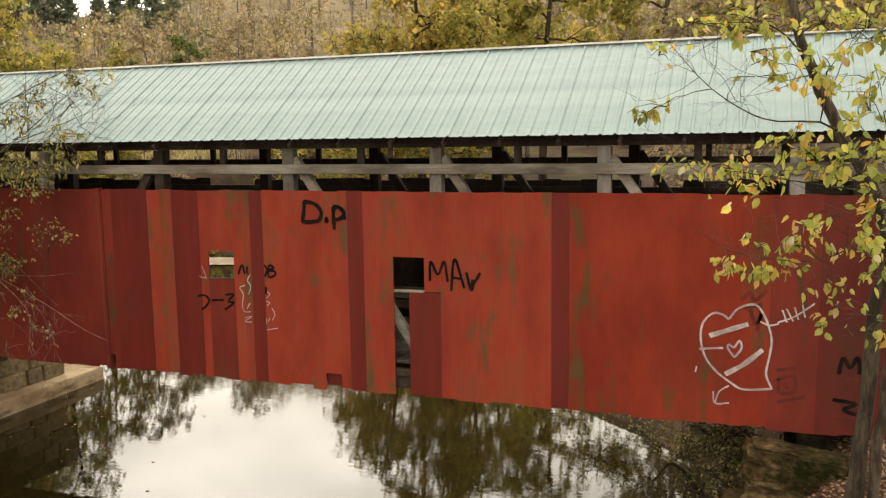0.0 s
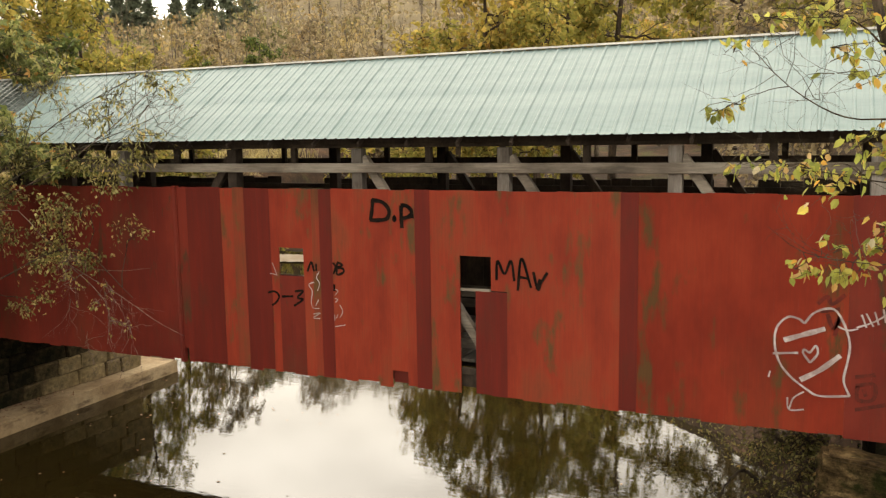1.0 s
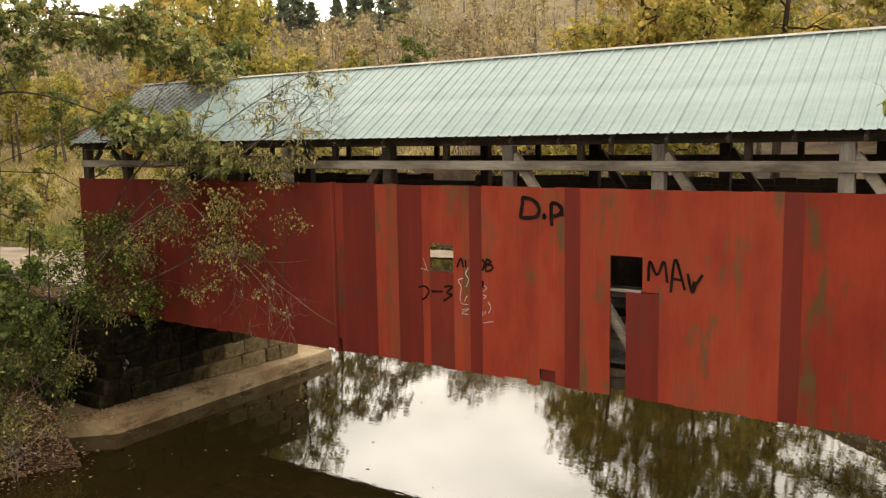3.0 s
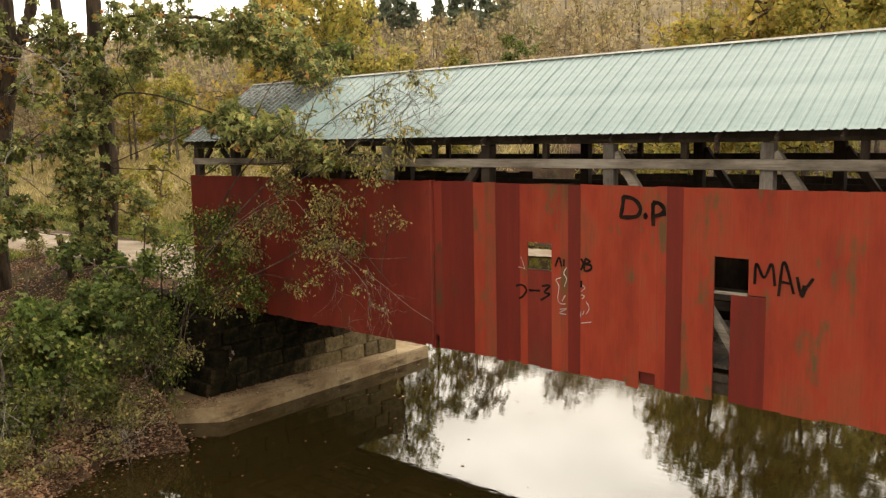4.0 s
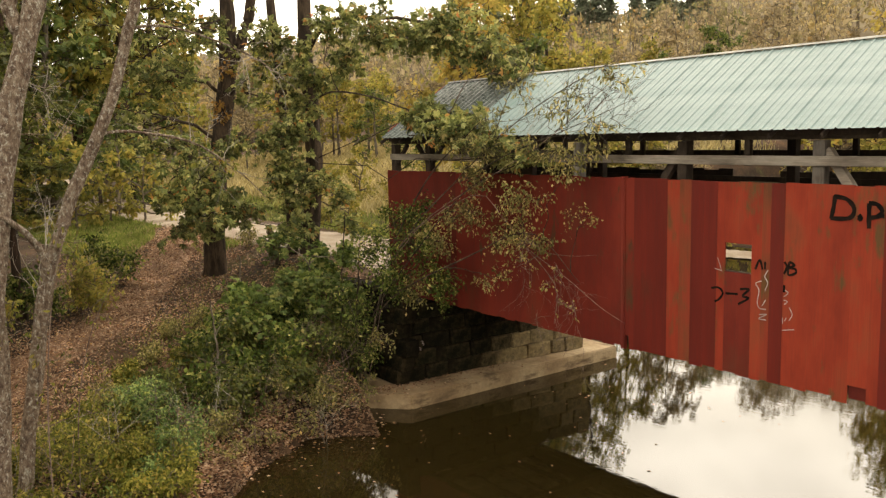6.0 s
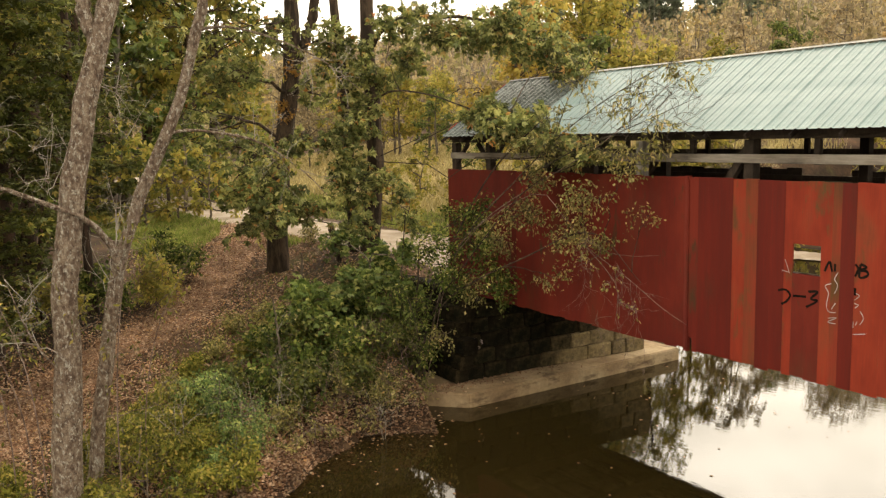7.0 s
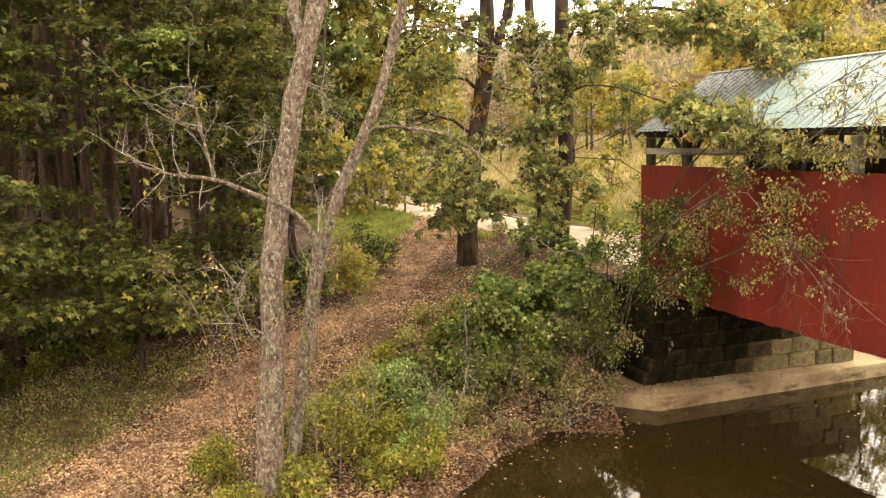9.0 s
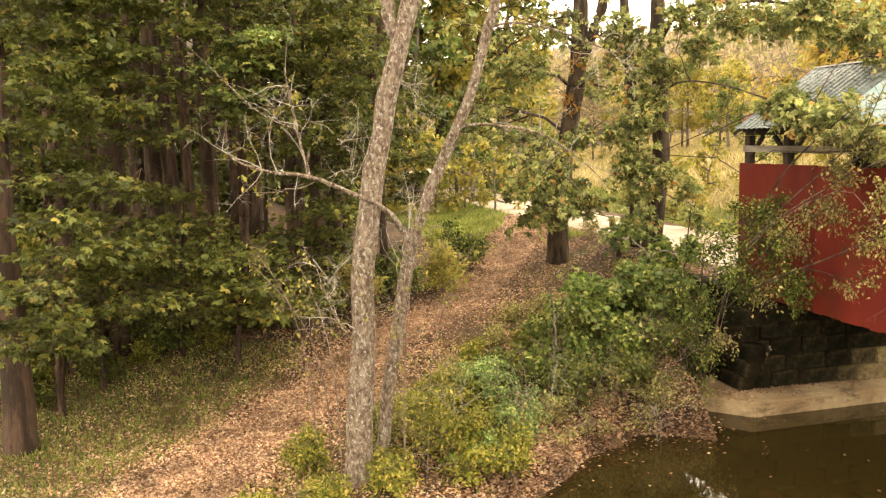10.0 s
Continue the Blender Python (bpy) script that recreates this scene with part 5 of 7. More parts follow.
# oaks beside the far portal
plant("oak_tree", "tall dark-barked oaks with grey-green leaves beside the bridge", "tree", (-28.6, 11.5, 3.0),
      [[(-28.9, 11.15, 2.1, 0.5), (-28.9, 11.2, 3.6, 0.37), (-28.75, 11.5, 6.8, 0.33), (-28.6, 11.9, 10.0, 0.3), (-28.6, 12.0, 13, 0.22), (-28.5, 12.0, 18, 0.1)],
       [(-28.6, 11.9, 9.4, 0.2), (-28.4, 12.4, 10.8, 0.19), (-28.3, 12.8, 12.2, 0.17), (-28.0, 13.2, 17, 0.1)]],
      [ball(-26.4, 9.5, 6.3, 1.3, 70), ball(-25.3, 9.8, 5.0, 1.0, 50), ball(-26.9, 10.6, 5.4, 0.9, 40), ball(-28, 9.0, 10.5, 2.0, 50), ball(-29, 11.5, 14, 2.4, 60), ball(-26.8, 12.2, 10.6, 1.3, 40), ball(-27.2, 12.0, 8.8, 0.9, 26), ball(-30, 9, 8, 1.6, 30), ball(-25.8, 9.0, 5.4, 0.8, 40, .6), ball(-25.8, 10.1, 5.5, 0.8, 36, .6), ball(-26.2, 11.3, 7.2, 1.0, 50, .6), ball(-26.0, 11.2, 4.8, 0.8, 40, .6), ball(-27.6, 9.2, 9.4, 1.3, 50, .6), ball(-26.8, 10.4, 10.8, 1.3, 50, .6), ball(-29.5, 10.2, 7.0, 1.2, 40, .6)],
      bark_dark, leaf_oak, group="oaks by the portal", seed=13, leaf=(0.2, 0.15), per_twig=9, droop=0.35, twig=0.008, limb=0.07, fine="lobed")
plant("oak_tree", "oak with several dark stems and branches over the roof", "tree", (-27.1, 13.8, 3.0),
      [[(-27.1, 14.0, 2.1, 0.44), (-27.1, 14.0, 3.5, 0.34), (-27.0, 14.25, 6.9, 0.3), (-27.0, 14.1, 11.7, 0.25), (-26.8, 14.2, 17, 0.1)],
       [(-27.3, 13.4, 2.1, 0.24), (-27.35, 13.45, 3.5, 0.19), (-27.0, 13.2, 7.9, 0.17), (-27.1, 12.9, 11.7, 0.15), (-27.2, 12.6, 16, 0.08)],
       [(-26.9, 12.7, 2.1, 0.2), (-26.95, 12.72, 3.2, 0.15), (-27.1, 12.6, 3.8, 0.13), (-27.2, 12.5, 4.3, 0.09)],
       [(-27.0, 14.1, 10.2, 0.1), (-25.2, 14.1, 11.0, 0.075), (-22.8, 14.6, 10.9, 0.06), (-20.8, 15.0, 10.5, 0.04), (-19.2, 15.6, 9.8, 0.025)],
       [(-27.0, 14.2, 8.4, 0.04), (-24.6, 13.6, 8.7, 0.03), (-22, 13.3, 8.5, 0.024), (-19.6, 13.2, 8.0, 0.02), (-17.6, 13.3, 7.5, 0.012)]],
      [ball(-25.2, 12.2, 7.3, 1.0, 60), ball(-25.0, 12.4, 5.7, 1.1, 70), ball(-24.2, 11.9, 4.6, 0.9, 50), ball(-25.9, 13.0, 9.0, 0.9, 40), ball(-26.2, 13.3, 8.2, 1.0, 56), ball(-25.6, 12.6, 6.4, 1.0, 60), ball(-26.6, 9.6, 4.6, 1.1, 56), ball(-26.3, 13.0, 10.4, 1.0, 50), ball(-25.6, 12.6, 7.6, 0.9, 50, .6), ball(-25.4, 13.6, 6.0, 0.8, 44, .6), ball(-25.3, 14.4, 5.2, 0.7, 30, .6), ball(-25.4, 13.2, 9.2, 1.0, 50, .6), ball(-25.2, 14.7, 9.8, 1.1, 50, .6), ball(-24.4, 14.2, 11.2, 1.2, 50, .6), ball(-23.8, 13.2, 10.6, 1.0, 40, .6), 
       ball(-21.7, 14.2, 10.3, 1.45, 100, .6), ball(-20.1, 14.9, 10.2, 1.4, 110, .6), ball(-18.9, 15.4, 9.6, 1.1, 80, .6), ball(-18.1, 15.5, 8.9, 0.6, 36), ball(-18.9, 13.2, 7.8, 0.8, 56, .6), ball(-18.0, 13.2, 7.7, 0.95, 80, .6), ball(-16.9, 13.2, 7.3, 1.0, 84, .6), ball(-15.9, 13.2, 7.0, 0.8, 56, .6), ball(-15.1, 13.2, 6.7, 0.6, 34, .6),
       ball(-24.5, 15.4, 14.4, 2.0, 60), ball(-26.5, 14, 14.5, 2.2, 60), ball(-23.4, 13.4, 4.6, 0.6, 18)],
      bark_dark, leaf_oak, group="oaks by the portal", seed=17, leaf=(0.18, 0.13), per_twig=9, droop=0.35, twig=0.006, limb=0.018, fine="lobed")
plant("climbing_vine", "vine with orange and yellow leaves climbing an oak", "vine", (-28.6, 11.2, 3.3),
      [[(-28.5, 11.05, 3.2, 0.02), (-28.45, 11.2, 5.5, 0.016), (-28.3, 11.35, 7.5, 0.012), (-28.2, 11.6, 9.6, 0.006)]],
      [(-28.4, 11.15, 5.4, .35, .35, .6, 14), (-28.3, 11.3, 6.8, .4, .4, .7, 22), (-28.2, 11.4, 8.2, .45, .45, .7, 26), (-28.1, 11.6, 9.4, .5, .5, .5, 18)],
      bark_dark, leaf_orange, seed=14, leaf=(0.13, 0.09), per_twig=6, droop=0.5, twig=0.004, limb=0.01)
plant("dogwood_bush", "arching bush with pale olive leaves hanging over the siding", "bush", (-18.4, 10.9, 0.7),
      [[(-19.3, 11.3, 0.6, 0.024), (-19.0, 11.5, 2.4, 0.02), (-17.6, 11.9, 4.2, 0.014), (-16.2, 12.6, 5.9, 0.01), (-14.6, 13.0, 6.6, 0.012)],
       [(-19.5, 11.3, 0.6, 0.022), (-19.3, 11.5, 2.4, 0.018), (-18.6, 12.0, 4.4, 0.013), (-17.6, 12.6, 6.3, 0.02), (-16.0, 13.0, 7.6, 0.01)],
       [(-19.2, 11.4, 0.6, 0.022), (-18.7, 11.7, 2.8, 0.018), (-15.8, 12.4, 4.4, 0.016), (-14.2, 12.9, 5.0, 0.014), (-13.0, 13.2, 4.0, 0.006)]],
      [(-17.4, 12.5, 4.7, .8, .4, .6, 60), (-16.1, 12.6, 5.4, 1.0, .4, .6, 70), (-14.8, 12.7, 4.95, .8, .4, .6, 62), (-14.3, 12.8, 5.8, .8, .35, .5, 52), (-13.9, 12.9, 4.8, .5, .3, .4, 22), (-12.6, 13.0, 5.5, .6, .3, .4, 10), (-15.3, 12.6, 3.9, .7, .35, .5, 20), (-16.1, 12.7, 6.3, .8, .4, .5, 50), (-13.4, 13.0, 6.4, .7, .3, .3, 16), (-18.0, 12.2, 3.4, .8, .4, .6, 44)],
      bark_dark, leaf_willow, seed=23, leaf=(0.09, 0.05), per_twig=10, droop=0.5, twig=0.004, limb=0.012, sag=0.25, shown=0.5, spread=0.07)
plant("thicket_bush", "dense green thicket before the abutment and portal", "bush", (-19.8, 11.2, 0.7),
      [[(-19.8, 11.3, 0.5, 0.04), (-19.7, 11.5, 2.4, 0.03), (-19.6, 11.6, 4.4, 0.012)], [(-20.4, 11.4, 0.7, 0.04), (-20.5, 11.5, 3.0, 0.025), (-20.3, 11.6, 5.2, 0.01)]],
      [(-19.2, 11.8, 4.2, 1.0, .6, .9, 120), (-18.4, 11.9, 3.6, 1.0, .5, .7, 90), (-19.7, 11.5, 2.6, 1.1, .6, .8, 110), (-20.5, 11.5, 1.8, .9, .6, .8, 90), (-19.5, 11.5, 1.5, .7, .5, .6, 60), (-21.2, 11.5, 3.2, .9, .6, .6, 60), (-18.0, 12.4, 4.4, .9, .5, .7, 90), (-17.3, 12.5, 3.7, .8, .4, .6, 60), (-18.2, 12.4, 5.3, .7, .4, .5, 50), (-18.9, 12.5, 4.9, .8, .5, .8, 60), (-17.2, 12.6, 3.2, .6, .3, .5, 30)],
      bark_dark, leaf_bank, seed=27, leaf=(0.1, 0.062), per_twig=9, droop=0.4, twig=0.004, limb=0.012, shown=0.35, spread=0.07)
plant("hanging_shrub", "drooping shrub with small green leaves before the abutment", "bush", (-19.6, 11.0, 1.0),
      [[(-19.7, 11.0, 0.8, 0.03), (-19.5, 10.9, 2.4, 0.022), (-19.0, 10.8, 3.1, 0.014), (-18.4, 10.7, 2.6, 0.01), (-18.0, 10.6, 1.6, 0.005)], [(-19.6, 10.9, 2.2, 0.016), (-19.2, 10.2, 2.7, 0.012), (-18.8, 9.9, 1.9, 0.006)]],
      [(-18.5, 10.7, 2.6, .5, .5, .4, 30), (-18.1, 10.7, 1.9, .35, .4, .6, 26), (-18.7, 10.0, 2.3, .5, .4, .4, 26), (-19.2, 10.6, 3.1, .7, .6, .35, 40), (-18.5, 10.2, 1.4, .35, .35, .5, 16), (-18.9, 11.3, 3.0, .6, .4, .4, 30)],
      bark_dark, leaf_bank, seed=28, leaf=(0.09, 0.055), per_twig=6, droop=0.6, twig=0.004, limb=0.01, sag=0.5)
plant("willow_bush", "bare reddish twigs of an arching bush before the siding", "bush", (-19.4, 11.5, 0.5),
      [[(-19.4, 11.6, 0.6, 0.011), (-18.4, 12.0, 4.2, 0.01), (-16.1, 12.7, 5.8, 0.009), (-15.2, 12.9, 5.3, 0.009), (-14.6, 13.0, 4.7, 0.009), (-14.0, 13.1, 4.2, 0.008), (-13.7, 13.2, 3.7, 0.007), (-13.8, 13.2, 2.95, 0.004)],
       [(-14.6, 13.0, 4.7, 0.008), (-14.2, 13.1, 4.45, 0.008), (-13.3, 13.2, 4.0, 0.007), (-12.4, 13.2, 3.55, 0.006), (-11.7, 13.2, 3.3, 0.003)],
       [(-15.2, 12.9, 5.3, 0.008), (-14.2, 13.1, 4.65, 0.007), (-13.4, 13.2, 4.55, 0.006), (-12.5, 13.2, 4.65, 0.003)],
       [(-19.6, 11.6, 0.6, 0.011), (-18.4, 12.1, 4.4, 0.01), (-14.2, 13.2, 7.0, 0.009), (-12.6, 13.6, 8.2, 0.008)]],
      [(-13.8, 13.1, 4.0, .5, .2, .6, 16), (-13.3, 13.2, 3.4, .5, .2, .5, 12), (-14.3, 12.9, 4.9, .7, .3, .5, 22), (-14.6, 12.8, 4.2, .5, .3, .6, 12)],
      twig_red, leaf_willow, seed=29, leaf=(0.09, 0.05), per_twig=2.5, droop=0.6, twig=0.0055, limb=0.012, sag=0.7)
willow = plant("willow_tree", "thin-stemmed willow with narrow olive leaves before the roof", "tree", (-19.7, 11.6, 0.6),
      [[(-19.7, 11.6, 0.5, 0.03), (-18.8, 12.1, 4.0, 0.022), (-16.6, 12.7, 6.2, 0.014), (-14.8, 13.0, 7.5, 0.011), (-13.4, 13.2, 8.2, 0.008), (-12.0, 13.3, 8.7, 0.004)],
       [(-16.6, 12.7, 6.1, 0.014), (-14.8, 12.8, 6.8, 0.011), (-13.2, 13.0, 7.3, 0.008), (-11.4, 13.2, 7.9, 0.004)],
       [(-15.6, 12.9, 6.9, 0.011), (-15.0, 12.9, 8.0, 0.008), (-14.2, 13.0, 9.0, 0.004)]],
      [(-13.2, 13.1, 7.9, 1.0, .3, .6, 40), (-11.9, 13.2, 8.4, .8, .3, .45, 34), (-14.4, 12.9, 8.3, .8, .3, .7, 40), (-15.3, 12.8, 7.6, .7, .3, .6, 30), (-12.6, 13.2, 7.2, .8, .3, .4, 26),
       (-14.2, 13.0, 6.85, .9, .3, .4, 60), (-15.6, 12.9, 6.95, .9, .35, .45, 66), (-13.1, 13.1, 6.7, .7, .3, .3, 34), (-12.2, 13.2, 6.9, .6, .25, .2, 16), (-16.6, 12.8, 6.9, .8, .35, .5, 50)],
      twig_olive, leaf_willow, seed=31, leaf=(0.13, 0.04), per_twig=5, droop=0.7, twig=0.004, limb=0.006, sag=0.05)
rng = np.random.default_rng(35)
haze = Build()
twiggy(haze, rng, [[(-16.0, 12.8, 6.6), (-14.8, 13.0, 7.5), (-13.4, 13.2, 8.2)], [(-15.2, 12.9, 6.7), (-13.8, 13.0, 7.2), (-12.2, 13.2, 7.8)], [(-15.6, 12.9, 6.9), (-15.0, 12.9, 8.0), (-14.2, 13.0, 9.0)], [(-14.6, 13.0, 6.8), (-13.4, 13.1, 7.8), (-12.4, 13.2, 8.5)], [(-14.0, 13.0, 6.8), (-12.8, 13.1, 7.2), (-11.6, 13.2, 7.7)]], 9, 1.5, 0.008, 2, 0.25)
haze.v = [v - np.array((-19.7, 11.6, 0.6)) for v in haze.v]
tagged(part("twigwork", haze.mesh("twigwork", twig_olive, True), willow, "fine bare olive-brown twigs"), kind="stuff")

rng = np.random.default_rng(33)
arch = Build()
twiggy(arch, rng, [[(-14.6, 13.0, 4.7), (-14.0, 13.1, 4.2), (-13.7, 13.2, 3.7), (-13.8, 13.2, 2.95)], [(-13.7, 13.2, 3.75), (-13.4, 13.2, 3.35), (-13.0, 13.2, 2.9)], [(-13.8, 13.2, 3.85), (-14.35, 13.2, 3.2), (-14.5, 13.2, 2.8)], [(-14.2, 13.1, 4.4), (-13.3, 13.2, 4.0), (-12.4, 13.2, 3.55)], [(-14.2, 13.1, 4.9), (-14.6, 13.1, 4.3), (-14.7, 13.1, 3.6)], [(-16.0, 12.7, 6.4), (-14.6, 13.0, 7.1), (-13.2, 13.2, 7.7), (-12.0, 13.3, 8.1)], [(-15.6, 12.8, 6.6), (-14.6, 13.0, 7.8), (-13.8, 13.1, 8.6)]], 5, 1.1, 0.0055, 1, -0.5)
off = np.array((-19.4, 11.5, 0.5))
arch.v = [v - off for v in arch.v]
tagged(part("bare_twigwork", arch.mesh("bare_twigwork", twig_red, True), bpy.data.objects["willow_bush"], "bare pinkish twigs"), kind="stuff")
for q, (x, y) in enumerate([(-17.8, 6.9), (-18.2, 8.2), (-17.6, 9.3), (-18.4, 10.2), (-17.0, 5.8), (-19.2, 9.9), (-16.2, 4.0), (-15.4, 2.9), (-16.9, 2.4), (-18.9, 7.2)]):
    z = float(ground_z(x, y))
    br = Build()
    legs = [[(x, y, z), (x + rng.uniform(-.3, .3), y + rng.uniform(-.3, .3), z + 0.6), (x + rng.uniform(-.6, .6), y + rng.uniform(-.6, .6), z + 1.3)] for u in range(4)]
    br.add(*tubes([smooth_line(np.array(l), 6) for l in legs], np.tile(np.linspace(0.01, 0.003, 6), (4, 1)), 4))
    twiggy(br, rng, [smooth_line(np.array(l), 6) for l in legs], 6, 0.6, 0.004, 1, 0.1)
    br.v = [v - np.array((x, y, z)) for v in br.v]
    ob = tagged(new("bare_shrub", br.mesh("bare_shrub", twig_red if q % 2 else twig_pale, True)), "leafless twiggy shrub on the leaf-strewn bank", "bush", "bare shrubs on the bank")
    ob.location = (x, y, z)

# bank bushes between path and water
plant("maple_sapling", "broad-leaved green sapling on the shaded bank", "bush", (-21.3, 10.6, 1.6),
      [[(-21.4, 10.4, 1.3, 0.07), (-21.3, 10.7, 2.6, 0.05), (-21.2, 11.0, 4.0, 0.02)], [(-21.6, 9.2, 1.2, 0.06), (-21.5, 9.0, 2.6, 0.04), (-21.3, 8.9, 4.2, 0.02)]],
      [(-21.0, 10.6, 3.4, 1.0, .9, .3, 60), (-20.8, 9.6, 3.0, 1.2, .9, .28, 60), (-20.6, 8.6, 2.6, 1.1, .9, .28, 56), (-20.2, 10.9, 2.6, .9, .8, .3, 50), (-21.6, 9.0, 3.2, 1.0, .8, .25, 44), (-20.3, 9.8, 2.1, 1.0, .8, .3, 44), (-21.8, 11.2, 3.3, .8, .7, .25, 30), (-20.4, 11.4, 3.2, .7, .6, .3, 36), (-23.4, 11.2, 4.1, .8, .6, .35, 30), (-21.8, 11.4, 3.8, .7, .5, .35, 34), (-20.6, 11.5, 4.0, .6, .5, .3, 24)],
      bark_grey, leaf_maple, group="bank bushes", seed=37, leaf=(0.16, 0.14), per_twig=9, droop=0.3, flat=0.8, twig=0.005, limb=0.02, fine="lobed", shown=0.4, spread=0.08)
plant("bank_bush", "dense dark green bush on the river bank", "bush", (-19.7, 7.8, 0.9),
      [[(-19.7, 7.6, 0.7, 0.05), (-19.6, 7.5, 2.2, 0.03), (-19.6, 7.4, 3.4, 0.015)], [(-19.9, 9.5, 0.8, 0.05), (-19.8, 9.7, 2.4, 0.03)]],
      [ball(-19.6, 7.6, 1.9, 1.0, 90, .7), ball(-19.6, 9.2, 1.9, 0.9, 70, .7), ball(-18.9, 7.0, 1.6, 0.8, 60, .7), ball(-19.0, 8.5, 1.4, 0.8, 55, .7), ball(-20.6, 7.6, 2.1, 0.9, 60, .7), (-20.6, 8.2, 2.7, 1.0, 1.0, .3, 50)],
      bark_grey, leaf_bank, group="bank bushes", seed=41, leaf=(0.13, 0.085), per_twig=13, droop=0.3, flat=0.6, twig=0.005, limb=0.015, shown=0.3, spread=0.09)
plant("fern_bush", "feathery blue-green bush on the lower bank", "bush", (-16.6, 5.3, 0.6),
      [[(-17.0, 5.3, 0.5, 0.03), (-17.1, 5.2, 1.6, 0.02), (-17.1, 5.2, 2.3, 0.01)], [(-16.3, 5.0, 0.4, 0.03), (-16.1, 5.2, 1.4, 0.015)]],
      [(-17.4, 5.3, 2.0, .8, .8, .3, 70), (-17.0, 5.6, 1.5, .8, .8, .35, 80), ball(-16.3, 5.2, 1.2, 0.7, 80, .6), ball(-15.7, 4.4, 1.0, 0.7, 70, .6), (-18.0, 4.9, 1.9, .7, .7, .3, 50)],
      bark_grey, leaf_fern, group="bank bushes", seed=43, leaf=(0.085, 0.04), per_twig=18, shown=0.5, spread=0.06, droop=0.1, flat=0.8, twig=0.004, limb=0.015)
plant("weed_bush", "tangle of lime and yellow weeds by the water", "bush", (-15.2, 3.2, 0.6),
      [[(-15.2, 3.2, 0.5, 0.02), (-15.1, 3.2, 1.2, 0.012), (-15.0, 3.2, 1.7, 0.006)], [(-14.6, 1.6, 0.5, 0.02), (-14.5, 1.5, 1.3, 0.008)]],
      [ball(-15.6, 3.5, 1.5, 0.8, 90, .7), ball(-14.8, 2.5, 1.2, 0.75, 90, .6), ball(-14.3, 1.2, 1.1, 0.6, 70, .6), ball(-15.0, 4.0, 0.95, 0.65, 60, .6), ball(-16.6, 3.4, 1.4, 0.7, 50, .6), ball(-14.2, 0.0, 1.0, 0.5, 40, .6), ball(-16.2, 2.6, 1.3, .5, 26, .6)],
      bark_grey, leaf_lime, group="bank bushes", seed=47, leaf=(0.1, 0.05), per_twig=18, shown=0.5, spread=0.07, droop=0.2, flat=0.5, twig=0.004, limb=0.01)
plant("bramble_bush", "thin brambles with yellowing leaves over the leaf litter", "bush", (-18.2, 6.2, 0.6),
      [[(-18.6, 9.6, 0.4, 0.02), (-18.3, 9.7, 1.4, 0.01)], [(-17.4, 7.4, 0.3, 0.015), (-17.3, 7.4, 0.9, 0.006)]],
      [ball(-18.0, 9.9, 1.0, 0.7, 50), ball(-17.4, 7.6, 0.7, 0.6, 40, .5), ball(-16.9, 6.6, 0.6, 0.5, 30, .5), ball(-18.4, 10.9, 0.9, 0.5, 30), ball(-18.9, 11.4, 1.9, .7, 40), ball(-17.9, 6.6, 0.8, .6, 36, .6), ball(-18.3, 8.4, 1.0, .7, 46, .6), ball(-17.7, 8.9, .6, .5, 26, .5), ball(-19.2, 9.4, 1.4, .8, 50, .6), ball(-17.8, 10.4, .6, .5, 30, .6), ball(-19.9, 10.4, 1.6, .8, 50, .7)],
      twig_red, leaf_willow, group="bank bushes", seed=53, leaf=(0.09, 0.05), per_twig=8, droop=0.3, twig=0.004, limb=0.01, sag=0.4)

BANK = [(-17.4, 4.4, 0.7, 0), (-18.3, 5.4, 0.7, 1), (-19.2, 6.0, 0.6, 1), (-20.4, 8.6, 0.8, 1), (-21.4, 10.2, 0.8, 2), (-20.6, 11.6, 0.8, 1), (-18.2, 7.4, 0.7, 1), (-17.0, 3.2, 0.6, 0), (-15.9, 1.0, 0.45, 0), (-16.1, 4.4, 0.6, 0), (-15.3, 4.9, 0.5, 0), (-19.4, 10.6, 0.7, 1), (-18.3, 9.5, 0.5, 3), (-17.5, 6.7, 0.45, 3), (-18.6, 8.9, 0.6, 3), (-16.6, 5.6, 0.4, 3), (-18.6, 9.2, 0.7, 1), (-23.6, 8.6, 0.4, 3), (-24.8, 12.0, 0.5, 3), (-30.5, 13.2, 0.45, 3), (-23.2, 12.4, 0.6, 2)]
BANK += [(x, y, 0.32, 3 if q % 2 else 0) for q, (x, y) in enumerate([(-17.6, 2.6), (-18.4, 3.4), (-19.2, 4.2), (-20.1, 4.9), (-20.9, 5.7), (-21.8, 6.6), (-18.9, 4.9), (-20.0, 6.1), (-21.3, 7.3), (-22.4, 8.2), (-17.3, 3.9), (-22.9, 9.6), (-19.6, 5.5), (-24.2, 10.2), (-18.0, 4.2), (-23.4, 7.6)])]
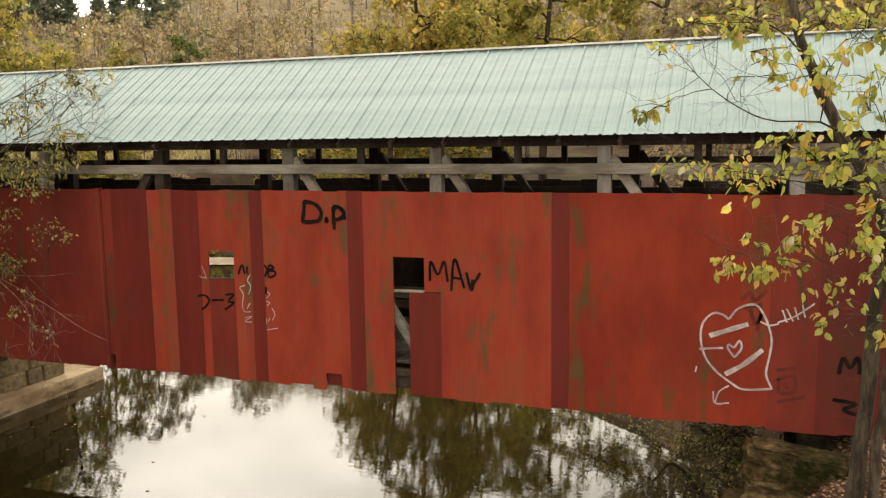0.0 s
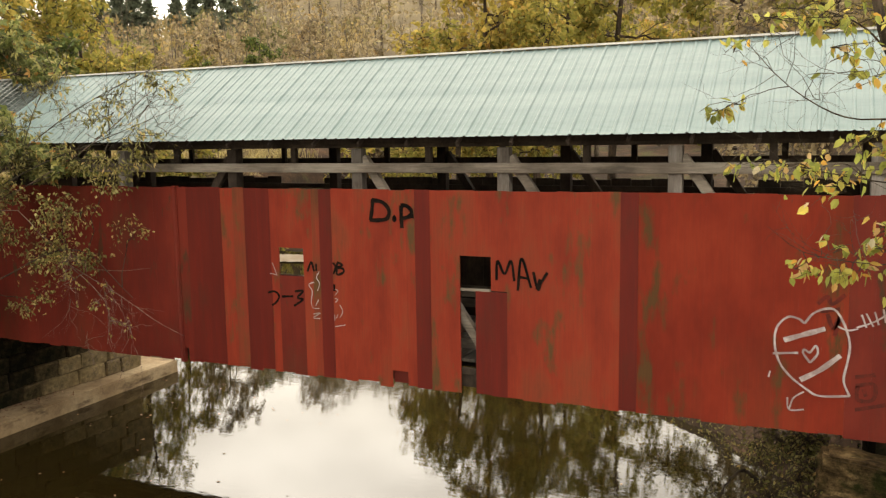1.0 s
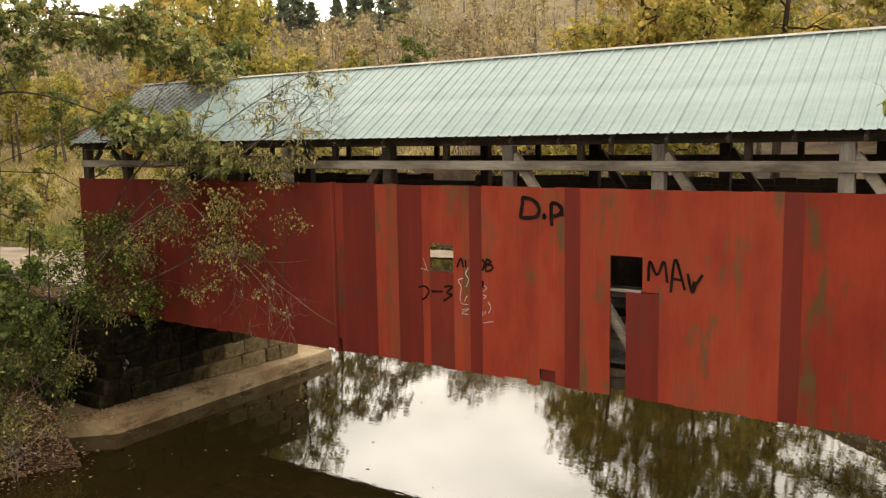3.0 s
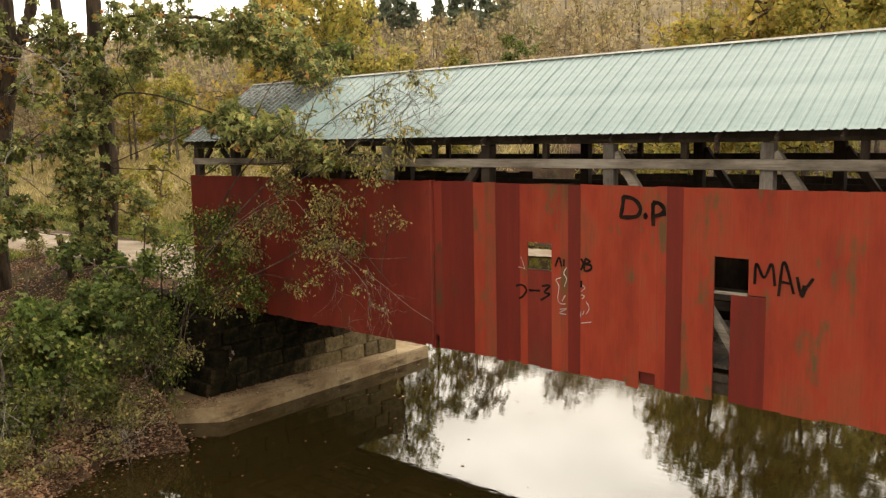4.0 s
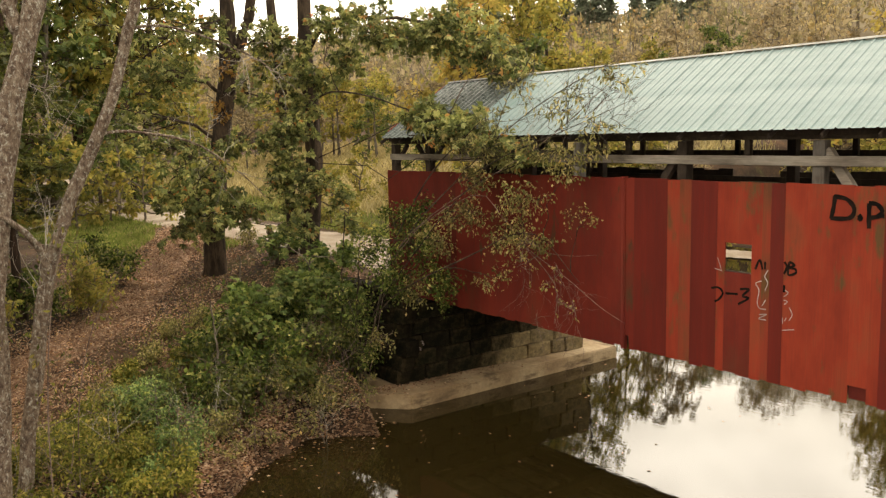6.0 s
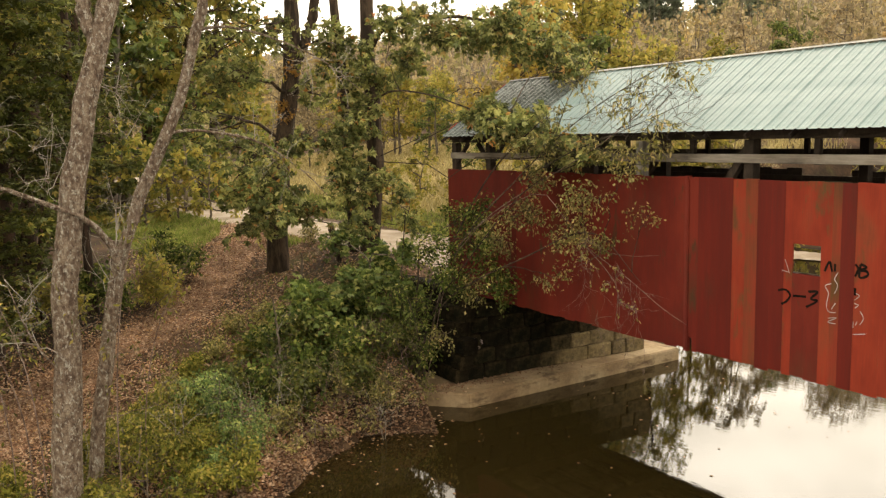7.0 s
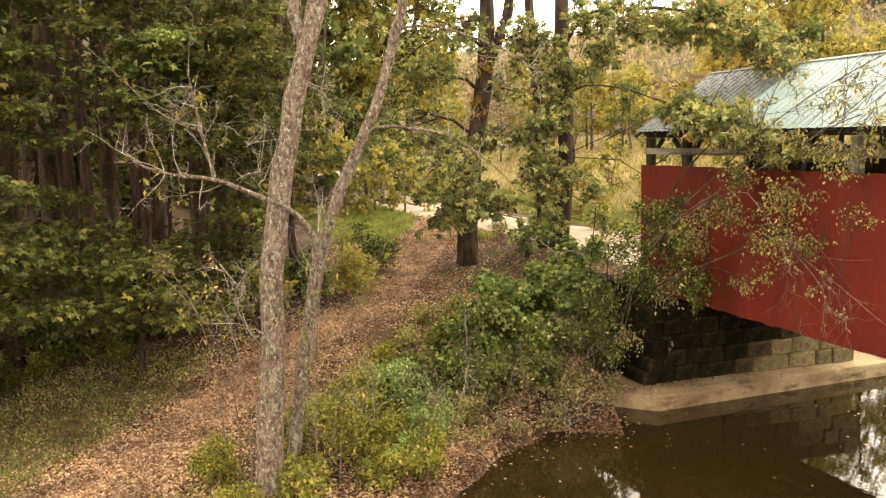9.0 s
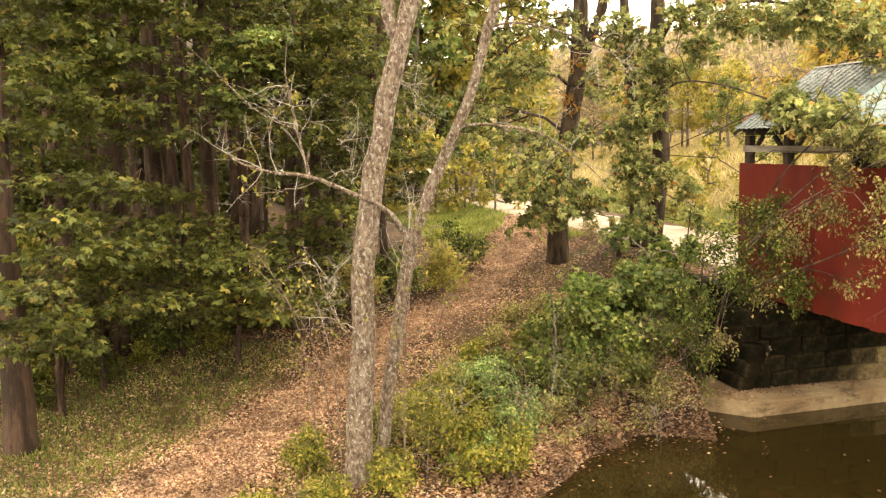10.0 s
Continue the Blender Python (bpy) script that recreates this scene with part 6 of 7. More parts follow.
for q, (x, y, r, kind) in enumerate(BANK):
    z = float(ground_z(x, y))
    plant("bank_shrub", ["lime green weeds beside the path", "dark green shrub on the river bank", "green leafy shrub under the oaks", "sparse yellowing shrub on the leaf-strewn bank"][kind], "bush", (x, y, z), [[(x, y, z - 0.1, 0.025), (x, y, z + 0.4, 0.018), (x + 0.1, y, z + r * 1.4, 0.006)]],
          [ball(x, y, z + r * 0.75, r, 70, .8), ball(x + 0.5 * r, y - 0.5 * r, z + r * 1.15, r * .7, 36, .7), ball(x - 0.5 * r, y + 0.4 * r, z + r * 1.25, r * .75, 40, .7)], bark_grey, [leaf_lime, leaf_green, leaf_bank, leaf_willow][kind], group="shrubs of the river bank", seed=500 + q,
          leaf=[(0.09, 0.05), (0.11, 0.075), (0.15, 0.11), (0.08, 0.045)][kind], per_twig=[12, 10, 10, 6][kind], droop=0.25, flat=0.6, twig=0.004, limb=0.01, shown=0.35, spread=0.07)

# right bank: tangle of roots and brush under the bridge
plant("brush_tangle", "dark tangle of roots and brush under the bridge", "bush", (-0.9, 16.6, 0.3),
      [[(-0.6, 16.5, 0.2, 0.05), (-1.2, 16.0, 1.0, 0.03), (-1.6, 15.4, 0.6, 0.015)], [(-0.5, 15.0, 0.3, 0.04), (-0.9, 14.6, 1.2, 0.03), (-1.3, 14.4, 0.7, 0.01)]],
      [(-0.8, 16.2, 0.7, .7, 1.2, .5, 40), (-0.4, 14.6, 0.8, .5, .8, .5, 34), (-2.0, 18.8, 0.8, .9, .8, .5, 60), (-3.4, 20.5, 0.8, 1.2, .9, .5, 70), (-0.9, 17.4, 1.0, .7, .8, .6, 90), (-0.2, 13.6, 1.0, .5, .5, .5, 60), (-0.2, 16.4, 1.6, .9, .9, .6, 160), (0.0, 15.0, 1.6, .7, .7, .6, 140), (-0.9, 18.8, 1.5, .9, .8, .8, 150), (0.2, 17.8, 2.0, .8, .9, .5, 120), (0.4, 14.2, 2.0, .5, .4, .4, 60)],
      bark_dark, leaf_willow, seed=59, leaf=(0.08, 0.05), per_twig=5, spread=0.08, droop=0.4, twig=0.005, limb=0.01, sag=0.3)

# ---- the shaded wood beside the path ----
def wood_trunk(x, y, r, h, lean, seed):
    z = float(ground_z(x, y))
    return [(x, y, z - 0.3, r * 1.5), (x, y, z + 0.5, r * 1.08), (x + lean * 0.3, y + lean * 0.2, z + h * 0.4, r * 0.9), (x + lean * 0.7, y + lean * 0.5, z + h * 0.75, r * 0.65), (x + lean, y + lean, z + h, r * 0.3)]


WOOD = [(-18.4, -4.6, 0.3), (-24.0, -3.2, 0.36), (-24.4, -1.66, 0.19), (-24.1, -1.22, 0.16), (-27.2, -2.5, 0.26), (-25.6, 0.1, 0.15), (-26.0, -0.8, 0.22), (-24.9, 1.6, 0.3), (-26.9, 2.4, 0.2), (-29, 0.5, 0.3), (-31, 3.4, 0.25), (-28, -3, 0.28), (-33, -1, 0.3), (-34, 2.2, 0.24), (-24, -6, 0.3), (-38, 4.6, 0.3), (-30, -7, 0.35), (-41, 1.0, 0.3), (-36, -5, 0.3), (-45, 5.5, 0.3), (-22.5, -4.2, 0.16), (-27.5, 4.6, 0.14)]
rw = random.Random(71)
for q, (x, y, r) in enumerate(WOOD):
    h = rw.uniform(13, 18)
    z = float(ground_z(x, y))
    ms = []
    for u in range(9):
        ms.append(ball(x + rw.uniform(-2.2, 2.2), y + rw.uniform(-2.2, 2.2), z + rw.uniform(0.66 if q < 6 else 0.32, 0.98) * h, rw.uniform(1.2, 2.0), 21, .5))
    # Extra high clumps, mostly out of view, added to block light above the wood.
    for u in range(5):
        ms.append(ball(x + rw.uniform(-2.5, 2.5), y + rw.uniform(-2.5, 2.5), z + rw.uniform(0.72, 0.98) * h, 2.1, 27, .45))
    plant("forest_tree", "tall forest tree with dark bark and green leaves", "tree", (x, y, z), [wood_trunk(x, y, r, h, rw.uniform(-0.8, 0.8), q)], ms, bark_warm, leaf_limey if q in (8, 12, 17) else leaf_green, group="trees of the shaded wood", seed=100 + q, leaf=(0.22, 0.155), per_twig=7.5, droop=0.3, flat=0.8, twig=0.008, limb=0.05, shown=0.3, spread=0.1)
deep = [o for o in bpy.data.objects if o.name.startswith("forest_tree")][:8]
for q in range(14):
    a, d = radians(rw.uniform(77, 108)), rw.uniform(33, 75)
    x, y = -math.sin(a) * d, math.cos(a) * d
    if y > 9:
        continue
    copy_thing(deep[q % len(deep)], Matrix.Translation((x, y, float(ground_z(x, y)))) @ Matrix.Rotation(rw.uniform(0, 6.28), 4, "Z"))
for az_, d_ in ((91, 38), (90, 47), (93, 52), (88, 56), (84, 60), (81, 66), (86, 44), (90, 33), (97, 34), (99, 42), (96, 48), (101, 36), (79, 72), (83, 76), (87, 70), (92, 66), (96, 62), (99, 58), (103, 52), (105, 44), (100, 70), (95, 78), (89, 82), (84, 86), (103, 66), (98, 84), (92, 90)):
    x, y = -math.sin(radians(az_)) * d_, math.cos(radians(az_)) * d_
    copy_thing(deep[(az_ + d_) % len(deep)], Matrix.Translation((x, y, float(ground_z(x, y)))) @ Matrix.Rotation(az_ * 1.7, 4, "Z"))
UNDER = [(-16.9, -3.6, 5.9, 1.0), (-18.9, -2.6, 5.6, 1.2), (-20.2, -1.2, 5.4, 1.1), (-16.0, -4.2, 4.2, 0.9), (-18.2, -2.9, 4.6, 1.1), (-19.4, -1.4, 4.0, 1.2), (-19.6, 0.3, 4.0, 1.1), (-22, 1.9, 4.8, 1.2), (-18.0, -3.8, 8.2, 1.2), (-20.2, -2.4, 8.0, 1.2), (-21.4, -3.4, 9.4, 1.2), (-20.6, 0.5, 8.9, 1.1), (-21.2, 2.0, 8.2, 1.2), (-22.2, 2.2, 9.8, 1.2), (-24, 3.6, 7.6, 1.2), (-25.5, 4.6, 6, 1.1), (-23.2, 2.9, 6.1, 1.0), (-19.5, -4.5, 3.6, 1.2), (-21.5, -3.0, 4.2, 1.3), (-22.5, -1.0, 4.4, 1.3), (-22.0, 0.6, 3.7, 1.2), (-23.5, 1.6, 4.0, 1.2), (-24.5, -3.5, 7.5, 1.4), (-21.0, 1.2, 7.0, 1.1), (-23.8, 1.2, 10.0, 1.4), (-25.6, 3.2, 9.4, 1.4), (-19.0, -5.0, 6.6, 1.2), (-20.5, -4.2, 6.3, 1.1), (-20.5, -3.2, 6.2, 1.0), (-21.0, -3.9, 8.3, 1.1), (-21.0, -4.3, 9.8, 1.2), (-20.8, 0.9, 8.5, 1.1), (-20.6, 2.0, 7.8, 1.0), (-21.0, 1.5, 9.8, 1.1), (-21.4, 0.2, 10.2, 1.2), (-21.0, 2.4, 9.1, 1.0), (-21.4, -1.0, 10.4, 1.1), (-21.2, -2.6, 9.9, 1.1), (-21.0, -3.3, 9.0, 1.0)]
for q in range(0, len(UNDER), 2):
    pr = UNDER[q:q + 2]
    x, y = pr[0][0] - 3.2, pr[0][1] - 0.5
    z = float(ground_z(x, y))
    ms = []
    for cx, cy, cz, r in pr:
        for u in range(3):
            ms.append((cx + rw.uniform(-.8, .8), cy + rw.uniform(-.8, .8), cz + (u - 1) * 0.62, r * 1.15, r * 1.15, r * 0.15, 52))
    top = max(p[2] for p in pr)
    plant("understory_maple", "young maple with layered green leaves at the wood's edge", "tree", (x, y, z), [[(x, y, z - 0.2, 0.09), (x, y, z + 1, 0.07), (x + 1.4, y + 0.3, top - 0.6, 0.04), (x + 2.0, y + 0.4, top + 0.8, 0.015)]], ms, bark_warm, leaf_maple if q == 10 else leaf_green, group="young maples at the wood's edge", seed=200 + q, leaf=(0.15, 0.125), fine="lobed", per_twig=5.8, droop=0.12, flat=1.0, twig=0.004, limb=0.014, shown=0.35, spread=0.06, sag=0.05)
EDGE = [(-23.4, -2.2, 0.7), (-24.4, -0.7, 0.8), (-25.0, 0.7, 0.8), (-20.6, -5.0, 0.5), (-21.9, -3.6, 0.6), (-26.0, 2.2, 0.8), (-26.4, 3.6, 0.7), (-27.2, 5.0, 0.8), (-27, 6.6, 0.8), (-29.5, 8.0, 0.9), (-25.6, -1.6, 1.0), (-27, 1.4, 1.0)]
for q, (x, y, r) in enumerate(EDGE):
    z = float(ground_z(x, y))
    plant("forest_shrub", "low green shrub along the leafy path", "bush", (x, y, z), [[(x, y, z - 0.1, 0.03), (x, y, z + 0.5, 0.02), (x + 0.1, y, z + r * 1.5, 0.008)]], [ball(x, y, z + r * 0.85, r, 70, .75), ball(x - r * .7, y - .3, z + r * 1.3, r * .9, 55, .7)], bark_grey, [leaf_bank, leaf_green, leaf_lime][q % 3] if q < 6 else [leaf_limey, leaf_bank][q % 2], group="shrubs along the path", seed=300 + q, leaf=(0.135, 0.09), per_twig=12, droop=0.25, flat=0.7, twig=0.004, limb=0.012, shown=0.4, spread=0.07)

low_shrubs = [o for o in bpy.data.objects if o.name.startswith("forest_shrub")][:6]
for q in range(26):
    x, y = rw.uniform(-32, -20.5), rw.uniform(-9, 1.5)
    if y > 0.6 * (x + 25) + 3 or (x > -24.5 and y > -4.5):
        continue
    k = rw.uniform(1.3, 2.2)
    copy_thing(low_shrubs[q % 6], Matrix.Translation((x, y, float(ground_z(x, y)) - 0.1)) @ Matrix.Rotation(rw.uniform(0, 6.28), 4, "Z") @ Matrix.Scale(k, 4))

for q in range(14):
    u = (q + rw.random()) / 14
    x, y = -20.2 - 6.5 * u + rw.uniform(-.6, .4), -5.6 + 7.6 * u + rw.uniform(-.5, .5)
    copy_thing(low_shrubs[q % 6], Matrix.Translation((x, y, float(ground_z(x, y)) - 0.05)) @ Matrix.Rotation(rw.uniform(0, 6.28), 4, "Z") @ Matrix.Scale(rw.uniform(0.35, 0.6), 4))
for q in range(20):
    a, d = radians(rw.uniform(84, 107)), rw.uniform(30, 62)
    x, y = -math.sin(a) * d, math.cos(a) * d
    copy_thing(low_shrubs[q % 6], Matrix.Translation((x, y, float(ground_z(x, y)) - 0.1)) @ Matrix.Rotation(rw.uniform(0, 6.28), 4, "Z") @ Matrix.Scale(rw.uniform(2.0, 3.4), 4))

# ---- background woods beyond the bridge ----
def prototype(name, label, h, spread, leaf_mat, bark, seed, n_mass=11, twigs=55, per=9, leaf=(0.28, 0.18), low=0.3, conifer=False, r=0.2, shown=0.35):
    rng = random.Random(seed)
    ms = []
    if conifer:
        for u in range(13):
            f = 0.22 + 0.76 * u / 12
            w = spread * (1.05 - f) + 0.25
            for s in range(2):
                a = rng.uniform(0, 6.28)
                ms.append((math.cos(a) * w * 0.45, math.sin(a) * w * 0.45, h * f, w * 0.75, w * 0.75, 0.35, twigs // 2))
    else:
        for u in range(n_mass):
            f = low + (1 - low) * (u + rng.random()) / n_mass
            w = spread * math.sin(min(1, (1.08 - f) / (1.05 - low)) * 1.75 + 0.12)
            a = u * 2.4 + rng.uniform(-0.5, 0.5)
            rr = rng.uniform(0.3, 0.52) * spread
            ms.append((math.cos(a) * w * 0.6, math.sin(a) * w * 0.6, h * f, rr, rr, rr * 0.75, twigs))
    tr = [[(0, 0, -0.5, r * 1.5), (0, 0, 0.8, r), (rng.uniform(-.4, .4), rng.uniform(-.4, .4), h * 0.5, r * 0.7), (rng.uniform(-.5, .5), rng.uniform(-.5, .5), h * 0.97, r * 0.12)]]
    return plant(name, label, "tree", (0, 0, 0), tr, ms, bark, leaf_mat, group="woods beyond the bridge", seed=seed, leaf=leaf, per_twig=per, droop=0.3, twig=0.014, limb=0.06, spread=0.1, shown=shown)


P = {
    "y": prototype("yellow_tree", "golden autumn tree on the far bank", 11, 3.6, leaf_yellow, bark_dark, 401, twigs=44, per=7, leaf=(0.32, 0.21), shown=0.2),
    "l": prototype("olive_tree", "yellow-olive autumn tree behind the bridge", 12, 4.0, leaf_limey, bark_dark, 402, 13, 38, 6.5, leaf=(0.33, 0.22), shown=0.2),
    "b": prototype("bare_tree", "half-bare tree with tan leaves and grey twigs", 12, 3.6, leaf_brown, bark_grey, 403, 12, 32, 4.5, leaf=(0.36, 0.22), r=0.1, shown=0.7),
    "B": prototype("bare_tree", "thin half-bare tree with russet leaves", 13, 3.2, leaf_brown, bark_grey, 404, 11, 24, 5, leaf=(0.46, 0.28), low=0.2, shown=0.5),
    "L": prototype("olive_tree", "distant yellow-olive autumn tree", 12, 3.8, leaf_limey, bark_grey, 412, 12, 30, 6, leaf=(0.46, 0.3), shown=0.4),
    "Y": prototype("yellow_tree", "distant golden autumn tree", 11, 3.6, leaf_yellow, bark_grey, 413, 12, 30, 6, leaf=(0.4, 0.26), shown=0.4),
    "o": prototype("orange_tree", "small bright orange autumn tree", 8, 2.4, leaf_orange, bark_grey, 405, 9, 40, 7, low=0.15),
    "p": prototype("pine_tree", "dark green pine on the ridge", 15, 5.0, leaf_pine, bark_dark, 406, twigs=40, per=8, leaf=(0.95, 0.4), conifer=True, shown=0.2),
    "g": prototype("green_tree", "green-yellow tree at the field's edge", 10, 3.4, leaf_maple, bark_grey, 407, 11, 38, 7.5, low=0.15, leaf=(0.32, 0.21)),
    "s": prototype("wild_shrub", "yellow-green shrub beyond the bridge", 4.2, 2.2, leaf_limey, bark_grey, 408, 8, 12, 6.5, leaf=(0.32, 0.2), low=0.1, r=0.06),
}
used = {k: False for k in P}
rb = random.Random(83)


def stand(kind, az, rng_m, size=1.0):
    a = radians(az)
    x, y = -math.sin(a) * rng_m, math.cos(a) * rng_m
    z = float(ground_z(x, y)) - 0.1
    m = Matrix.Translation((x, y, z)) @ Matrix.Rotation(rb.uniform(0, 6.28), 4, "Z")
    if not used[kind]:
        used[kind] = True
        ob = P[kind]
        ob.matrix_basis = m
    else:
        ob = copy_thing(P[kind], m)
    s = size * rb.uniform(0.85, 1.15)
    ob.scale = (s, s, s * rb.uniform(0.92, 1.1))


# far ridge, then nearer belts, from the right of the bridge round to the field
for az in np.arange(-14, 66, 1.7):
    stand(rb.choice("bBBb" if 22 < az < 36 else "LbB" if az > 36 else "LYLb"), az + rb.uniform(-1, 1), rb.uniform(72, 105), 0.7 if az > 18 else 1.1)
for az in (36.6, 37.8, 39.0, 39.9, 41.0, 42.6, 43.6, 44.4, 45.4, 46.4, 48, 50):
    stand("p", az, rb.uniform(205, 245), rb.uniform(0.95, 1.3))
for az, kind, d, s in [(-12, "l", 42, 1.3), (-9, "l", 60, 1.4), (-6, "b", 50, 1.4), (-3, "b", 44, 1.1), (0, "l", 62, 1.4), (2, "b", 40, 0.9), (4, "b", 52, 1.3), (5.5, "l", 60, 1.4), (13, "l", 62, 1.4), (16, "l", 62, 1.45), (18, "l", 50, 1.1), (21, "y", 52, 1.2), (23.2, "l", 50, 1.1), (25, "y", 56, 1.1), (20.5, "y", 66, 1.15), (27, "y", 80, 0.95), (28, "b", 80, 0.9), (30.5, "o", 84, 0.95), (33, "b", 78, 0.8), (36, "g", 82, 0.85), (39, "g", 84, 0.8), (38.5, "b", 46, 0.75), (41.5, "l", 47, 0.72), (44, "l", 45, 0.85), (45.5, "l", 62, 0.85), (47, "l", 50, 0.85), (48, "g", 44, 1.0), (50, "l", 52, 1.0), (52, "y", 46, 1.0), (55, "g", 60, 0.7), (58, "g", 84, 0.75), (60.5, "L", 92, 0.8), (62.5, "b", 88, 0.75), (64.5, "L", 94, 0.85), (66.5, "b", 86, 0.8), (68.5, "b", 95, 0.85), (70.5, "L", 90, 0.9), (72.3, "g", 68, 1.5), (73.5, "l", 64, 1.7), (75, "g", 74, 1.8), (76.5, "l", 66, 1.8), (78, "g", 60, 1.7), (80, "l", 62, 1.8), (82, "g", 58, 1.7), (84, "l", 66, 1.8)]:
    stand(kind, az, d, s)
for az in np.arange(-8, 16, 1.9):
    stand("s", az, rb.uniform(29, 38), rb.uniform(0.5, 0.8))
for az in np.arange(16, 44, 1.6):
    stand("s", az, rb.uniform(56, 70), rb.uniform(0.7, 1.2))
for az in np.arange(-6, 46, 2.0):
    stand("s", az, rb.uniform(78, 112), rb.uniform(0.9, 1.4))
for az in np.arange(46, 62, 2.2):
    stand("s", az, rb.uniform(40, 56), rb.uniform(0.6, 0.9))
for kind, az, d, s in [("s", 73, 46, 0.8), ("s", 75, 47, 0.9), ("s", 77, 45, 1.0), ("g", 74.5, 52, 0.8), ("s", 78.5, 46, 1.0), ("s", 60, 36, 0.5), ("s", 61.2, 40, 0.6)]:
    stand(kind, az, d, s)
for az in np.arange(73, 82, 3.0):
    stand("s", az, rb.uniform(62, 75), rb.uniform(0.7, 1.0))

# far wooded hillside, too distant to count
rng = np.random.default_rng(77)
hill, hill_wood = Build(), Build()
az = np.radians(rng.uniform(-16, 84, 1000))
dist = 95 + 230 * rng.uniform(0, 1, 1000) ** 0.8
hx, hy = -np.sin(az) * dist, np.cos(az) * dist
hz = ground_z(hx, hy)
for x, y, z in zip(hx, hy, hz):
    h, w = rng.uniform(8, 14), rng.uniform(2.2, 3.8)
    k = 95
    c = unit(rng.normal(0, 1, (k, 3))) * rng.uniform(0.25, 1, (k, 1)) ** 0.5 * [w, w, h * 0.42] + [x, y, z + h * 0.56]
    hill.add(*leaves(rng, c, unit(rng.normal(0, 1, (k, 3))), 1.0, 0.6, 0.1, 0.2))
    k = 6
    tips = np.stack([x + rng.normal(0, w * 0.5, k), y + rng.normal(0, w * 0.5, k), z + h * rng.uniform(0.8, 1.1, k)], -1)
    foot = np.tile([x, y, z], (k, 1)) + rng.normal(0, 0.15, (k, 3))
    fork = foot * 0.65 + np.array([x, y, z + h * 0.9]) * 0.35
    hill_wood.add(*tubes(np.stack([foot, fork, tips], 1), np.tile([0.1, 0.07, 0.02], (k, 1)), 3))
woods = tagged(new("far_woods", hill.mesh("far_woods", leaf_far)), "tan and olive autumn woods covering the far hillside", "woods", kind="stuff")
tagged(part("far_stems", hill_wood.mesh("far_stems", bark_grey), woods), kind="stuff")

# ---- small things ----
def post(name, label, x, y, h, r, material):
    z = float(ground_z(x, y))
    v, f = tubes([[(x, y, z - 0.2), (x + 0.01, y, z + h * 0.5), (x + 0.02, y, z + h - 0.02), (x + 0.02, y, z + h)]], [[r, r, r * 0.95, r * 0.6]], 10)
    return tagged(new(name, mesh_np(name, v, f, material, True)), label, "post")


post("fence_post", "dark wooden post beside the gravel road", -46.4, 11.95, 1.75, 0.1, old_shade_wood)
post("marker_post", "slim dark post by the bridge approach", -24.4, 12.9, 1.5, 0.05, old_shade_wood)
post("boundary_post", "pale blue-grey pole standing in the field", -78.0, 22.5, 5.1, 0.12, blue_paint)
post("utility_pole", "grey utility pole behind the bridge", 2.4, 46.0, 16.0, 0.16, grey_wood)
wire_pts = smooth_line([(-120, 70, 13.5), (-60, 60, 11.8), (-20, 52, 11.4), (10, 46, 12.6), (60, 40, 15)], 50)
wv, wf = tubes([wire_pts], [np.full(50, 0.012)], 4)
tagged(new("power_line", mesh_np("power_line", wv, wf, cap_metal)), "thin pale power line across the woods", "cable")

# fallen leaves, grass and floating leaves
rng = np.random.default_rng(91)


def lying(points, size, rng, lift=0.015, tilt=0.35):
    n = len(points)
    d = unit(np.stack([rng.normal(0, 1, n), rng.normal(0, 1, n), rng.normal(0, tilt, n)], -1))
    up = unit(rng.normal(0, tilt, (n, 3)) + [0, 0, 1])
    s = unit(np.cross(d, up))
    ln = (size * rng.uniform(0.6, 1.3, n))[:, None]
    p = points + [0, 0, lift]
    v = np.stack([p - d * ln * 0.5, p + s * ln * 0.32 + up * ln * 0.1, p + d * ln * 0.5, p - s * ln * 0.32 + up * ln * 0.06], 1)
    return v.reshape(-1, 3), np.arange(n * 4).reshape(-1, 4)


def near_track(n, half, rng, k0=0.0):
    p = smooth_line(TRACK, 400)
    i = (rng.uniform(k0, 1, n) ** 1.15 * 399).astype(int)
    q = p[i] + rng.normal(0, half, (n, 2))
    return q


def on_land(q, margin=0.1):
    return q[(shore(WATER_L, q[:, 1]) - q[:, 0] > margin) & ~((np.abs(q[:, 1] - 15.9) < 2.1) & (q[:, 0] > -100))]


def shore_strip(n, rng):
    y = rng.uniform(1.5, 12.3, n)
    q = np.stack([shore(WATER_L, y) + 0.35 - rng.exponential(0.5, n), y], -1)
    return q[ground_z(q[:, 0], q[:, 1]) > -0.04]


q = np.concatenate([on_land(near_track(16000, 2.2, rng)),
                    on_land(np.stack([rng.uniform(-22.5, -14.2, 36000), rng.uniform(2.5, 12.5, 36000)], -1), 0.02),
                    on_land(np.stack([rng.uniform(-35, -20, 22000), rng.uniform(6.5, 13.7, 22000)], -1)),
                    on_land(np.stack([rng.uniform(-40, -16, 9000), rng.uniform(-8, 4, 9000)], -1)), on_land(np.stack([rng.uniform(-25, -12.5, 18000), rng.uniform(-8, 2, 18000)], -1)),
                    np.stack([rng.uniform(-0.4, 4, 9000), rng.uniform(10.5, 15.5, 9000)], -1)])
pts = np.concatenate([q, ground_z(q[:, 0], q[:, 1])[:, None]], -1)
v, f = lying(pts, 0.078, rng)
q = on_land(near_track(52000, 0.95, rng))
v4, f4 = lying(np.concatenate([q, ground_z(q[:, 0], q[:, 1])[:, None]], -1), 0.076, rng, 0.04, 0.35)
q = shore_strip(20000, rng)
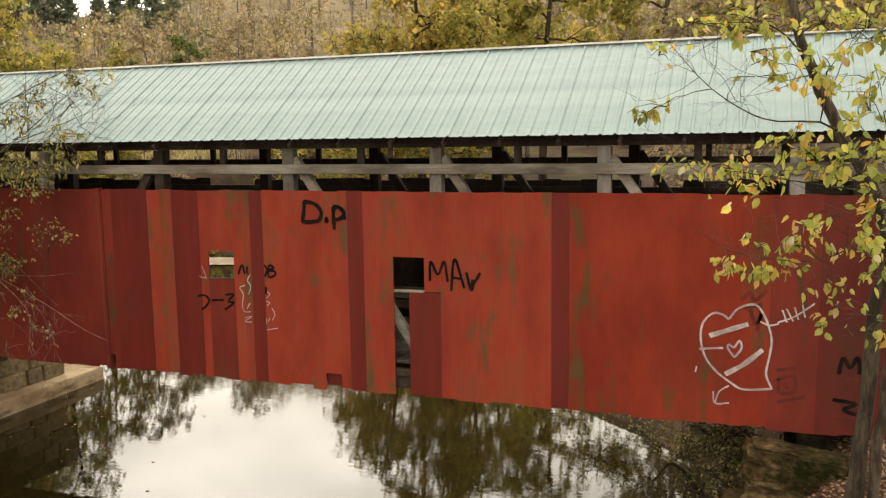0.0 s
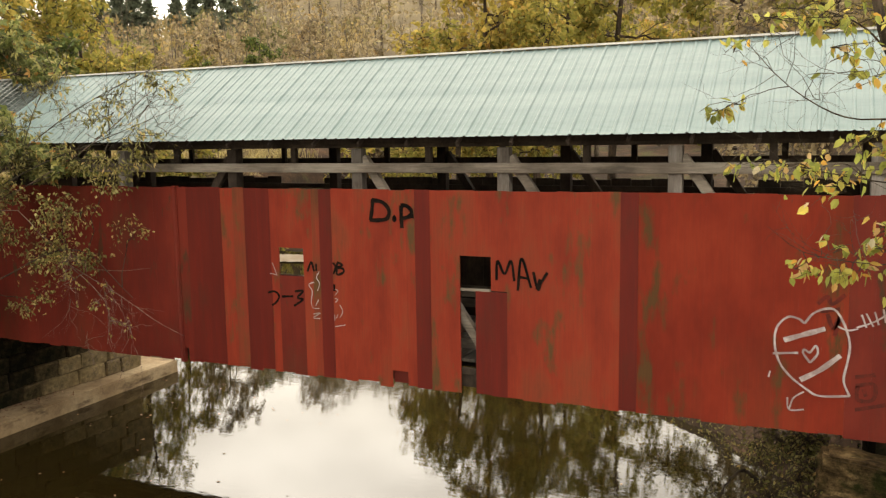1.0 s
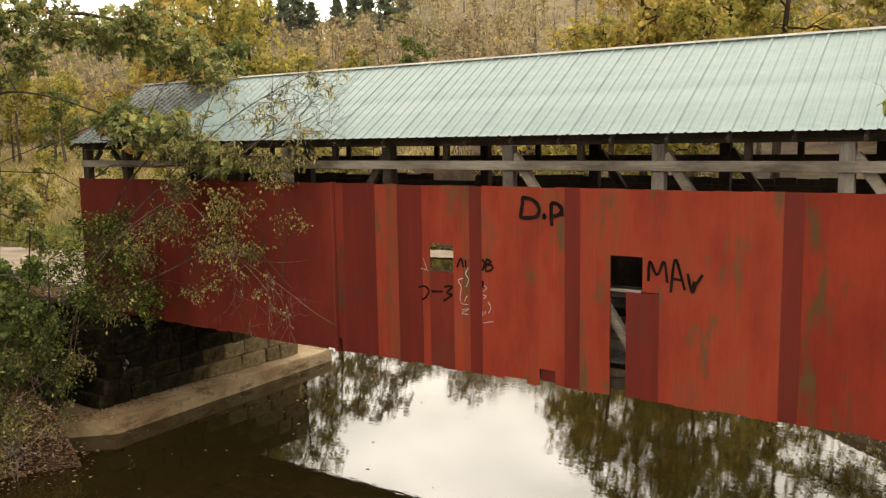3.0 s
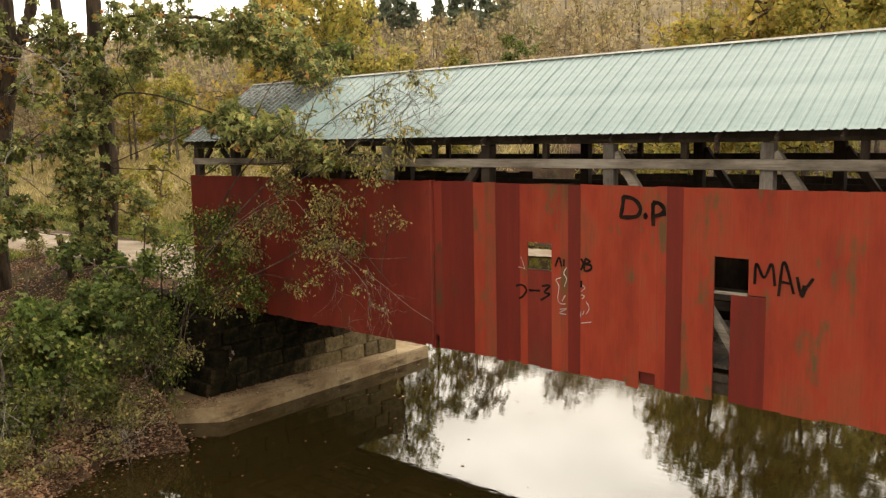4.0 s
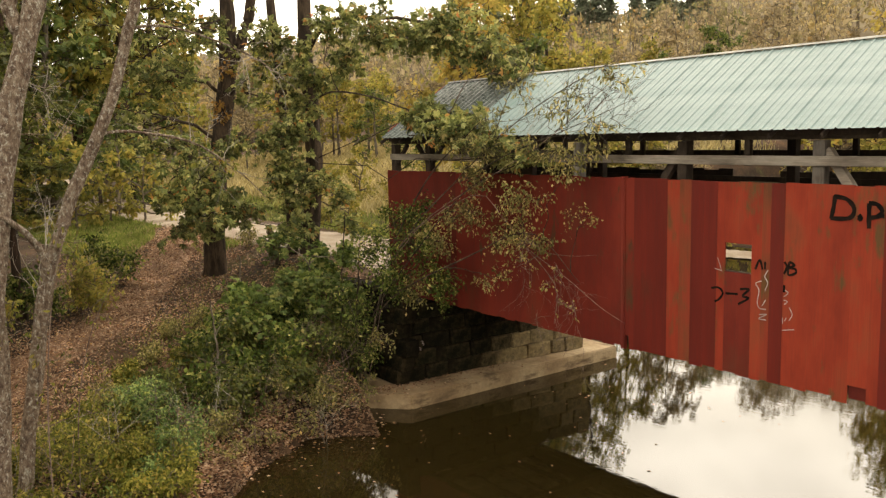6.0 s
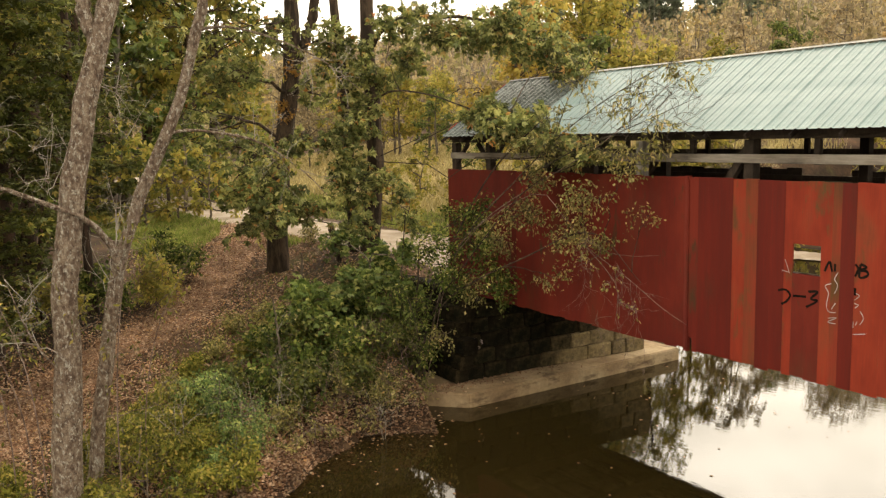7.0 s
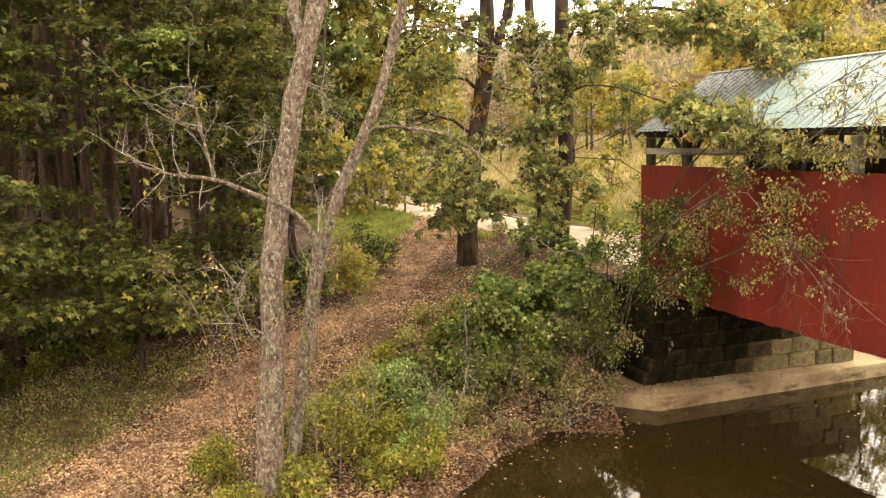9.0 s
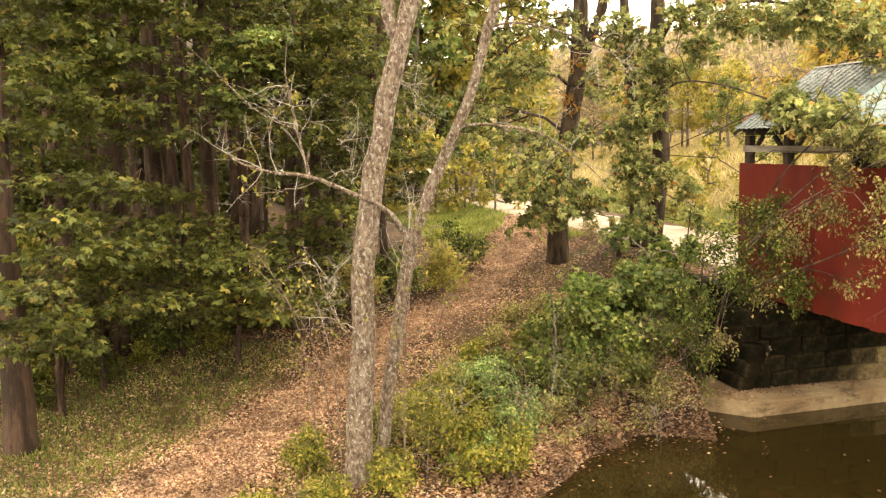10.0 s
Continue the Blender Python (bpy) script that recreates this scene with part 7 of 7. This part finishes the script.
slab_y = 11.1 + 5.5 * rng.uniform(0, 1, 1500) ** 1.6
slab_q = np.stack([-19.5 + rng.exponential(0.28, 1500), slab_y, np.full(1500, 0.395)], -1)
v3, f3 = lying(slab_q[slab_q[:, 0] < -18.45 - 0.55 * np.maximum(0, 12.3 - slab_q[:, 1])], 0.075, rng)
v2, f2 = lying(np.concatenate([q, ground_z(q[:, 0], q[:, 1])[:, None]], -1), 0.09, rng, 0.06, 0.3)
v, f = np.concatenate([v, v2, v3, v4]), np.concatenate([f, f2 + len(v), f3 + len(v) + len(v2), f4 + len(v) + len(v2) + len(v3)])
tagged(new("fallen_leaves", mesh_np("fallen_leaves", v, f, litter_leaf)), "dry brown and tan fallen leaves over path and bank", "leaves", kind="stuff")

q = np.stack([rng.uniform(-18.4, -3, 420), rng.uniform(3, 20, 420)], -1)
q = q[(q[:, 0] > shore(WATER_L, q[:, 1]) + 0.1) & (rng.random(420) < np.exp(-(q[:, 0] + 18.4) / 5))]
edge_y = rng.uniform(4, 11.5, 160)
q = np.concatenate([q, np.stack([shore(WATER_L, edge_y) + rng.exponential(0.35, 160), edge_y], -1)])
v, f = lying(np.concatenate([q, np.zeros((len(q), 1))], -1), 0.085, rng, 0.004, 0.05)
tagged(new("floating_leaves", mesh_np("floating_leaves", v, f, litter_leaf)), "pale leaves floating on the dark water", "leaves", kind="stuff")


def blades(q, height, width, rng, material, name, label):
    n = len(q)
    z = ground_z(q[:, 0], q[:, 1])
    base = np.concatenate([q, z[:, None]], -1)
    a = rng.uniform(0, 6.28, n)
    s = np.stack([np.cos(a), np.sin(a), 0 * a], -1) * width
    h = (height * rng.uniform(0.5, 1.3, n))[:, None]
    bend = np.stack([rng.normal(0, 0.35, n), rng.normal(0, 0.35, n), np.zeros(n)], -1) * h
    v = np.stack([base - s, base + s, base + s * 0.6 + bend * 0.4 + [0, 0, 0.6] * h, base + bend + [0, 0, 1] * h], 1)
    return tagged(new(name, mesh_np(name, v.reshape(-1, 3), np.arange(n * 4).reshape(-1, 4), material)), label, "grass", kind="stuff")


qa = on_land(np.concatenate([np.stack([rng.uniform(-24, -12.5, 24000), rng.uniform(-9, 1.5, 24000)], -1), near_track(14000, 2.6, rng)]))
tr = smooth_line(TRACK, 200)
dist = np.min(np.linalg.norm(qa[:, None, :] - tr[None, ::4, :], axis=-1), axis=1)
qa = qa[dist > 1.4 + rng.normal(0, 0.25, len(qa))]
blades(qa, 0.13, 0.008, rng, grass_blade, "path_grass", "short green grass and weeds beside the path")
qa = on_land(np.concatenate([np.stack([rng.uniform(-50, -31, 16000), rng.uniform(7.5, 13.2, 16000)], -1), np.stack([rng.uniform(-70, -24, 18000), rng.uniform(18.2, 24, 18000)], -1)]))
dist = np.min(np.linalg.norm(qa[:, None, :] - tr[None, ::4, :], axis=-1), axis=1)
blades(qa[dist > 1.3], 0.22, 0.016, rng, verge_blade, "verge_grass", "green verge grass along the gravel road")
qa = np.stack([rng.uniform(-100, -22, 44000), rng.uniform(23, 62, 44000)], -1)
qa = qa[qa[:, 0] < shore(WATER_L, qa[:, 1]) - 1]
blades(qa, 0.8, 0.03, rng, straw_blade, "field_grass", "tall dry straw-coloured grass of the field")
